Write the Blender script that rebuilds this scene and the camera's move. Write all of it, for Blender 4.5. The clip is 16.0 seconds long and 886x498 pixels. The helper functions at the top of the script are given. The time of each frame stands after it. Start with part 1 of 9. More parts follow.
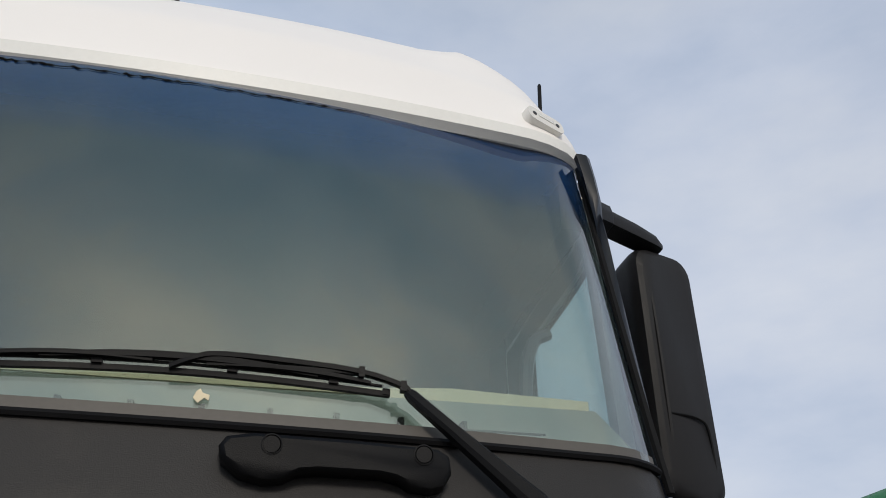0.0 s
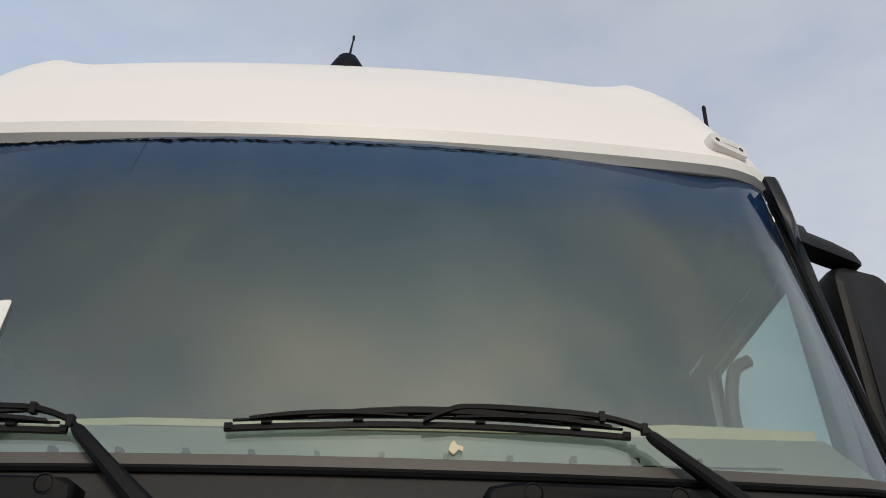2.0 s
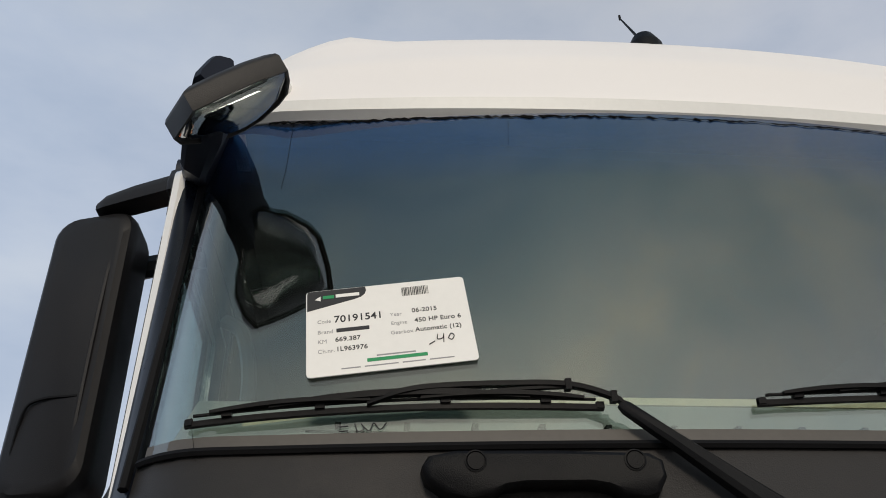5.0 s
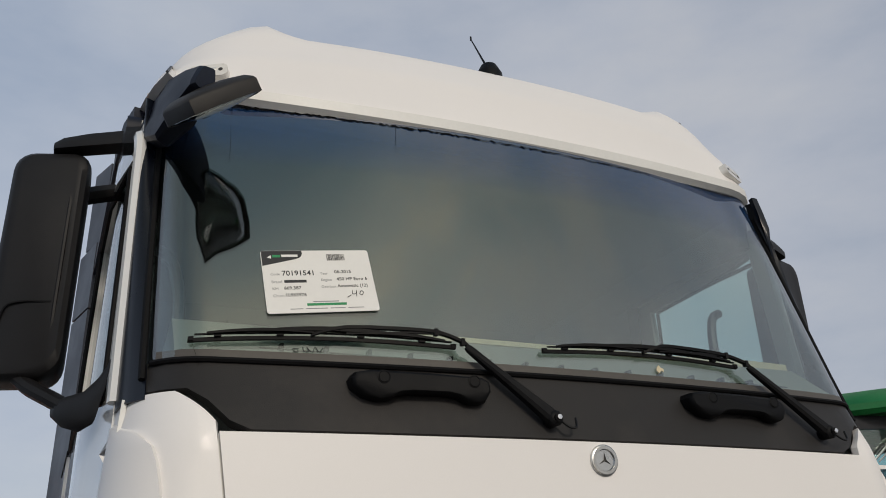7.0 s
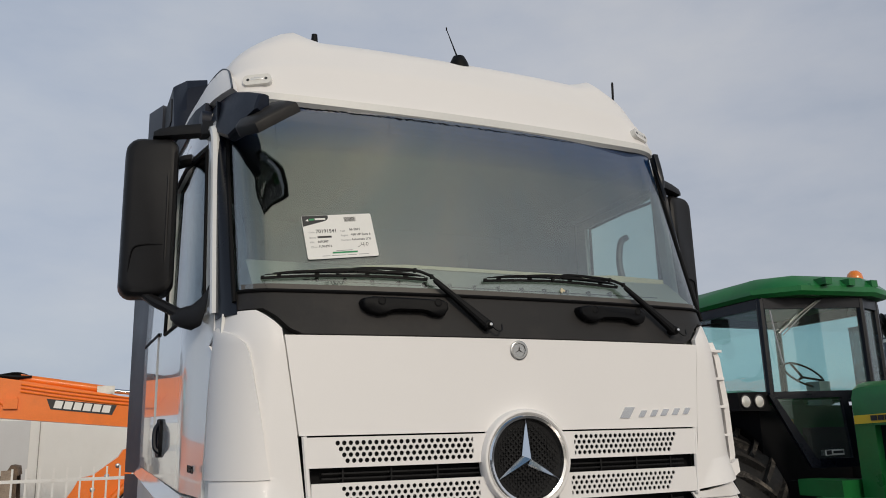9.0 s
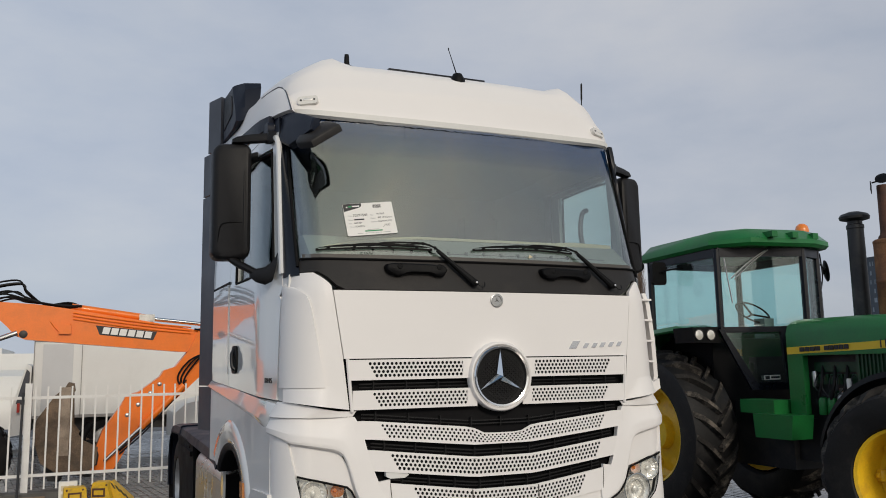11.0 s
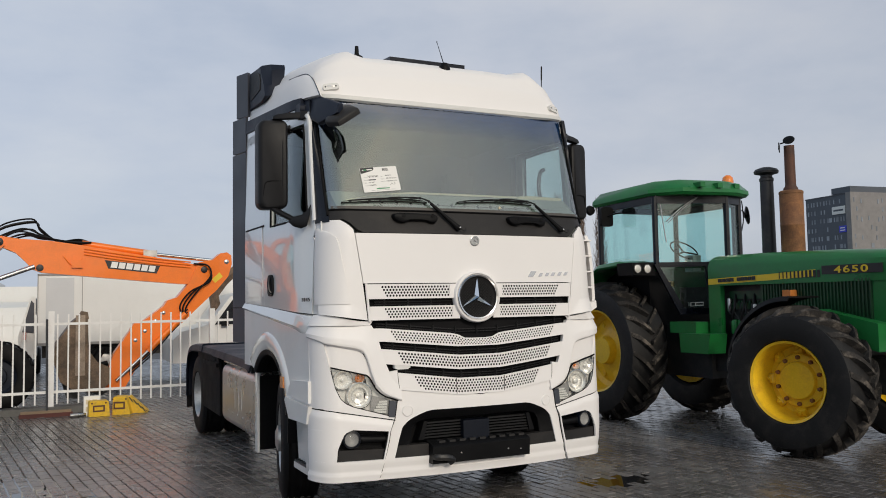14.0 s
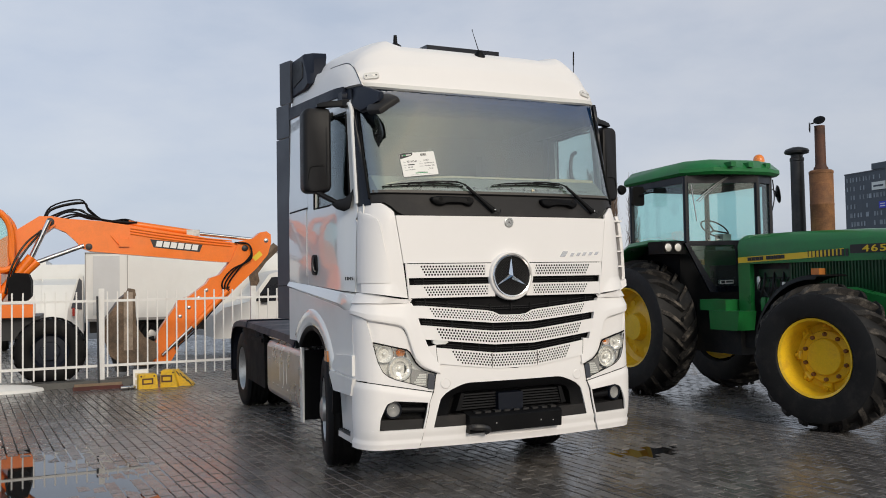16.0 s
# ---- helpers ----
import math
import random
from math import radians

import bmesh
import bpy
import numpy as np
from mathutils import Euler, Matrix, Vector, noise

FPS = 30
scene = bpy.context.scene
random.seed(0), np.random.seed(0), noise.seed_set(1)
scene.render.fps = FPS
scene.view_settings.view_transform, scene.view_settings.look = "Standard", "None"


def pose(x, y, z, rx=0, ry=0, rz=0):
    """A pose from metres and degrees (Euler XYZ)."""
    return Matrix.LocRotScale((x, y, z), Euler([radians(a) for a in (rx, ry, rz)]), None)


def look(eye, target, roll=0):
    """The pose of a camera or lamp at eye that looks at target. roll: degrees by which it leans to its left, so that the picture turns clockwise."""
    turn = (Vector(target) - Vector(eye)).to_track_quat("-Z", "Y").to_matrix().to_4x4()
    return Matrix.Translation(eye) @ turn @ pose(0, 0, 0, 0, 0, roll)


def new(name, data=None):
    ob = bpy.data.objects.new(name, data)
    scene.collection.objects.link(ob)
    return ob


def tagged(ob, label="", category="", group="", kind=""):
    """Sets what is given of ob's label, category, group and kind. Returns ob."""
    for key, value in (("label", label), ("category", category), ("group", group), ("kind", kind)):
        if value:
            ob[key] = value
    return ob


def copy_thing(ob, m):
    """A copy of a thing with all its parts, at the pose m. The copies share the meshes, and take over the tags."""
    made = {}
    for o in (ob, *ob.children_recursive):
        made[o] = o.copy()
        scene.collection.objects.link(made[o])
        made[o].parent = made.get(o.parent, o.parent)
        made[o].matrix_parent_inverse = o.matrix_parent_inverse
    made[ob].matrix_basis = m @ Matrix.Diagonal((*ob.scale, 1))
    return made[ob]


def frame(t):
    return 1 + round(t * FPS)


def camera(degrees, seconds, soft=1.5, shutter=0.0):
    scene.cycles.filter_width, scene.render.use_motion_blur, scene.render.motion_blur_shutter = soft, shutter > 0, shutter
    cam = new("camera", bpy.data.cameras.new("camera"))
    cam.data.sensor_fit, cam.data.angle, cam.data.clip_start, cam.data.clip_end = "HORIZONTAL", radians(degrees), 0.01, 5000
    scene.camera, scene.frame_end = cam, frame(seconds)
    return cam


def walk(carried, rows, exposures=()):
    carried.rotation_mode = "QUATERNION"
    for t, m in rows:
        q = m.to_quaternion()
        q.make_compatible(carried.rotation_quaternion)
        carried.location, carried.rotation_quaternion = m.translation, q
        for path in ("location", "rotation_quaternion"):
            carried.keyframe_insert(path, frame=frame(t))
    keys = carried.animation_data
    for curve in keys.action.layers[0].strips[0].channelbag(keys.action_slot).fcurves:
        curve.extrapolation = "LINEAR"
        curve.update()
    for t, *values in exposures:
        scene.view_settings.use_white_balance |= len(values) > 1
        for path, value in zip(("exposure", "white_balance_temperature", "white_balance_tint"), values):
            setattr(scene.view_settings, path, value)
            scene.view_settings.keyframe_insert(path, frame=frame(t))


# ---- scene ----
cam = camera(56.5, 16.0, soft=0.95)

PATH = [
    (0, (0.37, -1.24, 1.944), (0.759, 0.455, 2.933), -0.4),
    (0.5, (0.362, -1.241, 1.941), (0.74, 0.401, 3.019), -0.7),
    (1, (0.347, -1.253, 1.937), (0.713, 0.389, 3.019), -0.8),
    (1.5, (0.29, -1.283, 1.962), (0.435, 0.409, 3.018), 0.3),
    (2, (0.172, -1.283, 1.963), (0.273, 0.427, 2.996), 0.2),
    (2.5, (0.028, -1.291, 1.959), (0.108, 0.42, 2.991), -0.2),
    (3, (-0.084, -1.265, 1.95), (-0.001, 0.449, 2.977), -0.5),
    (3.5, (-0.216, -1.227, 1.96), (-0.112, 0.494, 2.974), -0.6),
    (4, (-0.352, -1.17, 1.972), (-0.233, 0.55, 2.985), -1.0),
    (4.5, (-0.538, -1.154, 1.969), (-0.401, 0.563, 2.987), -1.6),
    (4.7, (-0.624, -1.155, 1.968), (-0.485, 0.56, 2.988), -1.5),
    (6.8, (-1.201, -1.72, 1.806), (-0.501, -0.076, 2.705), -2.5),
    (7, (-1.222, -1.834, 1.808), (-0.486, -0.144, 2.585), -2.2),
    (7.5, (-1.272, -2.112, 1.809), (-0.484, -0.376, 2.414), -2.2),
    (8, (-1.41, -2.426, 1.792), (-0.631, -0.648, 2.276), -1.7),
    (8.5, (-1.539, -2.718, 1.776), (-0.765, -0.935, 2.249), -1.5),
    (9, (-1.643, -2.999, 1.761), (-0.859, -1.216, 2.214), -1.6),
    (9.2, (-1.698, -3.123, 1.767), (-0.907, -1.33, 2.164), -1.5),
    (11.3, (-2.254, -4.458, 1.737), (-1.475, -2.638, 2.016), -1.0),
    (11.5, (-2.321, -4.574, 1.736), (-1.537, -2.755, 2.011), -1.0),
    (12, (-2.454, -4.837, 1.73), (-1.651, -3.024, 1.989), -1.1),
    (12.5, (-2.541, -5.115, 1.667), (-1.713, -3.311, 1.913), -1.2),
    (13, (-2.661, -5.307, 1.665), (-1.817, -3.508, 1.891), -1.2),
    (13.5, (-2.859, -5.503, 1.652), (-2.008, -3.704, 1.858), -1.1),
    (14, (-2.978, -5.657, 1.644), (-2.116, -3.857, 1.773), -1.0),
    (14.5, (-3.047, -5.865, 1.647), (-2.205, -4.054, 1.756), -1.0),
    (15, (-3.083, -5.934, 1.665), (-2.288, -4.101, 1.754), -1.0),
    (15.5, (-3.124, -5.936, 1.66), (-2.331, -4.102, 1.741), -1.1),
    (16, (-3.144, -5.933, 1.661), (-2.352, -4.098, 1.735), -1.0),
]
walk(cam, [(t, look(eye, target, roll)) for t, eye, target, roll in PATH],
     exposures=[(0.0, 0.08, 6200, 10), (0.6, 0.05, 6350, 10), (1.6, 0.0, 6460, 10), (3.0, 0.0, 6500, 10), (4.5, 0.0, 6500, 10), (7.0, -0.28, 6500, 10), (9.2, -0.28, 6500, 10),
                (11.5, -0.18, 6500, 10), (13.5, -0.08, 6500, 10), (16.0, 0.06, 6500, 10)])

# ---- world and light ----
SUN_EL, SUN_AZ = radians(25), radians(181)
SUN_DIR = (math.sin(radians(-1)) * math.cos(SUN_EL), -math.cos(radians(-1)) * math.cos(SUN_EL), math.sin(SUN_EL))
world = bpy.data.worlds.new("world")
scene.world = world
world.use_nodes = True


def N(nt, kind, **kw):
    n = nt.nodes.new(kind)
    for k, v in kw.items():
        n.inputs[k].default_value = v
    return n


def ramp(nt, fac, stops):
    n = nt.nodes.new("ShaderNodeValToRGB")
    el = n.color_ramp.elements
    while len(el) < len(stops):
        el.new(0.5)
    for e, (p, c) in zip(el, stops):
        e.position = p
        e.color = (c, c, c, 1) if isinstance(c, (int, float)) else (*c, 1)
    nt.links.new(fac, n.inputs[0])
    return n.outputs[0]


def mixc(nt, fac, a, b, blend="MIX"):
    n = nt.nodes.new("ShaderNodeMix")
    n.data_type, n.blend_type = "RGBA", blend
    for sock, v in ((n.inputs[0], fac), (n.inputs[6], a), (n.inputs[7], b)):
        if isinstance(v, bpy.types.NodeSocket):
            nt.links.new(v, sock)
        elif isinstance(v, (int, float)):
            sock.default_value = v if sock.type == "VALUE" else (v, v, v, 1)
        else:
            sock.default_value = (*v, 1)
    return n.outputs[2]


def build_world():
    nt = world.node_tree
    nt.nodes.clear()
    out = nt.nodes.new("ShaderNodeOutputWorld")
    bg = nt.nodes.new("ShaderNodeBackground")
    sky = nt.nodes.new("ShaderNodeTexSky")
    sky.sky_type, sky.sun_disc = "NISHITA", False
    sky.sun_elevation, sky.sun_rotation = SUN_EL, SUN_AZ
    sky.dust_density = 2.0
    co = nt.nodes.new("ShaderNodeTexCoord")
    mp = nt.nodes.new("ShaderNodeMapping")
    mp.inputs["Scale"].default_value = (1.0, 1.0, 2.4)
    nt.links.new(co.outputs["Generated"], mp.inputs[0])
    big = N(nt, "ShaderNodeTexNoise", Scale=1.7, Detail=5.0, Roughness=0.5)
    nt.links.new(mp.outputs[0], big.inputs["Vector"])
    soft = N(nt, "ShaderNodeTexNoise", Scale=3.6, Detail=6.0, Roughness=0.55)
    nt.links.new(mp.outputs[0], soft.inputs["Vector"])
    cover = ramp(nt, big.outputs["Fac"], [(0.30, 0.80), (0.68, 0.93)])
    # cloud brightness: soft grey undersides and lighter rifts
    tone = ramp(nt, soft.outputs["Fac"], [(0.30, (4.9, 5.5, 6.5)), (0.48, (5.75, 6.2, 7.0)), (0.72, (6.7, 6.95, 7.35))])
    # higher up the sheet is broken into darker and lighter banks
    sepz = nt.nodes.new("ShaderNodeSeparateXYZ")
    nt.links.new(co.outputs["Generated"], sepz.inputs[0])
    heap = N(nt, "ShaderNodeTexNoise", Scale=1.6, Detail=9.0, Roughness=0.58, Distortion=0.6)
    mp2 = nt.nodes.new("ShaderNodeMapping")
    mp2.inputs["Scale"].default_value = (1.5, 3.4, 3.6)
    nt.links.new(co.outputs["Generated"], mp2.inputs[0])
    nt.links.new(mp2.outputs[0], heap.inputs["Vector"])
    banks = ramp(nt, heap.outputs["Fac"], [(0.32, (4.5, 5.4, 5.7)), (0.47, (6.3, 6.7, 6.7)), (0.53, (7.1, 7.2, 6.8)), (0.66, (8.7, 8.4, 7.6))])
    # they lie on the sun's side, the far side stays even
    side = N(nt, "ShaderNodeMapRange", **{"From Min": 0.35, "From Max": -0.15})
    nt.links.new(sepz.outputs["Y"], side.inputs[0])
    tone = mixc(nt, mixc(nt, 1.0, side.outputs[0], ramp(nt, sepz.outputs["Z"], [(0.55, 0.0), (0.78, 0.85)]), "MULTIPLY"), tone, banks)
    # the cloud sheet is brighter and warmer round the veiled sun
    dt = nt.nodes.new("ShaderNodeVectorMath")
    dt.operation = "DOT_PRODUCT"
    nt.links.new(co.outputs["Generated"], dt.inputs[0])
    dt.inputs[1].default_value = SUN_DIR
    halo = ramp(nt, dt.outputs["Value"], [(0.0, (0.98, 0.99, 1.0)), (0.5, (1.04, 1.04, 1.03)), (0.78, (1.22, 1.19, 1.12)), (0.92, (1.50, 1.40, 1.22)), (1.0, (2.2, 1.95, 1.5))])
    tone = mixc(nt, 1.0, tone, halo, "MULTIPLY")
    sep = nt.nodes.new("ShaderNodeSeparateXYZ")
    nt.links.new(co.outputs["Generated"], sep.inputs[0])
    half = N(nt, "ShaderNodeMapRange", **{"From Min": -1.0, "From Max": 1.0})
    nt.links.new(sep.outputs["X"], half.inputs[0])
    across = ramp(nt, half.outputs[0], [(0.2, (0.90, 0.97, 1.06)), (0.72, (1.0, 0.985, 0.985)), (1.0, (0.97, 0.94, 0.925))])
    # darker sheet high over both sides
    west = ramp(nt, half.outputs[0], [(0.24, (0.48, 0.54, 0.60)), (0.46, (0.92, 0.95, 0.96)), (0.57, (1.14, 1.13, 1.10)), (0.68, (0.97, 0.97, 0.96)), (0.80, (0.68, 0.71, 0.73))])
    across = mixc(nt, mixc(nt, 1.0, side.outputs[0], ramp(nt, sepz.outputs["Z"], [(0.60, 0.0), (0.74, 1.0)]), "MULTIPLY"), across, west)
    tone = mixc(nt, 1.0, tone, across, "MULTIPLY")
    # thinner, bluer cloud overhead
    over = ramp(nt, sep.outputs["Z"], [(0.66, (1.0, 1.0, 1.0)), (0.80, (0.80, 0.80, 0.78)), (0.89, (0.43, 0.52, 0.59)), (0.96, (0.17, 0.30, 0.50))])
    tone = mixc(nt, 1.0, tone, over, "MULTIPLY")
    col = mixc(nt, cover, sky.outputs[0], tone)
    nt.links.new(col, bg.inputs[0])
    bg.inputs[1].default_value = 0.1
    nt.links.new(bg.outputs[0], out.inputs[0])


build_world()
sun_data = bpy.data.lights.new("sun", "SUN")
sun_data.energy, sun_data.angle, sun_data.color = 1.6, radians(11), (1.0, 0.89, 0.75)
sun = new("sun", sun_data)
# low veiled sun behind the camera
sun.matrix_world = look(Vector(SUN_DIR) * 50, (0, 0, 0))


# ---- materials ----
def mat(name, base, rough=0.5, metal=0.0, vary=0.12, scale=3.0, fine=60.0, bump=0.0, coat=0.0, dirt=None, dirt_amount=0.0,
        rand=0.0, spec=0.5, rough_vary=0.1, dirt_scale=2.0):
    m = bpy.data.materials.new(name)
    m.use_nodes = True
    nt = m.node_tree
    b = nt.nodes["Principled BSDF"]
    co = nt.nodes.new("ShaderNodeTexCoord")
    n1 = N(nt, "ShaderNodeTexNoise", Scale=scale, Detail=5.0, Roughness=0.6)
    n2 = N(nt, "ShaderNodeTexNoise", Scale=fine, Detail=3.0, Roughness=0.6)
    for n in (n1, n2):
        nt.links.new(co.outputs["Object"], n.inputs["Vector"])
    v1 = ramp(nt, n1.outputs["Fac"], [(0.3, 1 - vary), (0.7, 1 + vary * 0.4)])
    v2 = ramp(nt, n2.outputs["Fac"], [(0.3, 1 - vary * 0.5), (0.7, 1 + vary * 0.25)])
    col = mixc(nt, 1.0, mixc(nt, 1.0, base, v1, "MULTIPLY"), v2, "MULTIPLY")
    if dirt:
        n3 = N(nt, "ShaderNodeTexNoise", Scale=dirt_scale, Detail=8.0, Roughness=0.7)
        nt.links.new(co.outputs["Object"], n3.inputs["Vector"])
        mask = ramp(nt, n3.outputs["Fac"], [(0.5, 0.0), (0.72, dirt_amount)])
        col = mixc(nt, mask, col, dirt)
    if rand:
        info = nt.nodes.new("ShaderNodeObjectInfo")
        col = mixc(nt, 1.0, col, ramp(nt, info.outputs["Random"], [(0, 1 - rand), (1, 1 + rand * 0.5)]), "MULTIPLY")
    nt.links.new(col, b.inputs["Base Color"])
    rr = ramp(nt, n1.outputs["Fac"], [(0.3, max(rough - rough_vary, 0.0)), (0.7, min(rough + rough_vary, 1.0))])
    nt.links.new(rr, b.inputs["Roughness"])
    b.inputs["Metallic"].default_value = metal
    b.inputs["Coat Weight"].default_value = coat
    b.inputs["Coat Roughness"].default_value = 0.025
    b.inputs["Specular IOR Level"].default_value = spec
    if bump:
        bp = N(nt, "ShaderNodeBump", Strength=bump, Distance=0.004)
        nt.links.new(n2.outputs["Fac"], bp.inputs["Height"])
        nt.links.new(bp.outputs[0], b.inputs["Normal"])
    return m


def glass_mat(name, tint, rough=0.0, base_gloss=0.04, band=None, film=0.0):
    """Tinted pane: clear part by colour, gloss by Fresnel; band: tint colour and heights of a sun strip; film: share of
    a pale diffuse veil.
    """
    m = bpy.data.materials.new(name)
    m.use_nodes = True
    nt = m.node_tree
    nt.nodes.clear()
    out = nt.nodes.new("ShaderNodeOutputMaterial")
    tr = N(nt, "ShaderNodeBsdfTransparent", Color=(*tint, 1))
    gl = N(nt, "ShaderNodeBsdfGlossy", Roughness=rough)
    lw = N(nt, "ShaderNodeLayerWeight", Blend=0.5)
    fr = nt.nodes.new("ShaderNodeMath")
    fr.operation = "POWER"
    fr.inputs[1].default_value = 5.0
    nt.links.new(lw.outputs["Facing"], fr.inputs[0])
    co = nt.nodes.new("ShaderNodeTexCoord")
    under = tr.outputs[0]
    if band:
        colour, low, high = band
        sep = nt.nodes.new("ShaderNodeSeparateXYZ")
        nt.links.new(co.outputs["Object"], sep.inputs[0])
        mr = N(nt, "ShaderNodeMapRange", **{"From Min": low, "From Max": high})
        nt.links.new(sep.outputs["Z"], mr.inputs[0])
        df = N(nt, "ShaderNodeBsdfDiffuse", Color=(*colour, 1))
        mx = nt.nodes.new("ShaderNodeMixShader")
        sc = nt.nodes.new("ShaderNodeMath")
        sc.operation = "MULTIPLY"
        sc.inputs[1].default_value = 0.8
        nt.links.new(mr.outputs[0], sc.inputs[0])
        nt.links.new(sc.outputs[0], mx.inputs[0])
        nt.links.new(under, mx.inputs[1])
        nt.links.new(df.outputs[0], mx.inputs[2])
        under = mx.outputs[0]
    if film:
        df = N(nt, "ShaderNodeBsdfDiffuse", Color=(0.30, 0.34, 0.31, 1))
        n = N(nt, "ShaderNodeTexNoise", Scale=1.6, Detail=7.0, Roughness=0.65)
        nt.links.new(co.outputs["Object"], n.inputs["Vector"])
        mx = nt.nodes.new("ShaderNodeMixShader")
        nt.links.new(ramp(nt, n.outputs["Fac"], [(0.3, film * 0.6), (0.7, film)]), mx.inputs[0])
        nt.links.new(under, mx.inputs[1])
        nt.links.new(df.outputs[0], mx.inputs[2])
        under = mx.outputs[0]
    ad = nt.nodes.new("ShaderNodeMath")
    ad.operation, ad.use_clamp = "ADD", True
    ad.inputs[1].default_value = base_gloss
    nt.links.new(fr.outputs[0], ad.inputs[0])
    mx = nt.nodes.new("ShaderNodeMixShader")
    nt.links.new(ad.outputs[0], mx.inputs[0])
    nt.links.new(under, mx.inputs[1])
    nt.links.new(gl.outputs[0], mx.inputs[2])
    nt.links.new(mx.outputs[0], out.inputs[0])
    return m


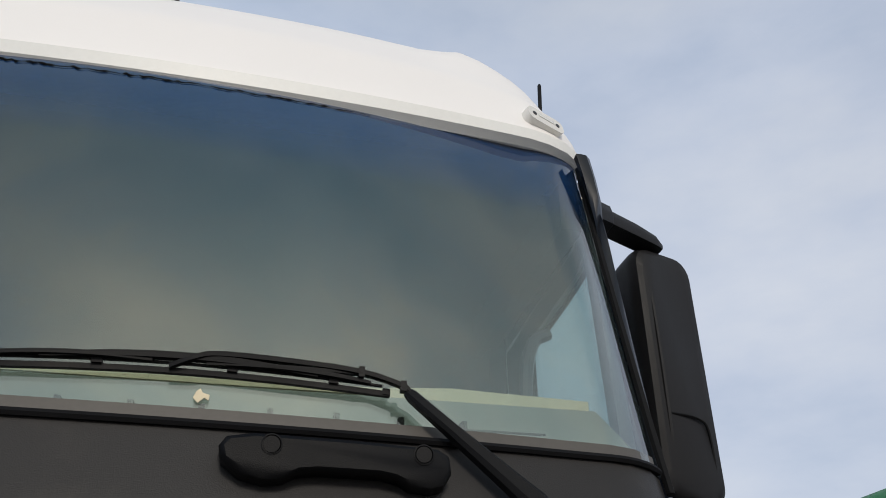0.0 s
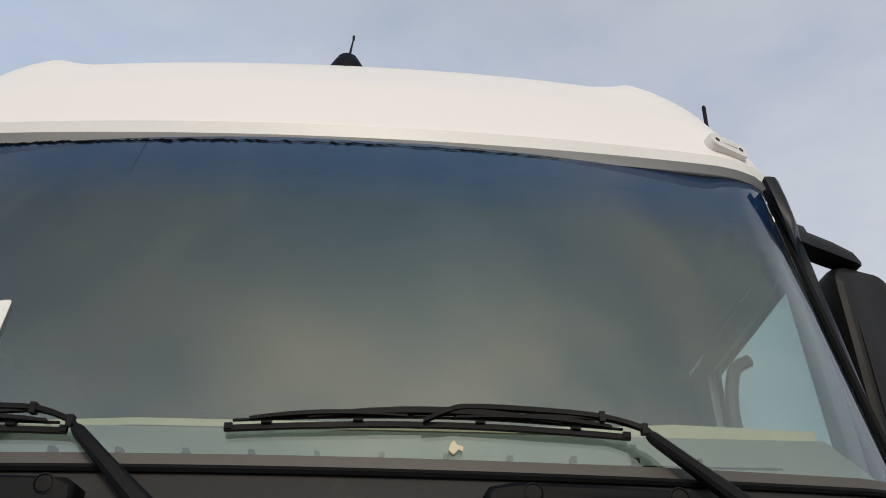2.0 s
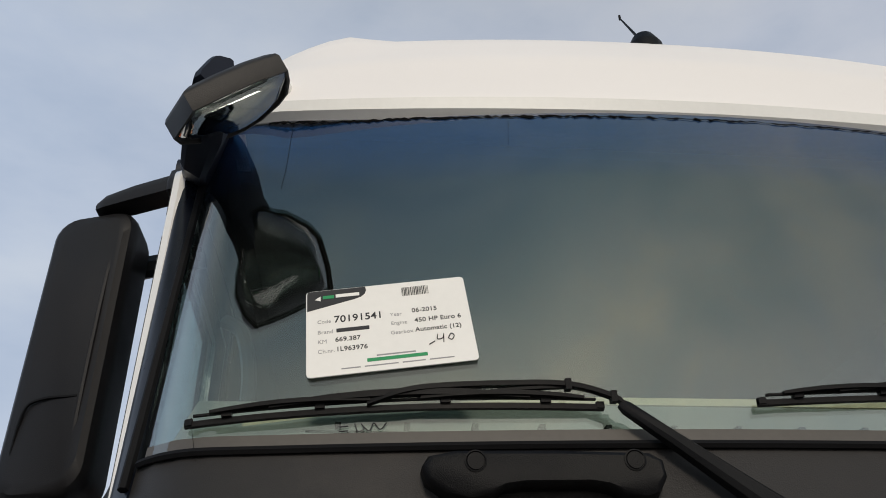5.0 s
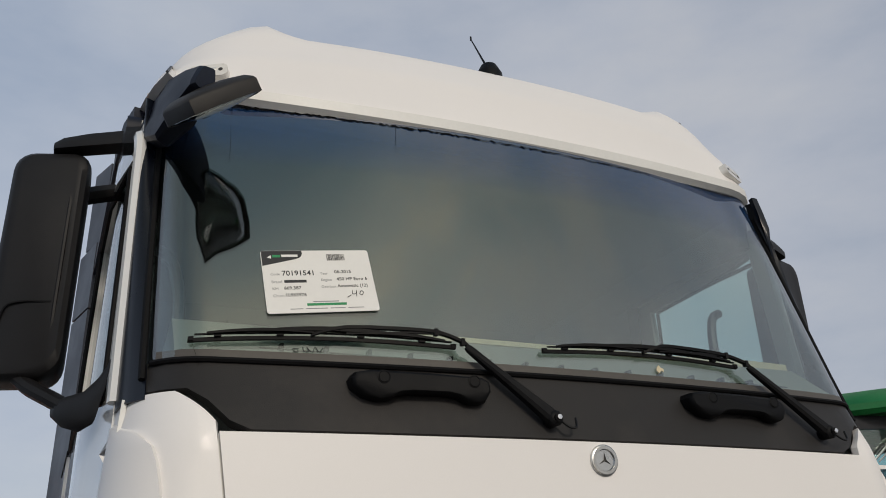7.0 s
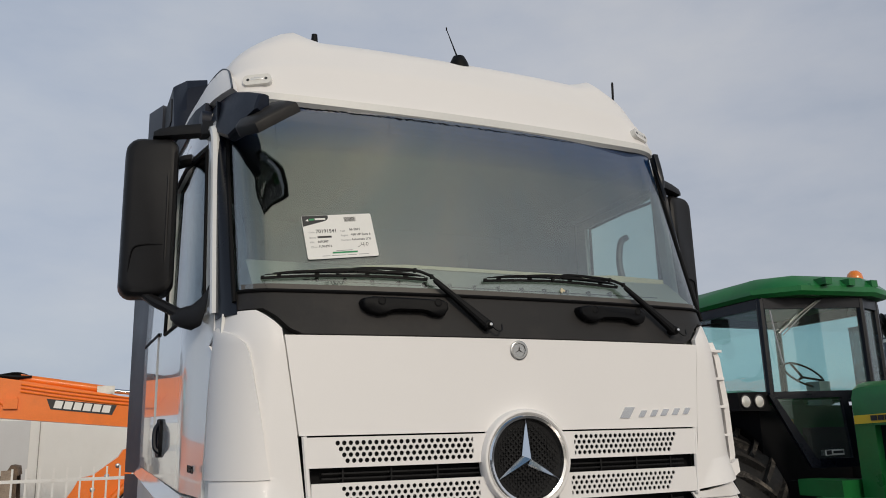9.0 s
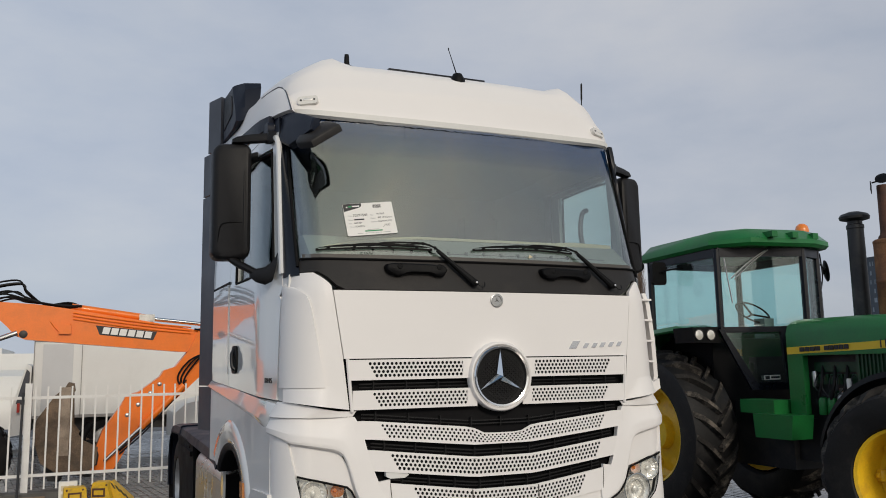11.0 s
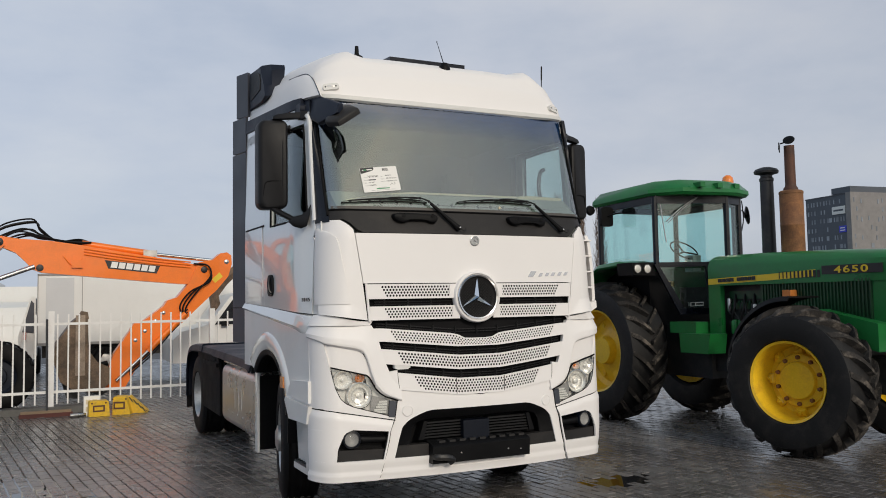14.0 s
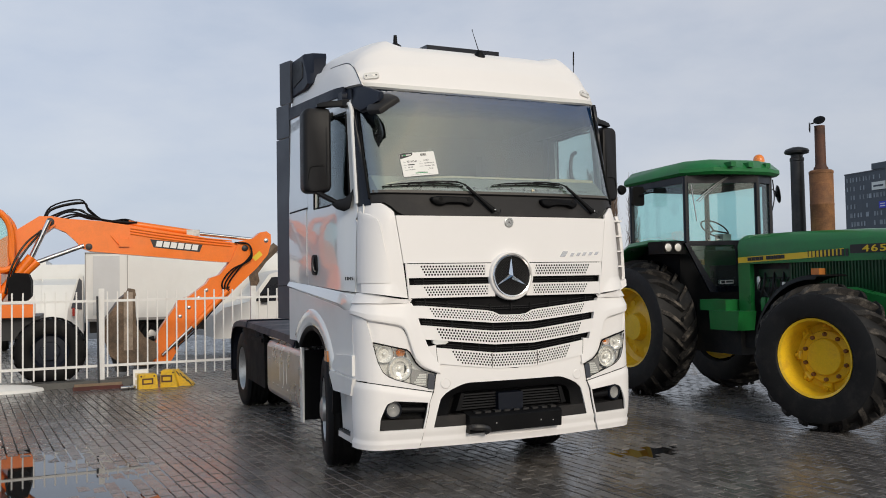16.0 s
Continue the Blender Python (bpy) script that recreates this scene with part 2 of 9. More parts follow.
M = dict(
    white=mat("white_paint", (0.83, 0.808, 0.795), 0.50, coat=0.06, vary=0.02, scale=1.2, fine=300, rough_vary=0.04),
    white_side=mat("white_gloss_paint", (0.78, 0.78, 0.77), 0.16, coat=1.0, vary=0.03, scale=1.0, fine=200, dirt=(0.5, 0.47, 0.42), dirt_amount=0.12, rough_vary=0.05),
    white_lower=mat("white_side_panel", (0.78, 0.775, 0.765), 0.34, coat=0.3, vary=0.04, scale=1.5, fine=200, dirt=(0.5, 0.47, 0.42), dirt_amount=0.18, rough_vary=0.06),
    black=mat("black_grained_plastic", (0.0045, 0.0046, 0.0055), 0.5, vary=0.25, fine=500, bump=0.25, dirt=(0.016, 0.0155, 0.015), dirt_amount=0.35, spec=0.15),
    mirror_shell=mat("mirror_shell_plastic", (0.0125, 0.0122, 0.0135), 0.5, vary=0.2, fine=500, bump=0.2, spec=0.22, dirt=(0.03, 0.028, 0.027), dirt_amount=0.3),
    panel=mat("grey_black_plastic", (0.027, 0.0258, 0.0260), 0.5, vary=0.2, fine=400, bump=0.2, dirt=(0.062, 0.054, 0.048), dirt_amount=0.5, spec=0.22),
    guard=mat("mudguard_plastic", (0.013, 0.017, 0.030), 0.5, vary=0.2, fine=300, bump=0.15, spec=0.22),
    gloss_black=mat("satin_black_paint", (0.004, 0.006, 0.012), 0.32, vary=0.2, fine=200, spec=0.28, coat=0.06),
    defl=mat("dark_grey_fairing", (0.046, 0.051, 0.066), 0.45, vary=0.12, fine=200),
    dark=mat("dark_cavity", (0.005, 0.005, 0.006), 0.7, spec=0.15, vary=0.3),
    mesh_black=mat("black_mesh", (0.009, 0.009, 0.010), 0.55, spec=0.25, vary=0.3, fine=300, bump=0.5),
    rubber=mat("tyre_rubber", (0.006, 0.006, 0.0068), 0.62, spec=0.2, vary=0.3, fine=90, bump=0.4, dirt=(0.035, 0.030, 0.026), dirt_amount=0.35, dirt_scale=4),
    door_grey=mat("pale_grey_door", (0.58, 0.59, 0.60), 0.45, vary=0.06, scale=1.5),
    lamp_grey=mat("lamp_inner_grey", (0.30, 0.29, 0.28), 0.4, vary=0.1),
    # dried mud, its tone raised to carry the sunlight on the tread
    tread_mud_sunlit=mat("dried_mud_tread_sunlit", (0.034, 0.031, 0.029), 0.75, spec=0.2, vary=0.5, fine=50, bump=0.6, dirt=(0.21, 0.18, 0.15), dirt_amount=0.9, dirt_scale=6),
    tractor_rubber=mat("tractor_rubber", (0.012, 0.012, 0.013), 0.6, spec=0.3, vary=0.4, fine=60, bump=0.4, dirt=(0.045, 0.040, 0.036), dirt_amount=0.5, dirt_scale=5),
    mirror=mat("mirror_silver", (0.42, 0.44, 0.45), 0.03, 1.0, vary=0.06, rough_vary=0.02),
    chrome=mat("chrome", (0.8, 0.8, 0.8), 0.12, 1.0, vary=0.05),
    alu=mat("brushed_aluminium", (0.62, 0.62, 0.61), 0.32, 1.0, vary=0.12, fine=150, bump=0.1, dirt=(0.3, 0.27, 0.22), dirt_amount=0.4),
    rim=mat("steel_wheel_silver", (0.55, 0.55, 0.54), 0.38, 0.8, vary=0.15, dirt=(0.15, 0.12, 0.09), dirt_amount=0.5, dirt_scale=6),
    frame=mat("chassis_paint", (0.02, 0.021, 0.024), 0.5, vary=0.3, dirt=(0.1, 0.085, 0.07), dirt_amount=0.5),
    lens=glass_mat("clear_lens", (0.96, 0.97, 0.97)),
    amber=mat("amber_plastic", (0.52, 0.19, 0.045), 0.25, vary=0.1, coat=0.5),
    reflector=mat("lamp_reflector", (0.93, 0.90, 0.85), 0.20, 0.45, vary=0.05, fine=40, bump=0.25),
    lamp_silver=mat("lamp_housing", (0.80, 0.775, 0.73), 0.26, 0.15, vary=0.10, fine=60),
    frit=mat("dusty_frit", (0.075, 0.068, 0.060), 0.5, vary=0.15),
    lampwhite=mat("clear_marker_lens", (0.76, 0.74, 0.70), 0.25, vary=0.08, coat=0.6),
    ws=glass_mat("windscreen_glass", (0.80, 0.88, 0.85), base_gloss=0.21, band=((0.008, 0.035, 0.11), 2.98, 3.16), film=0.006),
    side_glass=glass_mat("side_window_glass", (0.88, 0.955, 0.95), base_gloss=0.05),
    far_glass=glass_mat("window_pane_glass", (0.84, 0.965, 0.96), base_gloss=0.07, film=0.03),
    # stronger pale veil brightens this pane in place of reflected light
    foot_pane=glass_mat("glossy_foot_pane", (0.84, 0.95, 0.95), base_gloss=0.24, film=0.05),
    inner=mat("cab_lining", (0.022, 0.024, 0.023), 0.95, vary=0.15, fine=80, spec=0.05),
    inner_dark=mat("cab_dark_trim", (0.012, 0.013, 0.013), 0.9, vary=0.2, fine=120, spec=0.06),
    dash=mat("dashboard_plastic", (0.28, 0.30, 0.28), 0.6, vary=0.15, fine=200),
    cream=mat("cream_ledge", (0.66, 0.58, 0.40), 0.6, vary=0.1, fine=50),
    card=mat("white_card", (0.80, 0.79, 0.76), 0.45, vary=0.04),
    ink=mat("printed_ink", (0.02, 0.02, 0.022), 0.5),
    ink_grey=mat("grey_ink", (0.30, 0.30, 0.31), 0.5),
    ink_green=mat("green_ink", (0.02, 0.28, 0.10), 0.5),
    orange=mat("orange_paint", (0.95, 0.20, 0.010), 0.38, vary=0.10, coat=0.25, dirt=(0.45, 0.12, 0.02), dirt_amount=0.4, scale=2),
    green_dark=mat("dark_green_grille", (0.008, 0.055, 0.020), 0.45, vary=0.25, dirt=(0.02, 0.03, 0.02), dirt_amount=0.5),
    green=mat("green_paint", (0.014, 0.165, 0.040), 0.36, vary=0.15, coat=0.12, spec=0.35, dirt=(0.02, 0.085, 0.03), dirt_amount=0.4),
    yellow=mat("yellow_paint", (0.88, 0.56, 0.02), 0.40, vary=0.15, coat=0.2, dirt=(0.50, 0.22, 0.03), dirt_amount=0.5, dirt_scale=5),
    decal_yellow=mat("yellow_decal", (0.78, 0.55, 0.03), 0.4, vary=0.05),
    rust=mat("rusty_steel", (0.30, 0.14, 0.06), 0.75, 0.2, vary=0.5, scale=5, fine=70, bump=0.3, dirt=(0.10, 0.045, 0.03), dirt_amount=0.9, dirt_scale=3),
    rust_slot_shade=mat("dark_rust_and_slot_shade", (0.13, 0.058, 0.036), 0.7, 0.2, vary=0.5, scale=5, fine=70, bump=0.3, dirt=(0.05, 0.03, 0.025), dirt_amount=0.8, dirt_scale=4),
    edge_steel=mat("scraped_edge_steel", (0.34, 0.27, 0.21), 0.5, 0.3, vary=0.4, scale=6, bump=0.2, dirt=(0.14, 0.10, 0.07), dirt_amount=0.7, dirt_scale=5),
    bucket=mat("worn_bucket_steel", (0.17, 0.115, 0.075), 0.6, 0.2, vary=0.6, scale=5, bump=0.3, dirt=(0.05, 0.042, 0.036), dirt_amount=0.9),
    fence=mat("white_fence_paint", (0.78, 0.77, 0.75), 0.45, vary=0.08, fine=50, dirt=(0.4, 0.3, 0.2), dirt_amount=0.25),
    chock=mat("yellow_plastic", (0.78, 0.47, 0.015), 0.5, vary=0.2, scale=8, dirt=(0.25, 0.17, 0.05), dirt_amount=0.7, dirt_scale=9),
    boxwhite=mat("box_body_white", (0.74, 0.74, 0.72), 0.45, vary=0.05, scale=0.8, dirt=(0.5, 0.48, 0.44), dirt_amount=0.14),
    wood=mat("weathered_wood", (0.24, 0.17, 0.11), 0.8, vary=0.3, fine=90, bump=0.3),
    broom=mat("dark_red_bristle", (0.10, 0.035, 0.03), 0.9, vary=0.4, fine=200, bump=0.6),
    concrete=mat("dark_wet_concrete", (0.10, 0.098, 0.092), 0.5, vary=0.3, bump=0.3),
    hose=mat("hydraulic_hose", (0.007, 0.007, 0.008), 0.45, spec=0.25, vary=0.2),
    steel=mat("polished_rod", (0.75, 0.75, 0.75), 0.15, 1.0, vary=0.05),
    facade=mat("slate_cladding", (0.085, 0.098, 0.122), 0.6, vary=0.2, scale=0.3, fine=6),
    facade_brick=mat("grey_brick_wall", (0.25, 0.24, 0.24), 0.8, vary=0.2, scale=0.5, fine=8),
    pane=mat("far_window_pane", (0.26, 0.29, 0.33), 0.15, vary=0.2, scale=0.4, rand=0.3),
    blue_sign=mat("blue_sign", (0.04, 0.06, 0.55), 0.5, vary=0.05),
    twig=mat("bare_twigs", (0.17, 0.12, 0.09), 0.9, vary=0.3),
    hedge=mat("hedge_leaves", (0.10, 0.092, 0.072), 0.9, vary=0.4, scale=2, fine=12),
    earth=mat("far_field", (0.07, 0.085, 0.045), 0.95, vary=0.3, scale=0.2, fine=3),
    red=mat("red_plastic", (0.45, 0.03, 0.02), 0.4),
    beacon=mat("orange_beacon_lens", (0.85, 0.22, 0.02), 0.2, vary=0.08, coat=0.8),
)


# ---- mesh helpers ----
def finish(bm, sharp=38):
    bmesh.ops.recalc_face_normals(bm, faces=bm.faces)
    lim = radians(sharp)
    for f in bm.faces:
        f.smooth = True
    for e in bm.edges:
        e.smooth = len(e.link_faces) == 2 and e.calc_face_angle(0) < lim


def part(name, bm, material, parent=None, label="", sharp=38):
    """Links a bmesh as one mesh object under a thing or a part."""
    finish(bm, sharp)
    me = bpy.data.meshes.new(name)
    bm.to_mesh(me)
    bm.free()
    me.materials.append(M[material] if isinstance(material, str) else material)
    ob = new(name, me)
    if parent:
        ob.parent = parent
    if label:
        tagged(ob, label)
    return ob


def share(ob, name, m, parent):
    """Another part on the same mesh at a local pose."""
    o = new(name, ob.data)
    o.parent = parent
    o.matrix_basis = m
    return o


def thing(name, label, category, m=None, group=""):
    e = new(name)
    e.empty_display_size = 0.2
    if m is not None:
        e.matrix_world = m
    return tagged(e, label, category, group)


def solo(name, bm, material, label, category, group="", kind="", sharp=38):
    ob = part(name, bm, material, None, "", sharp)
    return tagged(ob, label, category, group, kind)


def BM():
    return bmesh.new()


def bevel(bm, geom_faces, w, seg=2):
    edges = {e for f in geom_faces for e in f.edges}
    edges = [e for e in edges if len(e.link_faces) == 2 and e.calc_face_angle(0) > radians(25)]
    if w > 0 and edges:
        bmesh.ops.bevel(bm, geom=edges, offset=w, segments=seg, affect="EDGES", profile=0.5)


def box(bm, x0, x1, y0, y1, z0, z1, bev=0.0, m=None, seg=2):
    vs = [bm.verts.new((x, y, z)) for x in (x0, x1) for y in (y0, y1) for z in (z0, z1)]
    fs = [bm.faces.new([vs[i] for i in q]) for q in ((0, 1, 3, 2), (4, 6, 7, 5), (0, 4, 5, 1), (2, 3, 7, 6), (0, 2, 6, 4), (1, 5, 7, 3))]
    if m is not None:
        bmesh.ops.transform(bm, matrix=m, verts=vs)
    bevel(bm, fs, bev, seg)
    return bm


def prism(bm, pts, axis, a, b, bev=0.0, seg=2):
    """Extrudes a 2D outline along an axis: x: (y, z), y: (x, z), z: (x, y)."""
    put = {"x": lambda p, c: (c, p[0], p[1]), "y": lambda p, c: (p[0], c, p[1]), "z": lambda p, c: (p[0], p[1], c)}[axis]
    lo = [bm.verts.new(put(p, a)) for p in pts]
    hi = [bm.verts.new(put(p, b)) for p in pts]
    fs = [bm.faces.new(lo), bm.faces.new(hi[::-1])]
    n = len(pts)
    fs += [bm.faces.new((lo[i], hi[i], hi[(i + 1) % n], lo[(i + 1) % n])) for i in range(n)]
    bevel(bm, fs, bev, seg)
    return bm


def loft(bm, rings, caps=True, closed=True):
    rows = [[bm.verts.new(p) for p in r] for r in rings]
    n = len(rows[0])
    for a, b in zip(rows, rows[1:]):
        for i in range(n if closed else n - 1):
            bm.faces.new((a[i], a[(i + 1) % n], b[(i + 1) % n], b[i]))
    if caps and closed:
        bm.faces.new(rows[0][::-1])
        bm.faces.new(rows[-1])
    return bm


def smooth_path(pts, k=6):
    """Catmull-Rom through points."""
    pts = [Vector(p) for p in pts]
    if len(pts) < 3:
        return pts
    ext = [pts[0] * 2 - pts[1], *pts, pts[-1] * 2 - pts[-2]]
    out = []
    for i in range(1, len(ext) - 2):
        p0, p1, p2, p3 = ext[i - 1 : i + 3]
        for j in range(k):
            t = j / k
            out.append(0.5 * (2 * p1 + (p2 - p0) * t + (2 * p0 - 5 * p1 + 4 * p2 - p3) * t * t + (3 * p1 - p0 - 3 * p2 + p3) * t**3))
    return out + [pts[-1]]


def tube(bm, pts, r, n=8, k=6, r_end=None, flat=1.0):
    """A round bar along a smooth path; r_end tapers it, flat squashes its section."""
    path = smooth_path(pts, k)
    rings, up = [], Vector((0, 0, 1))
    for i, p in enumerate(path):
        d = (path[min(i + 1, len(path) - 1)] - path[max(i - 1, 0)]).normalized()
        if abs(d.dot(up)) > 0.95:
            up = Vector((0, 1, 0)) if abs(d.y) < 0.9 else Vector((1, 0, 0))
        s = d.cross(up).normalized()
        u = s.cross(d).normalized()
        up = u
        rr = r if r_end is None else r + (r_end - r) * i / (len(path) - 1)
        rings.append([p + rr * (math.cos(a) * s + flat * math.sin(a) * u) for a in (math.tau * j / n for j in range(n))])
    return loft(bm, rings)


def lathe(bm, prof, n=32, m=None, arc=math.tau):
    """Turns a profile of (radius, height) round z; m places it."""
    full = abs(arc - math.tau) < 1e-6
    cols = n if full else n + 1
    rows = []
    for r, h in prof:
        if r < 1e-6 and full:
            rows.append([bm.verts.new((0, 0, h))] * cols)
        else:
            rows.append([bm.verts.new((r * math.cos(arc * j / n), r * math.sin(arc * j / n), h)) for j in range(cols)])
    for a, b in zip(rows, rows[1:]):
        for j in range(n):
            k = (j + 1) % cols
            q = []
            for v in (a[j], a[k], b[k], b[j]):
                if v not in q:
                    q.append(v)
            if len(q) > 2:
                bm.faces.new(q)
    if m is not None:
        vs = {v for r in rows for v in r}
        bmesh.ops.transform(bm, matrix=m, verts=list(vs))
    return bm


def skin(bm, f, nu, nv, th=0.02, flip=1):
    """A panel from a surface f(u, v), u and v in 0..1, with thickness inward."""
    P = [[Vector(f(i / nu, j / nv)) for j in range(nv + 1)] for i in range(nu + 1)]
    out, inn = [], []
    for i in range(nu + 1):
        ro, ri = [], []
        for j in range(nv + 1):
            du = P[min(i + 1, nu)][j] - P[max(i - 1, 0)][j]
            dv = P[i][min(j + 1, nv)] - P[i][max(j - 1, 0)]
            nrm = du.cross(dv)
            nrm = nrm.normalized() if nrm.length > 1e-9 else Vector((0, 0, 1))
            ro.append(bm.verts.new(P[i][j]))
            ri.append(bm.verts.new(P[i][j] - nrm * th * flip))
        out.append(ro)
        inn.append(ri)
    for i in range(nu):
        for j in range(nv):
            bm.faces.new((out[i][j], out[i + 1][j], out[i + 1][j + 1], out[i][j + 1]))
            bm.faces.new((inn[i][j], inn[i][j + 1], inn[i + 1][j + 1], inn[i + 1][j]))
    for i in range(nu):
        bm.faces.new((out[i][0], inn[i][0], inn[i + 1][0], out[i + 1][0]))
        bm.faces.new((out[i][nv], out[i + 1][nv], inn[i + 1][nv], inn[i][nv]))
    for j in range(nv):
        bm.faces.new((out[0][j], out[0][j + 1], inn[0][j + 1], inn[0][j]))
        bm.faces.new((out[nu][j], inn[nu][j], inn[nu][j + 1], out[nu][j + 1]))
    return bm


def mirror_x(bm):
    bmesh.ops.scale(bm, vec=(-1, 1, 1), verts=bm.verts)
    bmesh.ops.reverse_faces(bm, faces=bm.faces)
    return bm


def lerp(tab, z):
    """Piecewise linear table."""
    return float(np.interp(z, [a for a, _ in tab], [b for _, b in tab]))


def rounded(x0, x1, z0, z1, r, n=4):
    out = []
    for cx, cz, a in ((x1 - r, z1 - r, 0), (x0 + r, z1 - r, 90), (x0 + r, z0 + r, 180), (x1 - r, z0 + r, 270)):
        out += [(cx + r * math.cos(radians(a + 90 * i / n)), cz + r * math.sin(radians(a + 90 * i / n))) for i in range(n + 1)]
    return out


def text_mesh(body, size, depth=0.002, bold=0.0, spacing=1.0):
    cu = bpy.data.curves.new("text", "FONT")
    cu.body, cu.size, cu.extrude, cu.offset, cu.space_character = body, size, depth, bold, spacing
    ob = bpy.data.objects.new("text", cu)
    scene.collection.objects.link(ob)
    dg = bpy.context.evaluated_depsgraph_get()
    me = bpy.data.meshes.new_from_object(ob.evaluated_get(dg))
    bpy.data.objects.remove(ob)
    return me


def lettering(name, body, size, m, parent, material, depth=0.002, bold=0.0, spacing=1.0):
    me = text_mesh(body, size, depth, bold, spacing)
    me.name = name
    me.materials.clear()
    me.materials.append(M[material])
    o = new(name, me)
    o.parent = parent
    o.matrix_basis = m
    return o


# ---- the white truck: front at y about 0, centre line x = 0 ----
truck = thing("truck", "white tractor truck with black mirrors parked on wet pavers", "truck")
UP = dict(y0=[(1.4, -0.012), (1.8, -0.008), (2.17, 0.0), (2.34, 0.055), (3.21, 0.285), (3.35, 0.31)],
          k=[(1.5, 0.035), (2.17, 0.045), (2.34, 0.06), (3.21, 0.115)],
          w=[(1.5, 1.20), (2.0, 1.185), (2.25, 1.17), (3.25, 1.15)],
          d=[(1.5, 0.25), (2.25, 0.27), (3.25, 0.12)], c=0.20)
LO = dict(y0=[(0.38, -0.035), (0.5, -0.062), (0.9, -0.065), (1.1, -0.055), (1.3, -0.045), (1.5, -0.025)],
          k=[(0.38, 0.10), (1.1, 0.10), (1.5, 0.08)],
          w=[(0.38, 1.225), (0.6, 1.24), (1.5, 1.245)],
          d=[(0.38, 0.24), (1.5, 0.235)], c=0.17)


def front(T, s, z):
    """A point on the curved nose: |s| < 1 the face, 1 to 2 the corner."""
    w, y0, k, d = lerp(T["w"], z), lerp(T["y0"], z), lerp(T["k"], z), lerp(T["d"], z)
    xc = w - T["c"]
    a = abs(s)
    if a <= 1:
        return (s * xc, y0 + k * s * s, z)
    t = (a - 1) * math.pi / 2
    return (math.copysign(xc + T["c"] * math.sin(t), s), y0 + k + d * (1 - math.cos(t)), z)


def s_of(T, x, z):
    xc = lerp(T["w"], z) - T["c"]
    if abs(x) <= xc:
        return x / xc
    return math.copysign(1 + math.asin(min((abs(x) - xc) / T["c"], 1)) / (math.pi / 2), x)


def nose(bm, T, x0, x1, zlo, zhi, nu=16, nv=6, th=0.02, out=0.0):
    """A panel between x0 and x1 (numbers or functions of height) and heights zlo, zhi (numbers or functions of x)."""
    fn = lambda q: q if callable(q) else (lambda _: q)
    zlo, zhi, x0, x1 = fn(zlo), fn(zhi), fn(x0), fn(x1)

    def f(u, v):
        xm = x0(2.0) + (x1(2.0) - x0(2.0)) * u
        z = zlo(xm) + (zhi(xm) - zlo(xm)) * v
        x = x0(z) + (x1(z) - x0(z)) * u
        p = Vector(front(T, s_of(T, x, z), z))
        return p + Vector((0, -out, 0))

    return skin(bm, f, nu, nv, th)


def corner(bm, T, s0, s1, zlo, zhi, nu=10, nv=6, th=0.02):
    fn = lambda q: q if callable(q) else (lambda _: q)
    zlo, zhi = fn(zlo), fn(zhi)

    def f(u, v):
        s = s0 + (s1 - s0) * u
        return front(T, s, zlo(s) + (zhi(s) - zlo(s)) * v)

    return skin(bm, f, nu, nv, th)


XO = [(1.5, 1.20), (2.0, 1.188), (2.25, 1.174), (3.25, 1.186)]
YO = [(1.5, 0.30), (2.25, 0.335), (3.25, 0.445)]


def side_x(y, z):
    """Half width of the cab side; it starts at the outer edge of the pillar and widens to the rear."""
    w = lerp(XO, z)
    t = min(max((y - lerp(YO, z)) / 0.28, 0), 1)
    return w + (1.245 + 0.036 * max(y - 0.43, 0) - max(z - 2.3, 0) * 0.018 - w) * t


def splay(bm, sg):
    """Lets a side part follow the cab side, which widens to the rear."""
    for v in bm.verts:
        v.co.x += sg * 0.036 * max(v.co.y - 0.43, 0)
    return bm


def flank(bm, sg, y0, y1, z0, z1, nu=6, nv=4, th=0.02, out=0.0):
    fn = lambda q: q if callable(q) else (lambda _: q)
    y0, y1, z0, z1 = fn(y0), fn(y1), fn(z0), fn(z1)

    def f(u, v):
        ym = y0(2.4) + (y1(2.4) - y0(2.4)) * u
        z = z0(ym) + (z1(ym) - z0(ym)) * v
        y = y0(z) + (y1(z) - y0(z)) * u
        return (sg * (side_x(y, z) + out), y, z)

    return skin(bm, f, nu, nv, th, flip=sg)


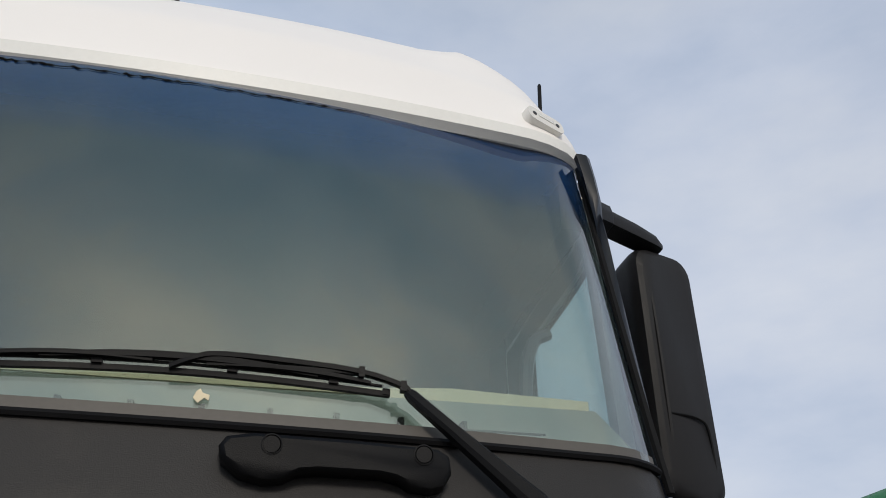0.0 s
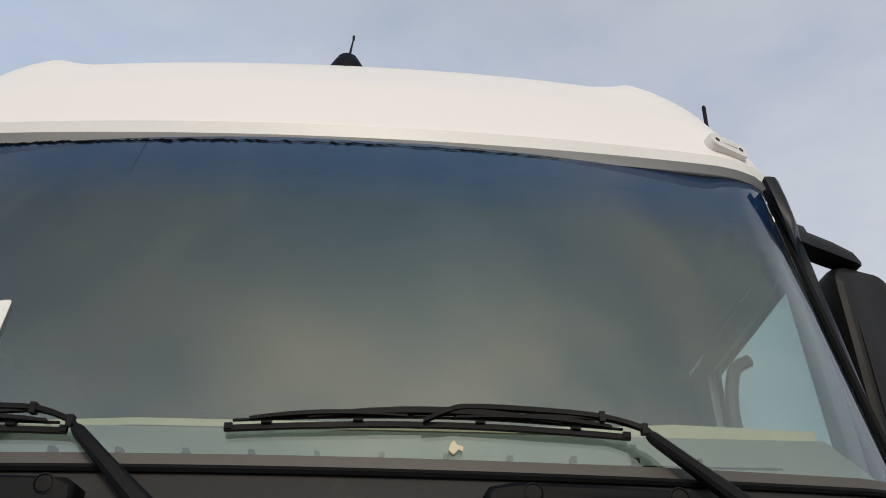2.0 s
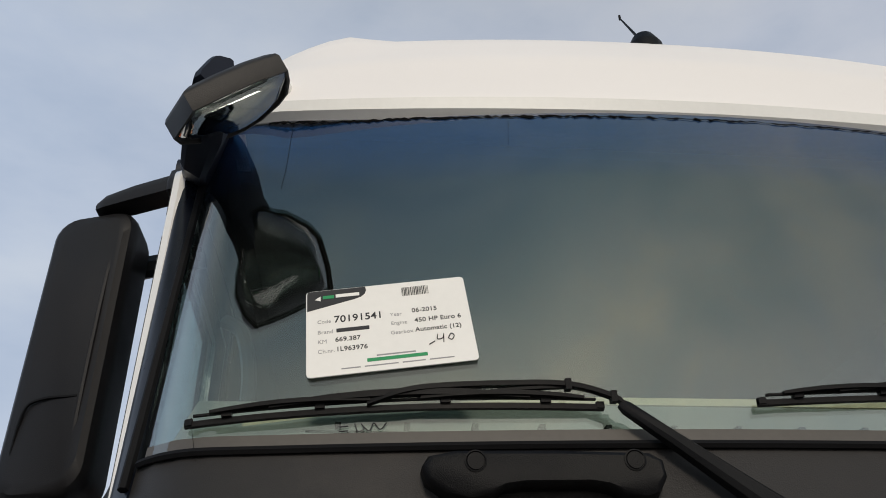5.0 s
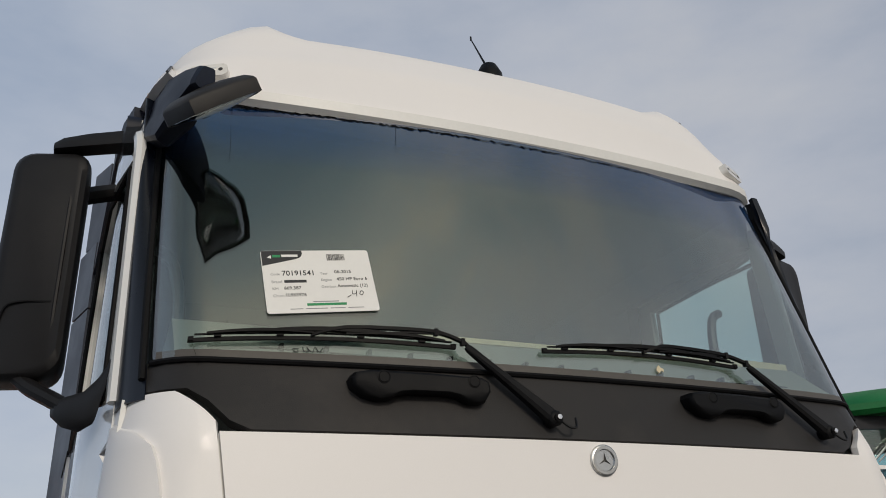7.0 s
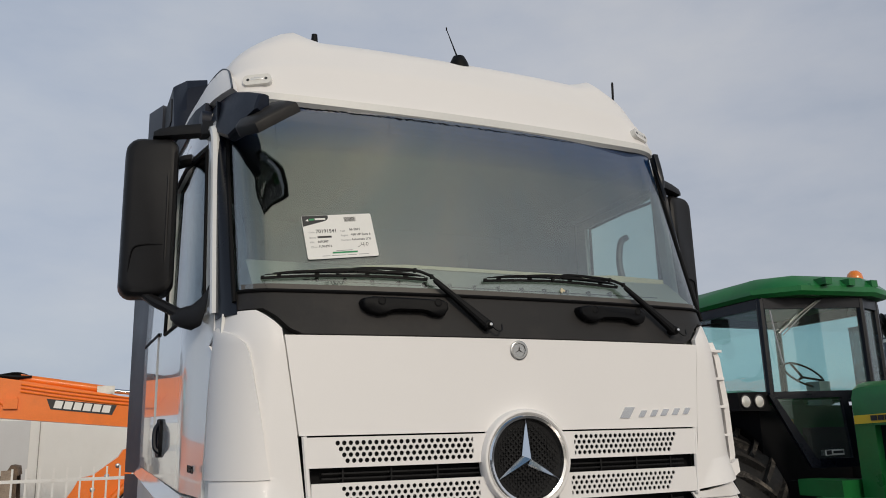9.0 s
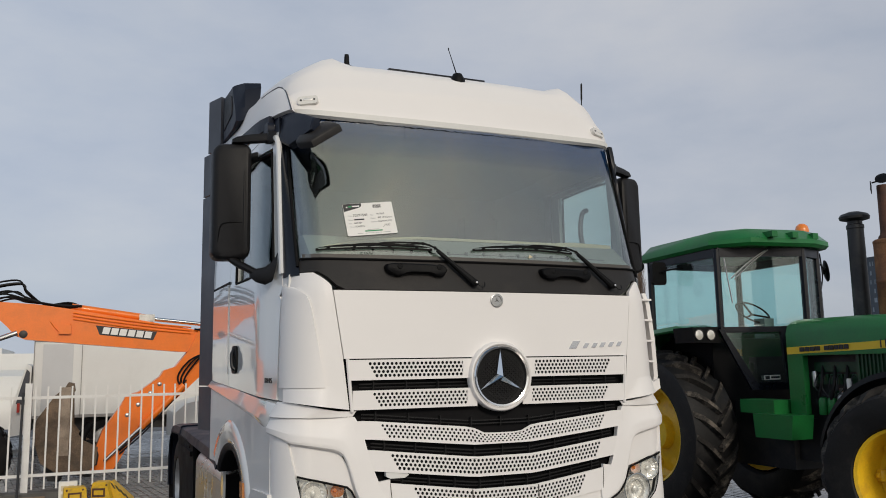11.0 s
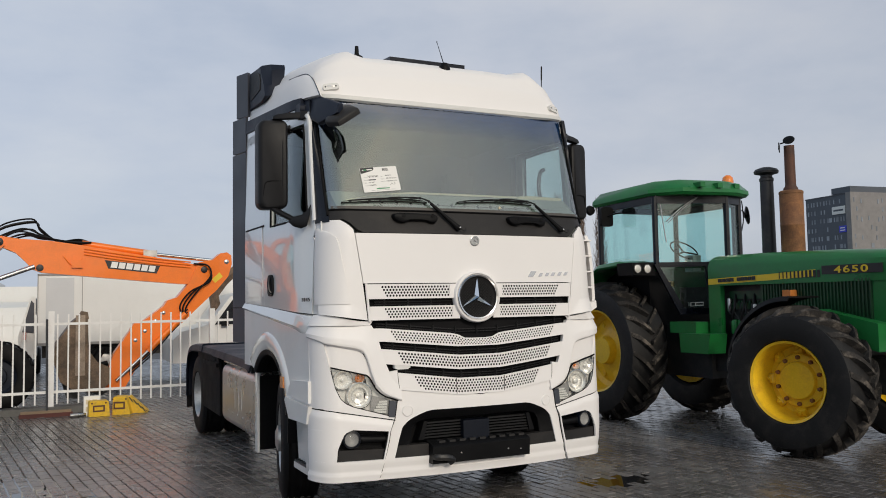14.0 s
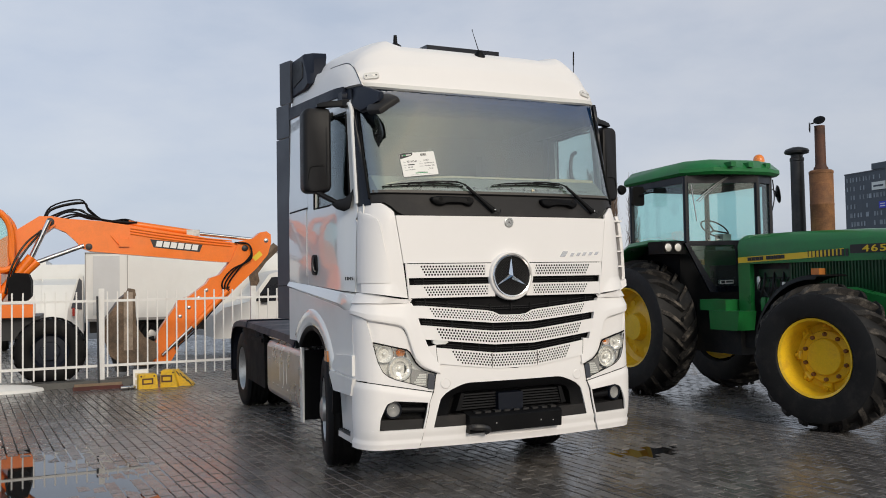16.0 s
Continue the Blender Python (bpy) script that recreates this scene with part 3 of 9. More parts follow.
def roof_pt(x, v):
    """Roof surface: v 0 at the header over the glass, 1 at the rear edge."""
    y = lerp([(0, 0.295), (0.06, 0.285), (0.12, 0.295), (0.3, 0.345), (0.45, 0.425), (0.52, 0.50), (0.58, 0.64), (0.66, 0.95), (1, 2.28)], v)
    z = lerp([(0, 3.196), (0.06, 3.212), (0.12, 3.262), (0.3, 3.44), (0.45, 3.585), (0.52, 3.640), (0.58, 3.675), (0.66, 3.708), (1, 3.788)], v)
    a = abs(x) / 1.165
    back = min(max((v - 0.58) / 0.2, 0), 1)
    h = max(1 - a ** (8.0 + 12.0 * back), 0) ** (0.45 - 0.1 * back)
    fade = min(max((v - 0.12) / 0.2, 0), 1)
    zz = z - (z - 3.27) * (1 - h) * fade + 0.045 * a**2 * max(1 - v / 0.3, 0)
    ear = math.exp(-(((abs(x) - 0.83) / (0.075 if abs(x) < 0.83 else 0.13)) ** 2)) * 0.050 - 0.012 * math.exp(-((x / 0.62) ** 2))
    zz += ear * min(max((v - 0.35) / 0.15, 0), 1) * h
    t = max((abs(x) - 0.95) / 0.215, 0)
    front_fade = max(1 - max(v - 0.5, 0) / 0.3, 0)
    y += (0.125 * min(a, 1) ** 2 + 0.11 * (1 - math.sqrt(max(1 - min(t, 1) ** 2, 0)))) * front_fade
    return (x, y, zz)


# roof shell
bm = BM()
skin(bm, lambda u, v: roof_pt(1.165 * math.sin((u * 2 - 1) * math.pi / 2), v), 44, 40, 0.02)
roof = part("roof", bm, "white", truck, sharp=60)
# lower lip of the roof over the glass
bm = BM()
skin(bm, lambda u, v: Vector(roof_pt((u * 2 - 1) * 1.145, 0.0 + 0.10 * v)) + Vector((0, -0.014 + 0.020 * (1 - v), -0.004 * (1 - v))), 40, 5, 0.012)
part("roof_lip", bm, "boxwhite", truck, "beige lower lip of the roof")
# pale underside between the lip and the glass
bm = BM()
rows = []
for i in range(49):
    x = -1.13 + 2.26 * i / 48
    a = Vector(roof_pt(x, 0.0)) + Vector((0, 0.004, -0.003))
    z = a.z + 0.006
    g = Vector(front(UP, s_of(UP, x, z), z))
    rows.append([a, Vector((x, max(g.y, a.y) + 0.03, z + 0.004)), Vector((x, max(g.y, a.y) + 0.03, z + 0.02)), a + Vector((0, 0.0, 0.016))])
loft(bm, rows)
part("lip_underside", bm, "boxwhite", truck)
# cracked sealant bead along the header
bm = BM()
rng = random.Random(5)
pts = []
for i in range(170):
    x = -1.0 + 1.55 * i / 169
    p = Vector(roof_pt(x, 0.0)) + Vector((0, 0.010, -0.006 + rng.uniform(-0.003, 0.003)))
    p.y = min(p.y, front(UP, s_of(UP, x, p.z), p.z)[1] - 0.003)
    pts.append(p)
rings = []
for p in pts:
    r = rng.choice((0.0012, 0.0018, 0.0024, 0.0030, 0.0042)) * rng.uniform(0.6, 1.0) * (1.3 - 0.5 * (p.x + 1.0))
    rings.append([p + Vector((0, -r * math.cos(a), r * math.sin(a))) for a in (math.tau * j / 5 for j in range(5))])
loft(bm, rings)
part("sealant_bead", bm, "dark", truck, "cracked black sealant bead")
# roof hatch and antennas
bm = BM()
prism(bm, [(0.80, 3.69), (0.80, 3.758), (1.45, 3.822), (1.45, 3.72)], "x", -0.36, 0.36, 0.012)
part("roof_hatch", bm, "gloss_black", truck, "dark roof hatch")


def antenna(x, y, z, big):
    bm = BM()
    if big:
        lathe(bm, [(0.052, -0.03), (0.050, 0.005), (0.040, 0.026), (0.030, 0.046), (0.014, 0.052), (0, 0.052)], 16, Matrix.Translation((x, y, z)))
        base = part("antenna", bm, "black", truck)
        bm = BM()
        tube(bm, [(x, y + 0.01, z + 0.045), (x, y + 0.14, z + 0.275)], 0.0048, 6, r_end=0.0022)
        lathe(bm, [(0.0, 0), (0.004, 0.0), (0.004, 0.018), (0, 0.018)], 6, Matrix.Translation((x, y + 0.136, z + 0.262)))
        part("rod", bm, "black", base)
    else:
        lathe(bm, [(0.022, -0.06), (0.02, 0.02), (0.01, 0.035), (0, 0.035)], 10, Matrix.Translation((x, y, z)))
        base = part("antenna", bm, "black", truck)
        bm = BM()
        lathe(bm, [(0, 0), (0.0045, 0), (0.004, 0.17), (0.007, 0.18), (0.007, 0.30), (0.004, 0.308), (0, 0.308)], 8, Matrix.Translation((x, y, z + 0.02)) @ pose(0, 0, 0, 0, 2, 0))
        part("rod", bm, "black", base)


antenna(0.0, 0.475, 3.60, True)
antenna(1.180, 0.83, 3.52, False)
bm = BM()
lathe(bm, [(0.06, -0.03), (0.05, 0.02), (0.02, 0.04), (0.015, 0.11), (0, 0.115)], 12, Matrix.Translation((-0.66, 0.80, 3.70)))
part("antenna", bm, "black", truck)

# marker lamps on the roof corners
for sg in (-1, 1):
    bm = BM()
    c = Vector(roof_pt(-1.015 if sg < 0 else 1.025, 0.175))
    m = Matrix.Translation(c + Vector((sg * 0.001, -0.003, 0))) @ pose(0, 0, 0, -15, sg * 5, sg * 23)
    prism(bm, rounded(-0.062, 0.062, -0.027, 0.027, 0.020, 4), "y", -0.014, 0.03, 0.006)
    bm.transform(m)
    lamp = part("marker_lamp", bm, "lampwhite", truck, "clear marker lamp")
    bm = BM()
    box(bm, -0.028, 0.028, -0.0165, -0.01, -0.004, 0.010, 0.003, m)
    part("lens", bm, "reflector", lamp)
    for k in (-0.040, 0.040):
        bm = BM()
        lathe(bm, [(0, 0), (0.007, 0), (0.007, 0.004), (0, 0.004)], 8, m @ pose(k, -0.0115, 0, 90, 0, 0))
        part("screw", bm, "frame", lamp)

# windscreen, its black surround and pillars
ws_lo, ws_hi = 2.335, 3.245
smax = lambda z: 1.54 + 0.18 * (z - ws_lo) / (ws_hi - ws_lo)
bm = BM()

def ws_pt(u, v):
    s = (u * 2 - 1) * (1.54 + 0.18 * v)
    return front(UP, s, ws_lo + (ws_hi + 0.045 * (s / 1.6) ** 2 - ws_lo) * v)


skin(bm, ws_pt, 40, 14, 0.006)
ws = part("windscreen", bm, "ws", truck, "tinted windscreen with a blue sun band", sharp=80)
ws.visible_shadow = False
bm = BM()
for sg in (-1, 1):
    skin(bm, lambda u, v: Vector(front(UP, sg * smax(z := 2.25 + (0.97 if sg < 0 else 0.985) * v), z)).lerp(Vector((sg * lerp(XO, z), lerp(YO, z), z)) if sg < 0 else Vector((lerp([(2.25, 1.168), (3.0, 1.156), (3.24, 1.11)], z), lerp([(2.25, 0.325), (3.0, 0.405), (3.24, 0.43)], z), z)), u) + Vector((sg * 0.016 * math.sin(u * math.pi), -0.004 - 0.016 * math.sin(u * math.pi), 0)), 6, 14, 0.02, flip=sg)
    p = part("a_pillar", bm, "gloss_black", truck, "satin black windscreen pillar")
    bm = BM()
    # dark rubber gutter beside the glass
    pts = [Vector(front(UP, sg * (smax(z) + 0.02), z)) + Vector((sg * 0.004, -0.012, 0)) for z in np.linspace(2.30, 3.16, 8)]
    tube(bm, pts, 0.009, 6, 2)
    part("gutter", bm, "dark", p)
    bm = BM()
bm.free()
bm = BM()
rise = lambda x: 2.168 if abs(x) < 0.93 else 2.168 + 0.10 * min((abs(x) - 0.93) / 0.10, 1) ** 0.6
nose(bm, UP, -1.125, 1.125, rise, lambda x: 2.345, 48, 5, 0.03)
panel = part("wiper_panel", bm, "panel", truck, "dusty dark grey panel under the windscreen")
bm = BM()
tube(bm, [Vector(front(UP, s, 2.342)) + Vector((0, -0.006, 0)) for s in np.linspace(-1.5, 1.5, 34)], 0.007, 6, 1)
part("seal", bm, "dark", panel)


# grab handles on the dark panel
def grab(xc):
    """xc: the inner cap's place; the bar is a moulded bow with two feet."""
    prof = [(-0.077, 0.0), (-0.068, 0.014), (-0.03, 0.022), (0.12, 0.021), (0.26, 0.016), (0.279, 0.004), (0.282, -0.022), (0.268, -0.046), (0.25, -0.052), (0.218, -0.050), (0.198, -0.038), (0.17, -0.032), (0.07, -0.032), (0.040, -0.037), (0.020, -0.049), (-0.01, -0.053), (-0.045, -0.044), (-0.072, -0.022)]
    yb = lambda x: lerp(UP["y0"], 2.29) + 0.045 * ((xc + x) / 0.97) ** 2
    bm = BM()
    rings = []
    for o, sc in ((0.02, 1.0), (-0.030, 1.0), (-0.044, 0.93), (-0.049, 0.80)):
        ring = []
        for x, z in prof:
            cx, cz = 0.1, -0.012
            k = sc if o < -0.04 else 1.0
            zz = cz + (z - cz) * (1 - (1 - k) * 1.4)
            ring.append((xc + cx + (x - cx) * (1 - (1 - k) * 0.25), yb(x) + o, 2.298 + zz))
        rings.append(ring)
    loft(bm, rings)
    h = part("grab_handle", bm, "black", truck, "black plastic grab handle")
    for x in (0.0, 0.234):
        bm = BM()
        lathe(bm, [(0.0165, -0.006), (0.0165, 0.0012), (0.0145, 0.0018), (0.0135, 0.0002), (0.0125, 0.0016), (0, 0.0018)], 20, pose(xc + x, yb(x) - 0.0485, 2.300, 90, 0, 0))
        part("cap", bm, "black", h)


grab(-0.587)
grab(0.39)


# wipers
def on_glass(x, z, out=0.02):
    p = Vector(front(UP, s_of(UP, x, z), z))
    return p + Vector((0, -out, 0.3 * out))


def wiper(base, tip, heel, hook, peak, clip, joint, cover):
    """Each place is (x, z) over the glass; the blade runs from tip to heel, the arm from its hook over a peak to the pivot."""
    w = new("wiper")
    w.parent = truck
    mid = lambda t, o=0.014, dz=0.0: on_glass(tip[0] + (heel[0] - tip[0]) * t, tip[1] + (heel[1] - tip[1]) * t + 0.012 * math.sin(t * math.pi) + dz, o)

    def strip(bm, pts, h0, h1, th=0.005):
        """A flat upright bar along points; its height runs from h0 at the ends to h1 in the middle."""
        pts = smooth_path(pts, 4)
        rings = []
        for i, p in enumerate(pts):
            h = h0 + (h1 - h0) * math.sin(math.pi * i / (len(pts) - 1)) ** 0.6
            rings.append([p + Vector((0, a * th, b * h)) for a, b in ((-1, -0.8), (1, -1), (1, 1), (-1, 0.8))])
        loft(bm, rings)

    bm = BM()
    strip(bm, [mid(t, 0.010, -0.004) for t in np.linspace(0, 1, 8)], 0.0055, 0.0055, 0.004)
    bl = part("blade", bm, "rubber", w)
    for t in (0.0, 1.0):
        bm = BM()
        strip(bm, [mid(abs(t - 0.018), 0.012, -0.002), mid(t, 0.012, -0.002)], 0.0065, 0.0065, 0.005)
        part("end_cap", bm, "rubber", bl)
    # spring steel over the blade
    bm = BM()
    strip(bm, [mid(t, 0.018, 0.005) for t in np.linspace(0.02, 0.98, 8)], 0.002, 0.002, 0.003)
    part("backing", bm, "black", bl)
    # levers: one long bow under the hook, two shorter ones towards the ends
    for t0, t1, h, dz in ((0.20, 0.82, 0.0068, 0.007), (0.06, 0.44, 0.0045, 0.003), (0.56, 0.95, 0.0045, 0.003)):
        bm = BM()
        strip(bm, [mid(t0 + (t1 - t0) * t, 0.022 + 0.006 * math.sin(t * math.pi), 0.004 + dz * math.sin(t * math.pi) ** 0.7) for t in np.linspace(0, 1, 7)], 0.003, h, 0.006)
        part("lever", bm, "black", w)
    for t in (0.10, 0.32, 0.62, 0.86):
        bm = BM()
        strip(bm, [mid(t - 0.012, 0.016, 0.003), mid(t + 0.012, 0.016, 0.003)], 0.006, 0.006, 0.006)
        part("claw", bm, "black", w)
    P = {k: on_glass(*v, 0.034) - Vector((0, 0, 0.0102)) for k, v in dict(hook=hook, peak=peak, clip=clip, joint=joint, cover=cover).items()}
    bm = BM()
    strip(bm, [P["hook"] + Vector((0, 0.012, -0.006)), P["hook"].lerp(P["peak"], 0.5), P["peak"], P["peak"].lerp(P["clip"], 0.5) + Vector((0, 0, 0.003)), P["clip"], P["joint"] + Vector((0, 0, 0.004)), P["cover"]], 0.0045, 0.0052, 0.006)
    arm = part("arm", bm, "black", w)
    base = Vector(base)
    bm = BM()
    a, b = P["cover"], base
    rings = []
    for t, r, h in ((-0.04, 0.008, 0.004), (0.0, 0.0105, 0.007), (0.3, 0.012, 0.009), (0.75, 0.017, 0.011), (0.93, 0.020, 0.012), (1.03, 0.016, 0.010)):
        p = a.lerp(b, t)
        side = (b - a).cross(Vector((0, -1, 0.3))).normalized()
        rings.append([p + side * r * x + Vector((0, -h * y, 0.3 * h * y)) for x, y in ((-1, -1), (1, -1), (1, 0.4), (0.55, 1), (-0.55, 1), (-1, 0.4))])
    loft(bm, rings)
    part("arm_cover", bm, "black", w)
    bm = BM()
    strip(bm, [P["clip"] + Vector((0, 0.004, -0.002)), P["clip"].lerp(mid(0.70, 0.03, 0.006), 0.6), mid(0.70, 0.03, 0.006)], 0.003, 0.003, 0.004)
    part("strut", bm, "black", w)
    for key in ("clip", "joint"):
        bm = BM()
        q = P[key] + Vector((0, 0, 0.004 if key == "joint" else 0))
        box(bm, q.x - 0.005, q.x + 0.005, q.y - 0.008, q.y + 0.008, q.z - 0.010, q.z + 0.008, 0.002)
        part("clip", bm, "rubber", w)
    bm = BM()
    lathe(bm, [(0.020, -0.03), (0.020, 0.008), (0.014, 0.014), (0.010, 0.015), (0.010, 0.022), (0, 0.022)], 12, pose(base.x, base.y, base.z, 90, 0, 0))
    pv = part("pivot", bm, "black", w)
    bm = BM()
    lathe(bm, [(0, 0.0), (0.007, 0.0), (0.007, 0.007), (0, 0.008)], 6, pose(base.x, base.y - 0.021, base.z, 90, 0, 0))
    part("nut", bm, "steel", pv)
    bm = BM()
    tube(bm, [base + Vector((0.012, 0, 0.0)), base + Vector((0.035, -0.012, -0.022)), base + Vector((0.056, -0.010, -0.020)), base + Vector((0.062, 0.0, 0.004))], 0.0035, 6)
    part("hose", bm, "hose", w)
    return w


PY = lerp(UP["y0"], 2.21) - 0.030
wiper((-0.140, PY, 2.214), (-1.035, 2.392), (-0.368, 2.408), (-0.747, 2.423), (-0.644, 2.440), (-0.426, 2.441), (-0.357, 2.413), (-0.339, 2.398))
wiper((0.822, PY + 0.03, 2.222), (-0.112, 2.416), (0.580, 2.424), (0.219, 2.441), (0.297, 2.460), (0.528, 2.452), (0.600, 2.428), (0.615, 2.416))

# white nose panel, corner panels
seam = lambda z: 0.905 + 0.055 * (z - 1.79) / 0.375
bm = BM()
nose(bm, UP, lambda z: -seam(z), seam, 1.792, 2.162, 30, 8, 0.02, out=0.004)
hood = part("front_flap", bm, "white", truck, "white front flap")
for sg in (-1, 1):
    bm = BM()
    inn, outw = (lambda z: seam(z) - 0.03), (lambda z: seam(z) + 0.04)
    if sg > 0:
        nose(bm, UP, inn, outw, 1.795, 2.16, 2, 6, 0.01, out=-0.014)
    else:
        nose(bm, UP, lambda z: -outw(z), lambda z: -inn(z), 1.795, 2.16, 2, 6, 0.01, out=-0.014)
    part("seam_backing", bm, "boxwhite", hood)
    bm = BM()
    top = lambda x: rise(x) - 0.006
    foot = lambda x: 1.519 if abs(x) < 0.92 else 1.519 + 0.05 * (abs(x) - 0.92) / 0.27
    crease = lambda x: foot(x) + 0.002 + 0.112 * min(max((abs(x) - 0.885) / 0.11, 0), 1) - 0.04 * max(abs(x) - 0.995, 0)
    for lo, hi, o in ((crease, top, 0.0), (foot, crease, 0.0)):
        flare = (lambda p: Vector((sg * 0.3, -1, 0)) * 0.026 * min(max((crease(p.x) - p.z) / 0.11, 0), 1)) if lo is foot else (lambda p: Vector((0, 0, 0)))
        half = BM()
        inner = lambda z: seam(z) + 0.005 + max(1.79 - z, 0) * 0.03
        if sg < 0:
            nose(half, UP, -1.19, lambda z: -inner(z), lo, hi, 22, 10 if lo is crease else 5, 0.02)
        else:
            nose(half, UP, inner, 1.19, lo, hi, 22, 10 if lo is crease else 5, 0.02)
        for v in half.verts:
            v.co += flare(v.co)
        me = bpy.data.meshes.new("panel")
        half.to_mesh(me)
        half.free()
        bm.from_mesh(me)
        bpy.data.meshes.remove(me)
    c = part("corner_panel", bm, "white", truck)
    if sg > 0:
        continue
    # raised shield on the corner, its front edge sweeping back at the top
    bm = BM()
    edge = [(1.635, 0.999), (1.805, 1.026), (1.988, 1.058), (2.09, 1.074), (2.135, 1.090), (2.17, 1.124), (2.20, 1.165), (2.209, 1.177)]

    def shield(u, v):
        z = 1.642 + 0.562 * v
        s0 = -s_of(UP, lerp(edge, z), z)
        p = Vector(front(UP, -2.0 * u + s0 * (1 - u), z))
        return p + Vector((-0.008, -0.009, 0))

    skin(bm, shield, 12, 16, 0.012, flip=-1)
    part("corner_shield", bm, "white", c, sharp=50)
# air vanes and deflector blade on the far corner
for k in range(5):
    bm = BM()
    box(bm, 1.14, 1.243, 0.19, 0.40, 1.612 + 0.134 * k, 1.624 + 0.134 * k, 0.003)
    part("air_vane", bm, "white", truck)
bm = BM()
rings = []
for z, x, y in ((1.585, 1.272, 0.215), (1.66, 1.275, 0.20), (1.90, 1.262, 0.195), (2.12, 1.240, 0.20), (2.20, 1.228, 0.225)):
    rings.append([(x - 0.026, y + 0.012, z), (x - 0.004, y, z), (x + 0.006, y + 0.03, z), (x + 0.010, y + 0.24, z), (x - 0.008, y + 0.24, z), (x - 0.010, y + 0.03, z)])
loft(bm, rings)
df = part("air_deflector", bm, "white", truck, "white slotted corner deflector")
bm = BM()
prism(bm, [(1.05, 1.518), (1.195, 1.608), (1.262, 1.64), (1.268, 1.58), (1.21, 1.545), (1.10, 1.50)], "y", 0.175, 0.30, 0.006)
part("deflector_foot", bm, "white", df)
# near-black block puts the shade between the vanes into its colour
bm = BM()
box(bm, 1.10, 1.20, 0.34, 0.40, 1.60, 2.20, 0.01)
part("duct", bm, "dark", df)

# grille: perforated white bars with dark slots between them
def vee(x, amount):
    a = min(max((abs(x) - 0.18) / 0.6, 0), 1)
    return -amount * (1 - a)


def perforated(bm, surf, x0, x1, z0, z1, rows, pitch, ends=(True, True)):
    """A bar face with real holes in staggered rows."""
    h = (z1 - z0) / rows
    V = {}

    def vert(x, z):
        key = (round(x, 5), round(z, 5))
        if key not in V:
            V[key] = bm.verts.new(surf(x, z))
        return V[key]

    for r in range(rows):
        za, zb = z0 + r * h, z0 + (r + 1) * h
        off = (pitch / 2 if r % 2 else 0)
        n = int((x1 - x0) / pitch)
        for i in range(n):
            xa = x0 + off + i * pitch
            xb = xa + pitch
            if xb > x1 + pitch * 0.51:
                continue
            cx, cz, rad = (xa + xb) / 2, (za + zb) / 2, 0.43 * min(pitch, h)
            ring = [(xb, cz), (xb, zb), (cx, zb), (xa, zb), (xa, cz), (xa, za), (cx, za), (xb, za)]
            hole = [(cx + rad * math.cos(a), cz + rad * math.sin(a)) for a in (math.tau * j / 8 for j in range(8))]
            o = [vert(*p) for p in ring]
            cut = ((rows - 1 - r) * 0.62 + 0.55 * (rows % 2)) * pitch
            if (ends[0] and xa < x0 + cut) or (ends[1] and xb > x1 + pitch * 0.3 - cut):
                bm.faces.new(o)
                continue
            q = [bm.verts.new(surf(*p)) for p in hole]
            b = [bm.verts.new(Vector(surf(*p)) + Vector((0, 0.006, 0))) for p in hole]
            for j in range(8):
                bm.faces.new((o[j], o[(j + 1) % 8], q[(j + 1) % 8], q[j]))
                bm.faces.new((q[j], q[(j + 1) % 8], b[(j + 1) % 8], b[j]))


def grille_surf(T, dip, out):
    return lambda x, z: Vector(front(T, s_of(T, x, z), z)) + Vector((0, -out, vee(x, dip)))


def squeezed(surf, z0, z1):
    """A bar whose upper edge dips in the middle."""
    dent = lambda x: 0.036 * min(max((0.19 - abs(x)) / 0.08, 0), 1)
    return lambda x, z: Vector(surf(x, z)) - Vector((0, 0, dent(x) * (z - z0) / (z1 - z0)))


grille = thing("grille", "", "")
for k in list(grille.keys()):
    del grille[k]
grille.parent = truck
# near-black sheets behind the slots, coloured as the shade inside
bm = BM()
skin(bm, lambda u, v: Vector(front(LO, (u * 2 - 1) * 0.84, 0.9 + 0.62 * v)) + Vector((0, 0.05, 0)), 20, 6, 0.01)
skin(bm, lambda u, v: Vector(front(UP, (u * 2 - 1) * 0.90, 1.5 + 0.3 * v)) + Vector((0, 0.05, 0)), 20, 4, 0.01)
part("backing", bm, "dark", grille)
BARS = [  # table, z0, z1, half width, dip, left gap for the emblem
    (UP, 1.676, 1.785, 0.885, 0.0, 0.20), (UP, 1.520, 1.622, 0.862, 0.0, 0.175),
    (LO, 1.366, 1.462, 0.85, 0.055, 0.0), (LO, 1.204, 1.312, 0.80, 0.065, 0.0), (LO, 1.026, 1.150, 0.69, 0.075, 0.0)]
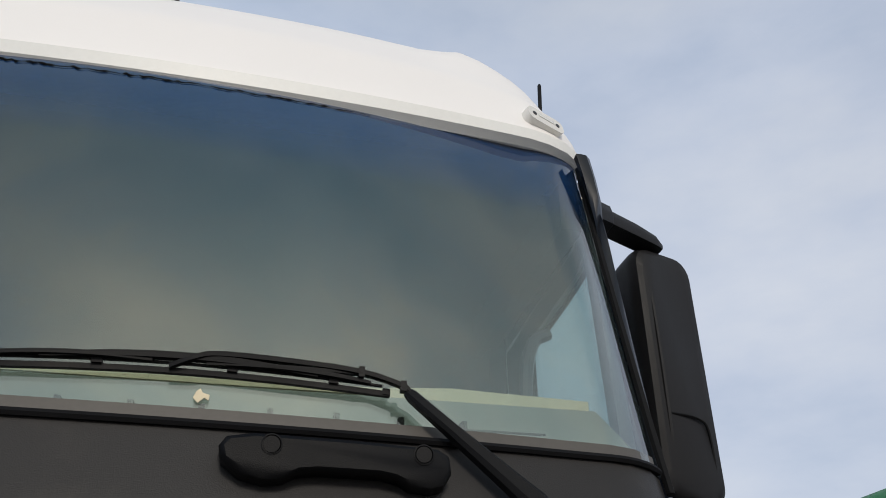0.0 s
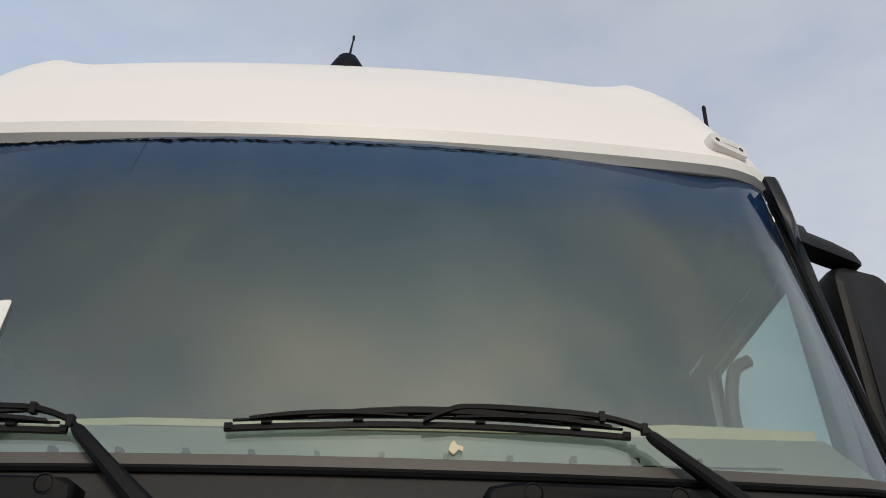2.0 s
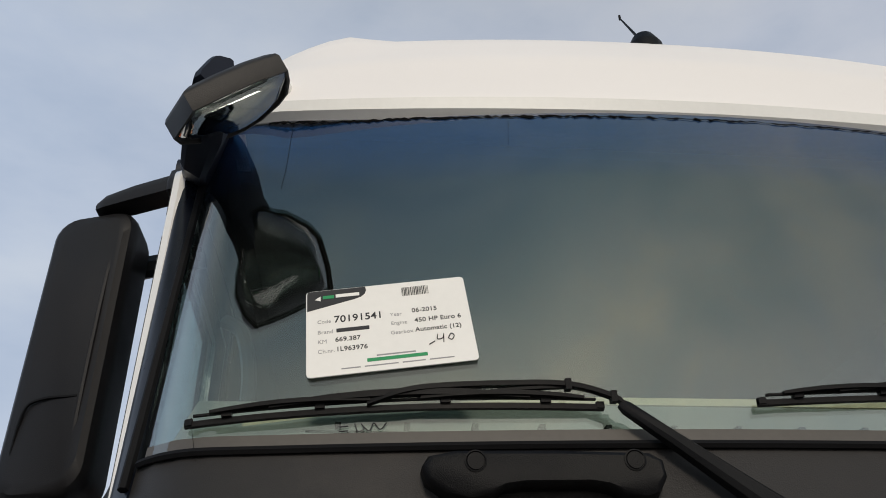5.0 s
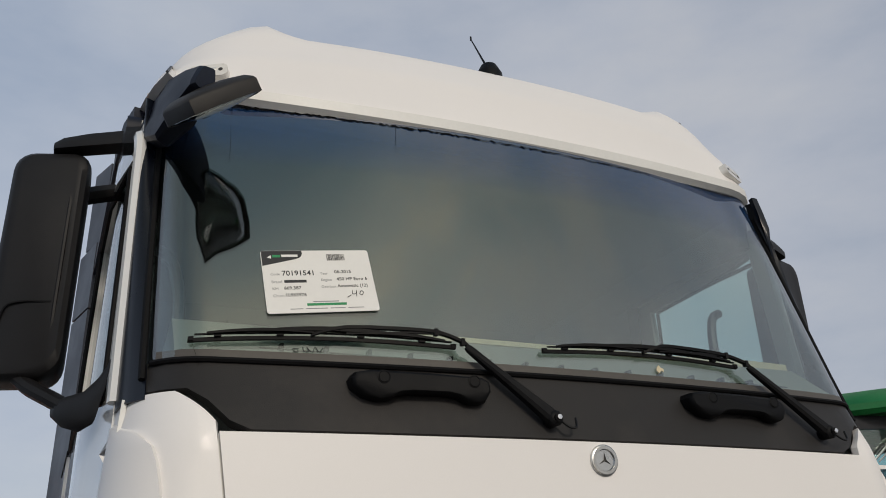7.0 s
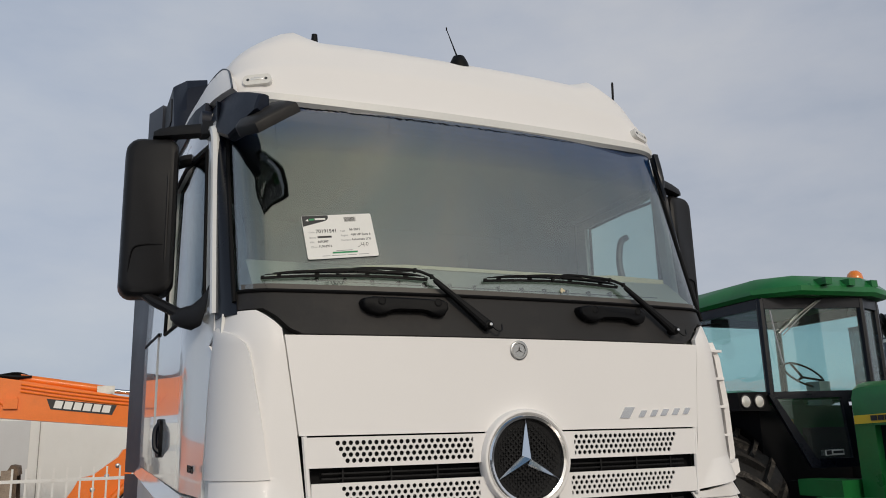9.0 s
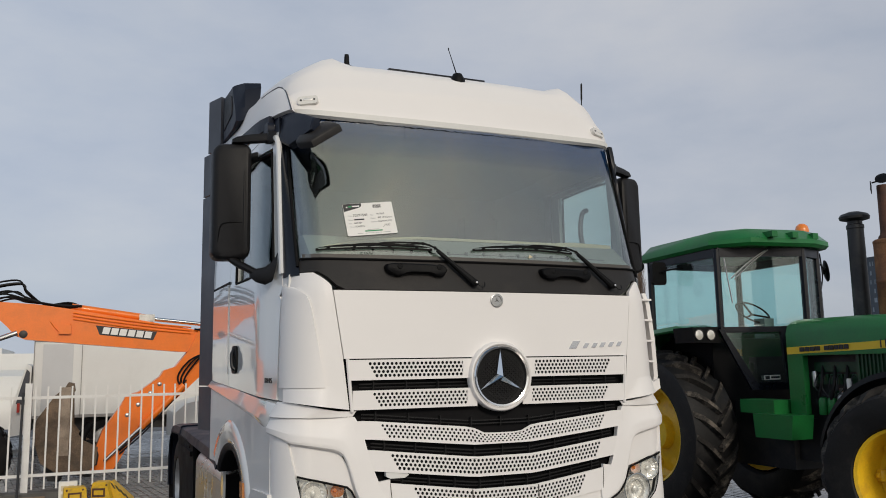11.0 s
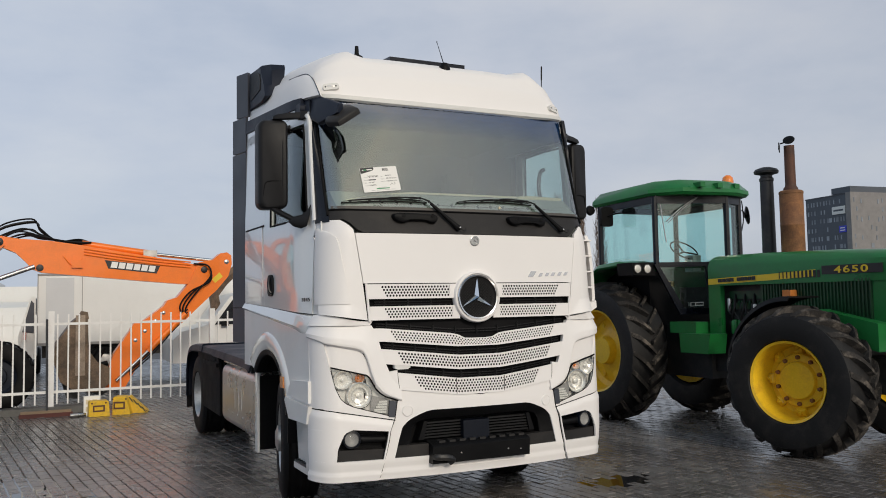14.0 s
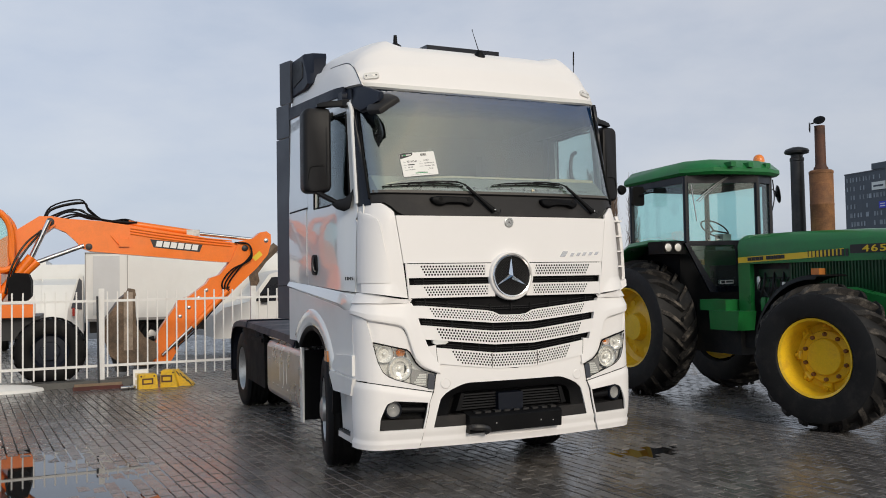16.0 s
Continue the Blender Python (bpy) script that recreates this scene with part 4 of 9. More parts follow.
for T, z0, z1, hw, dip, gap in BARS:
    bm = BM()
    surf = grille_surf(T, dip, 0.012)
    if z0 == 1.366:
        surf = squeezed(surf, z0, z1)
    inset = 0.095 if gap else 0.125
    zz0, zz1 = z0 + 0.013, z1 - 0.011
    rows = 5 if z0 < 1.1 else 4
    runs = [(-hw + inset, -gap - 0.02), (gap + 0.02, hw - inset)] if gap else [(-hw + inset, hw - inset)]
    pitch = 0.0245
    solid = []
    for a, b in runs:
        n = int((b - a) / pitch)
        b2 = a + n * pitch
        perforated(bm, surf, a, b2, zz0, zz1, rows, pitch, (a < 0, b > 0))
        solid.append((a + pitch / 2, b2))
    edges = [-hw, *[q for r in solid for q in r], hw]
    # plain ends and rims
    def strip(xa, xb, za, zb, n):
        skin(bm, lambda u, v: surf(xa + (xb - xa) * u, za + (zb - za) * v), n, 2, 0.012)
    strip(-hw, solid[0][0], z0, z1, 3)
    strip(solid[-1][1], hw, z0, z1, 3)
    if gap:
        strip(solid[0][1], -gap + 0.03, z0, z1, 2)
        strip(gap - 0.03, solid[1][0], z0, z1, 2)
        strip(solid[0][0], solid[0][1], zz1, z1, 10)
        strip(solid[0][0], solid[0][1], z0, zz0, 10)
        strip(solid[1][0], solid[1][1], zz1, z1, 10)
        strip(solid[1][0], solid[1][1], z0, zz0, 10)
    else:
        strip(solid[0][0], solid[0][1], zz1, z1, 24)
        strip(solid[0][0], solid[0][1], z0, zz0, 24)
    if gap:
        half = bm.copy()
        bmesh.ops.delete(half, geom=[v for v in half.verts if v.co.x < 0], context="VERTS")
        bmesh.ops.delete(bm, geom=[v for v in bm.verts if v.co.x > 0], context="VERTS")
        part("grille_bar", half, "white", grille, "white perforated grille bar")
    bar = part("grille_bar", bm, "white", grille, "white perforated grille bar")
    if z0 < 1.1:
        for x in (-0.205, 0.205):
            bm = BM()
            p, q = surf(x, z0), surf(x, z1)
            box(bm, x - 0.002, x + 0.002, min(p.y, q.y) - 0.002, min(p.y, q.y) + 0.01, p.z + 0.004, q.z - 0.004)
            part("joint", bm, "frit", bar)
    bm = BM()
    skin(bm, lambda u, v: Vector(surf(-hw * 0.98 + 2 * hw * 0.98 * u, z0 + 0.01 + (z1 - z0 - 0.02) * v)) + Vector((0, 0.02, 0)), 24, 1, 0.004)
    part("mesh", bm, "mesh_black", bar)
    # slats in the slot under the bar
    if z1 < 1.7:
        bm = BM()
        s2 = grille_surf(T, dip, -0.012)
        for zz in (z1 + 0.012, z1 + 0.030):
            skin(bm, lambda u, v: Vector(s2(-hw * 0.95 + 2 * hw * 0.95 * u, zz + 0.006 * v)), 24, 1, 0.01)
        for i in range(9):
            x = -hw * 0.86 + hw * 1.72 * i / 8
            p = Vector(s2(x, z1 + 0.02))
            box(bm, x - 0.003, x + 0.003, p.y - 0.004, p.y + 0.02, p.z - 0.02, p.z + 0.03)
        part("slat", bm, "mesh_black", bar)
# ledge where the lower nose steps out
for sg in (-1, 1):
    bm = BM()
    skin(bm, lambda u, v: Vector(front(LO, sg * (0.80 + 1.2 * u), 1.486)).lerp(Vector(front(UP, sg * (0.84 + 1.16 * u), 1.514 + 0.05 * min(max((abs(front(UP, 0.84 + 1.16 * u, 1.52)[0]) - 0.92) / 0.27, 0), 1))) + Vector((0, 0.012, 0)), v), 24, 3, 0.008, flip=-sg)
    part("ledge", bm, "white", truck)
# white frames of the grille sides
for sg in (-1, 1):
    bm = BM()
    edge = [(1.79, 0.888), (1.51, 0.865)]
    pts = [Vector(front(UP, s_of(UP, sg * x, z), z)) + Vector((0, -0.006, 0)) for z, x in edge]
    tube(bm, pts, 0.010, 6, 1)
    part("side_trim", bm, "white", grille)
# small cover left of the lowest slot
bm = BM()
p = Vector(front(LO, s_of(LO, -0.60, 1.18), 1.18))
prism(bm, [(-0.690, 1.192), (-0.690, 1.170), (-0.665, 1.158), (-0.585, 1.158), (-0.560, 1.172), (-0.575, 1.186)], "y", p.y - 0.004, p.y + 0.03, 0.004)
part("tow_cover", bm, "boxwhite", grille, "yellowed white cover")
for sg in (-1, 1):
    bm = BM()
    a, b = sorted((sg * 0.668, sg * 0.75))
    nose(bm, LO, a, b, 1.01, lambda x: 1.150 - 0.15 * (abs(x) - 0.70), 4, 4, 0.02, out=0.013)
    part("frame_end", bm, "white", grille)
    bm = BM()
    tube(bm, [Vector(front(LO, s_of(LO, sg * x, z), z)) + Vector((0, -0.013, 0)) for x, z in ((0.667, 1.135), (0.663, 1.08), (0.656, 1.02))], 0.0020, 6, 3)
    part("joint", bm, "frit", grille)

# emblem: ring, mesh disc, three-pointed star
Y0 = -0.035
emblem = thing("emblem", "", "")
for k in list(emblem.keys()):
    del emblem[k]
emblem.parent = truck
E0 = pose(0, Y0, 1.682, 90, 0, 0)
bm = BM()
lathe(bm, [(0.197, -0.035), (0.196, 0.006), (0.190, 0.015), (0.182, 0.017), (0.176, 0.009), (0.176, -0.01)], 56, E0)
part("outer_ring", bm, "white", emblem, "white emblem surround")
bm = BM()
lathe(bm, [(0.176, -0.01), (0.176, 0.012), (0.168, 0.022), (0.158, 0.018), (0.153, 0.002), (0.153, -0.012)], 48, E0)
part("ring", bm, "chrome", emblem, "chrome ring")
bm = BM()
lathe(bm, [(0.156, -0.004), (0.10, -0.012), (0, -0.016)], 40, E0)
part("disc", bm, "mesh_black", emblem, "black disc")
# raised lattice of the disc
bm = BM()
for i in range(-9, 10):
    for ang in (45, 135):
        o = i * 0.0165
        h = math.sqrt(max(0.150**2 - o * o, 0))
        if h > 0.02:
            m = E0 @ pose(0, 0, 0, 0, 0, ang)
            box(bm, -h, h, o - 0.003, o + 0.003, -0.012, -0.0045, 0, m)
tagged(part("lattice", bm, "mesh_black", emblem), "fine black lattice of the emblem", kind="stuff")


def star(bm, R, h, m, back=0.004):
    vs = []
    c = bm.verts.new(m @ Vector((0, 0, h)))
    cb = bm.verts.new(m @ Vector((0, 0, -back)))
    ring = []
    for k in range(3):
        a = radians(90 + 120 * k)
        ring.append(bm.verts.new(m @ Vector((R * math.cos(a), R * math.sin(a), 0.002))))
        a += radians(60)
        ring.append(bm.verts.new(m @ Vector((0.17 * R * math.cos(a), 0.17 * R * math.sin(a), 0.0))))
    for i in range(6):
        bm.faces.new((c, ring[i], ring[(i + 1) % 6]))
        bm.faces.new((cb, ring[(i + 1) % 6], ring[i]))


bm = BM()
star(bm, 0.158, 0.032, E0)
part("star", bm, "chrome", emblem, "chrome three-pointed star", sharp=10)
bm = BM()
pb = Vector(front(UP, 0, 2.115))
m = pose(0, pb.y - 0.006, 2.115, 92, 0, 0)
lathe(bm, [(0.040, -0.004), (0.040, 0.004), (0.036, 0.007), (0.028, 0.007), (0.026, 0.004), (0, 0.004)], 28, m)
b = part("badge", bm, "alu", truck, "small round silver badge")
bm = BM()
lathe(bm, [(0.0355, 0.0072), (0.0355, 0.0082), (0.0285, 0.0082), (0.0285, 0.0072)], 28, m)
part("badge_ring", bm, "rim", b)
bm = BM()
star(bm, 0.027, 0.012, m)
part("star", bm, "frit", b, sharp=10)
# chrome model script as plain slanted bars
script = new("model_script")
script.parent = truck
tagged(script, "slanted chrome shapes of the model script")
for a, w, h in ((0.0, 0.085, 0.046), (0.100, 0.050, 0.028), (0.163, 0.050, 0.028), (0.222, 0.052, 0.028), (0.287, 0.050, 0.028), (0.350, 0.048, 0.028)):
    x = 0.475 + a
    z0 = 1.834 + 0.014 * a / 0.35
    p = Vector(front(UP, s_of(UP, x + w / 2, 1.85), 1.85))
    bm = BM()
    sl = lambda px, pz: (x + px * w + 0.7 * pz * h, z0 + pz * h)
    prism(bm, [sl(0, 0), sl(0.60, 0), sl(0.60, 1), sl(0, 1)], "y", p.y - 0.009, p.y - 0.002)
    part("script_shape", bm, "steel", script)

# lower nose: raised brows, lamps, bumper
def face(bm, T, x0, x1, zlo, zhi, nu, nv, th=0.02, out=None, zm=0.8, mirrored=False):
    """A panel over the nose and its corner, right half; out(x, z) lifts it along the surface normal."""
    fn = lambda q: q if callable(q) else (lambda _: q)
    x0, x1, zlo, zhi = fn(x0), fn(x1), fn(zlo), fn(zhi)
    lift = out if callable(out) else (lambda x, z: out or 0.0)

    def f(u, v):
        sa, sb = s_of(T, x0(zm), zm), s_of(T, x1(zm), zm)
        xm = front(T, sa + (sb - sa) * u, zm)[0]
        z = zlo(xm) + (zhi(xm) - zlo(xm)) * v
        sa, sb = s_of(T, x0(z), z), s_of(T, x1(z), z)
        s = sa + (sb - sa) * u
        a, b = Vector(front(T, s - 0.01, z)), Vector(front(T, min(s + 0.01, 2.0), z))
        t = b - a
        n = Vector((t.y, -t.x, 0)).normalized()
        p = Vector(front(T, s, z))
        return p + n * lift(p.x, z)

    one = BM()
    skin(one, f, nu, nv, th)
    if mirrored:
        mirror_x(one)
    me = bpy.data.meshes.new("panel")
    one.to_mesh(me)
    one.free()
    bm.from_mesh(me)
    bpy.data.meshes.remove(me)
    return bm


edge_of = lambda tab: (lambda q: lerp(tab, q))
BOT = 0.372
outer = lambda z: lerp(LO["w"], z)
brow_lo = edge_of([(0.63, 0.928), (0.665, 0.937), (0.758, 0.972), (0.790, 0.993), (0.831, 1.038), (0.858, 1.115), (0.883, 1.212), (0.898, 1.258), (0.915, 1.286), (0.940, 1.303), (0.977, 1.314), (1.171, 1.352), (1.224, 1.383), (1.25, 1.40)])
brow_hi = edge_of([(0.639, 1.030), (0.694, 1.088), (0.720, 1.128), (0.748, 1.195), (0.775, 1.27), (0.802, 1.384), (0.842, 1.485), (1.25, 1.487)])
lamp_hi = edge_of([(0.660, 0.934), (0.758, 0.966), (0.795, 0.990), (0.831, 1.026), (0.860, 1.085), (0.880, 1.122), (0.95, 1.140), (1.148, 1.189)])
lamp_lo = edge_of([(0.660, 0.808), (0.739, 0.830), (0.988, 0.903), (1.045, 0.930), (1.085, 0.967), (1.120, 1.045), (1.148, 1.175)])
split = edge_of([(0.66, 0.786), (0.706, 0.797), (0.99, 0.850), (1.15, 0.880), (1.25, 0.893)])
sx = edge_of([(0.37, 0.806), (0.43, 0.786), (0.65, 0.735), (0.72, 0.724), (0.81, 0.690), (0.92, 0.675), (1.03, 0.645)])
fog_in = lambda z: sx(z) + 0.016
fog_out = edge_of([(0.518, 1.112), (0.607, 1.106), (0.673, 1.082), (0.705, 1.066), (0.727, 1.046), (0.738, 1.022), (0.744, 0.995)])
fog_hi = edge_of([(0.70, 0.716), (0.997, 0.743), (1.3, 0.745)])
open_hi = edge_of([(0.0, 0.852), (0.40, 0.852), (0.45, 0.844), (0.495, 0.828), (0.545, 0.808), (0.585, 0.787), (0.615, 0.762), (0.637, 0.735)])
open_side = edge_of([(0.52, 0.694), (0.65, 0.662), (0.735, 0.637)])
belt = lambda x: 0.945 + 0.082 * min(abs(x) / 0.643, 1.05)
for sg in (-1, 1):
    mir = sg < 0
    # raised brow that sweeps from the corner down beside the grille
    bm = BM()

    def brow_lift(x, z):
        lo, hi = brow_lo(abs(x)), max(brow_hi(abs(x)), brow_lo(abs(x)) + 0.01)
        f = min(max((z - lo) / (hi - lo), 0), 1)
        side = min(max((abs(x) - 0.82) / 0.14, 0), 1)
        step = 0.003 + 0.019 * min(f / 0.08, 1)
        return step - side * 0.030 * max(f - 0.4, 0) / 0.6 - (1 - side) * 0.010 * f

    face(bm, LO, 0.64, outer, brow_lo, lambda x: max(brow_hi(x), brow_lo(x) + 0.01), 72, 15, 0.035, brow_lift, 1.2, mir)
    brow = part("lamp_brow", bm, "white", truck, sharp=20)
    bm = BM()
    face(bm, LO, 0.835, edge_of([(1.175, 1.158), (1.355, 1.194), (1.4, 1.20)]), lambda x: lamp_hi(x) + 0.003, lambda x: max(brow_lo(x) + 0.012, lamp_hi(x) + 0.01), 24, 5, 0.012, -0.012, 1.2, mir)
    part("inset_panel", bm, "white", brow)
    bm = BM()
    face(bm, LO, edge_of([(0.88, 1.150), (1.175, 1.150), (1.355, 1.186), (1.4, 1.19)]), outer, lambda x: split(x) + 0.004, lambda x: brow_lo(x) + 0.015, 12, 12, 0.02, 0.003, 1.1, mir)
    face(bm, LO, 0.675, 1.151, lambda x: split(x) + 0.004, lambda x: lamp_lo(x) - 0.004, 30, 4, 0.02, 0.003, 0.9, mir)
    part("bumper_corner", bm, "white", truck)
    # lower bumper with the fog lamp opening
    lip = lambda x, z: 0.016 * min(max((split(x) - z) / 0.045, 0), 1) + (0.010 if z < 0.432 else 0.0)
    sxo = lambda z: sx(z) + 0.005
    bm = BM()
    face(bm, LO, sxo, outer, fog_hi, lambda x: split(x) - 0.004, 30, 8, 0.03, lip, 0.75, mir)
    face(bm, LO, sxo, outer, BOT, 0.52, 26, 9, 0.03, lip, 0.45, mir)
    face(bm, LO, sxo, fog_in, 0.52, lambda x: fog_hi(x), 2, 6, 0.03, lip, 0.65, mir)
    face(bm, LO, fog_out, outer, 0.52, 0.744, 12, 12, 0.03, lip, 0.62, mir)
    part("bumper_side", bm, "white", truck)
    # fog lamp pocket: deep upper hollow, flat lower panel, black tube beside the lamp
    bm = BM()
    face(bm, LO, 0.70, 1.13, 0.50, 0.765, 10, 4, 0.01, -0.085, 0.62, mir)
    face(bm, LO, lambda z: fog_in(z) - 0.012, lambda z: fog_in(z) + 0.008, 0.51, 0.735, 1, 4, 0.09, 0.004, 0.62, mir)
    face(bm, LO, lambda z: fog_out(z) - 0.006, lambda z: fog_out(z) + 0.014, 0.51, 0.745, 2, 10, 0.09, 0.004, 0.62, mir)
    face(bm, LO, 0.725, 1.04, lambda x: fog_hi(x) - 0.007, lambda x: fog_hi(x) + 0.012, 8, 1, 0.09, 0.004, 0.72, mir)
    pocket = part("fog_pocket", bm, "black", truck)
    bm = BM()
    face(bm, LO, fog_in, lambda z: fog_out(z) - 0.004, 0.512, lambda x: 0.592 + 0.02 * (x - 0.75), 8, 3, 0.07, -0.004, 0.55, mir)
    part("lower_panel", bm, "panel", pocket)
    p = Vector(front(LO, s_of(LO, sg * 1.005, 0.672), 0.672))
    bm = BM()
    tube(bm, [p + Vector((-sg * 0.062, 0.03, -0.003)), p + Vector((-sg * 0.12, 0.015, -0.006)), p + Vector((-sg * 0.25, 0.0, -0.012))], 0.034, 10, 4, r_end=0.026)
    part("duct", bm, "black", pocket)
    m = pose(p.x, p.y + 0.002, 0.672, 90, 0, sg * 8)
    bm = BM()
    lathe(bm, [(0.068, -0.06), (0.068, -0.008), (0.063, 0.004), (0.053, 0.006), (0.050, -0.004)], 28, m)
    fl = part("fog_lamp", bm, "gloss_black", pocket)
    bm = BM()
    lathe(bm, [(0.052, -0.004), (0.038, -0.016), (0.014, -0.022), (0, -0.022)], 24, m)
    part("reflector", bm, "lamp_grey", fl)
    bm = BM()
    lathe(bm, [(0.051, -0.003), (0.035, 0.007), (0, 0.011)], 24, m)
    part("lens", bm, "lens", fl)
    # headlamp
    bm = BM()
    face(bm, LO, 0.66, 1.155, lambda x: lamp_lo(x) - 0.01, lambda x: max(lamp_hi(x), lamp_lo(x)) + 0.012, 24, 4, 0.01, lambda x, z: -0.030 - 0.022 * max(math.sin((abs(x) - 0.74) * 7.5), 0), 1.0, mir)
    hl = part("headlamp", bm, "lamp_silver", truck, "clear headlamp with round reflectors")
    for (cx, cz, r) in ((1.058, 1.098, 0.071), (0.942, 0.982, 0.094)):
        bm = BM()
        p = Vector(front(LO, s_of(LO, sg * cx, cz), cz))
        m = pose(sg * cx, p.y + 0.016, cz, 90, 0, 0) @ Matrix.Diagonal((1.0, 1.0, 0.55, 1.0))
        lathe(bm, [(r, -0.07), (r, 0.0), (r * 0.95, 0.006), (r * 0.92, -0.002)], 36, m)
        flute = [[m @ Vector((r * k * math.cos(a) * (1 - w), r * k * math.sin(a) * (1 - w), h - 0.009 * (j % 2) * k)) for j, a, w in ((j, math.tau * j / 36, 0.05 * (j % 2)) for j in range(36))] for k, h in ((0.95, -0.004), (0.80, -0.026), (0.62, -0.036), (0.60, -0.046), (0.40, -0.056), (0.15, -0.064))]
        loft(bm, flute, caps=False)
        bw = part("bowl", bm, "reflector", hl, sharp=12)
        bm = BM()
        lathe(bm, [(r * 0.24, -0.064), (r * 0.22, -0.018), (r * 0.14, -0.010), (0, -0.008)], 14, m)
        part("bulb_cap", bm, "lamp_silver", bw)
        bm = BM()
        lathe(bm, [(r * 0.96, -0.004), (r * 1.03, 0.002), (r * 1.03, 0.008), (r * 0.96, 0.01)], 32, m)
        part("bezel", bm, "mirror", hl)
        if r > 0.08:
            bm = BM()
            lathe(bm, [(r * 0.63, -0.03), (r * 0.66, -0.012), (r * 0.63, -0.008), (r * 0.60, -0.014)], 32, m)
            part("inner_ring", bm, "lamp_silver", bw)
    p = Vector(front(LO, s_of(LO, sg * 0.915, 1.10), 1.10))
    m = pose(sg * 0.940, p.y + 0.022, 1.108, 90, 0, 0) @ Matrix.Diagonal((1.0, 0.9, 1.0, 1.0))
    bm = BM()
    lathe(bm, [(0.038, 0.006), (0.034, -0.004), (0.025, -0.022), (0.012, -0.03), (0, -0.03)], 12, m)
    # amber colour of the left bowl stands for the bulb's reflection in it
    ind = part("indicator", bm, "amber" if sg < 0 else "reflector", hl, "indicator bowl", sharp=15)
    bm = BM()
    lathe(bm, [(0.012, -0.03), (0.011, -0.006), (0.006, 0.0), (0, 0.0)], 10, pose(sg * 0.945, p.y + 0.03, 1.108, 90, 0, 0))
    part("bulb", bm, "beacon", ind)
    bm = BM()
    face(bm, LO, 0.735, 0.865, lambda x: lamp_lo(x) - 0.004, lambda x: lamp_lo(x) + 0.115, 4, 3, 0.006, -0.0265, 0.9, mir)
    part("fin_plate", bm, "lamp_grey", hl)
    for k in range(5):
        z = 0.846 + 0.021 * k
        xa, xb = 0.752 - 0.002 * k, 0.852 - 0.012 * k
        p = Vector(front(LO, s_of(LO, 0.8, z), z))
        bm = BM()
        face(bm, LO, xa, xb, z - 0.007 + 0.01 * (1 - k / 4), z + 0.007 + 0.01 * (1 - k / 4), 4, 2, 0.03, lambda x, zz: -0.012 - 0.05 * max(x - 0.80, 0), 0.9, mir)
        part("daylight_fin", bm, "lampwhite", hl)
    bm = BM()
    face(bm, LO, lambda z: 0.678 + 0.10 * (0.94 - z), lambda z: 0.728 + 0.10 * (0.94 - z), lambda x: 0.815 + 0.1 * (x - 0.7), lambda x: 0.930 + 0.2 * (x - 0.7), 3, 3, 0.05, 0.004, 0.87, mir)
    part("end_cap", bm, "defl", hl)
    bm = BM()
    face(bm, LO, 0.735, 1.153, lambda x: lamp_lo(x) + 0.003, lambda x: max(lamp_hi(x), lamp_lo(x) + 0.005) - 0.003, 26, 7, 0.004, 0.001, 1.0, mir)
    lens = part("lens", bm, "lens", hl)
    lens.visible_shadow = False
    # dark joints round the lamp, along the bumper's top and beside the grille
    on = lambda x, z, o=0.002: Vector(front(LO, s_of(LO, sg * x, z), z)) + Vector((0, -o, 0))
    bm = BM()
    tube(bm, [on(x, split(x)) for x in np.linspace(0.69, 1.10, 9)] + [Vector(front(LO, sg * s, 0.89)) + Vector((sg * 0.002, -0.001, 0)) for s in (1.5, 1.75, 1.97)], 0.0035, 6, 2)
    part("joint", bm, "dark", hl)
    bm = BM()
    tube(bm, [on(x, lamp_hi(x), 0.003) for x in np.linspace(1.146, 0.665, 22)], 0.006, 6, 1)
    part("seal", bm, "dark", hl)
    bm = BM()
    tube(bm, [on(x, lamp_lo(x), 0.001) for x in np.linspace(1.146, 0.735, 20)], 0.003, 6, 1)
    part("seal", bm, "dark", hl)
    bm = BM()
    tube(bm, [on(x, z, 0.006) for x, z in ((0.645, 1.03), (0.676, 0.92), (0.692, 0.81), (0.726, 0.72), (0.736, 0.65), (0.787, 0.43), (0.806, 0.375))], 0.003, 6, 2)
    part("joint", bm, "dark", truck)

# middle of the bumper with the air intake
bm = BM()
lip = lambda x, z: 0.010 if z < 0.432 else 0.0
for mir in (False, True):
    face(bm, LO, 0.0, 0.637, open_hi, belt, 40, 5, 0.03, lip, 0.85, mir)
    face(bm, LO, 0.637, sx, 0.735, 1.027, 3, 8, 0.03, lip, 0.85, mir)
    face(bm, LO, open_side, sx, 0.52, 0.735, 4, 6, 0.03, lip, 0.62, mir)
    face(bm, LO, 0.0, sx, BOT, lambda x: 0.458 if x < 0.40 else (0.458 + 0.062 * min((x - 0.40) / 0.02, 1)), 60, 8, 0.03, lip, 0.45, mir)
bmesh.ops.remove_doubles(bm, verts=bm.verts, dist=0.0003)
bumper = part("bumper", bm, "white", truck, "white front bumper")
bm = BM()
tube(bm, [Vector(front(LO, s_of(LO, x, 0.98), belt(x))) + Vector((0, -0.001, 0)) for x in np.linspace(-0.643, 0.643, 21)], 0.003, 6, 1)
part("joint", bm, "frit", bumper)
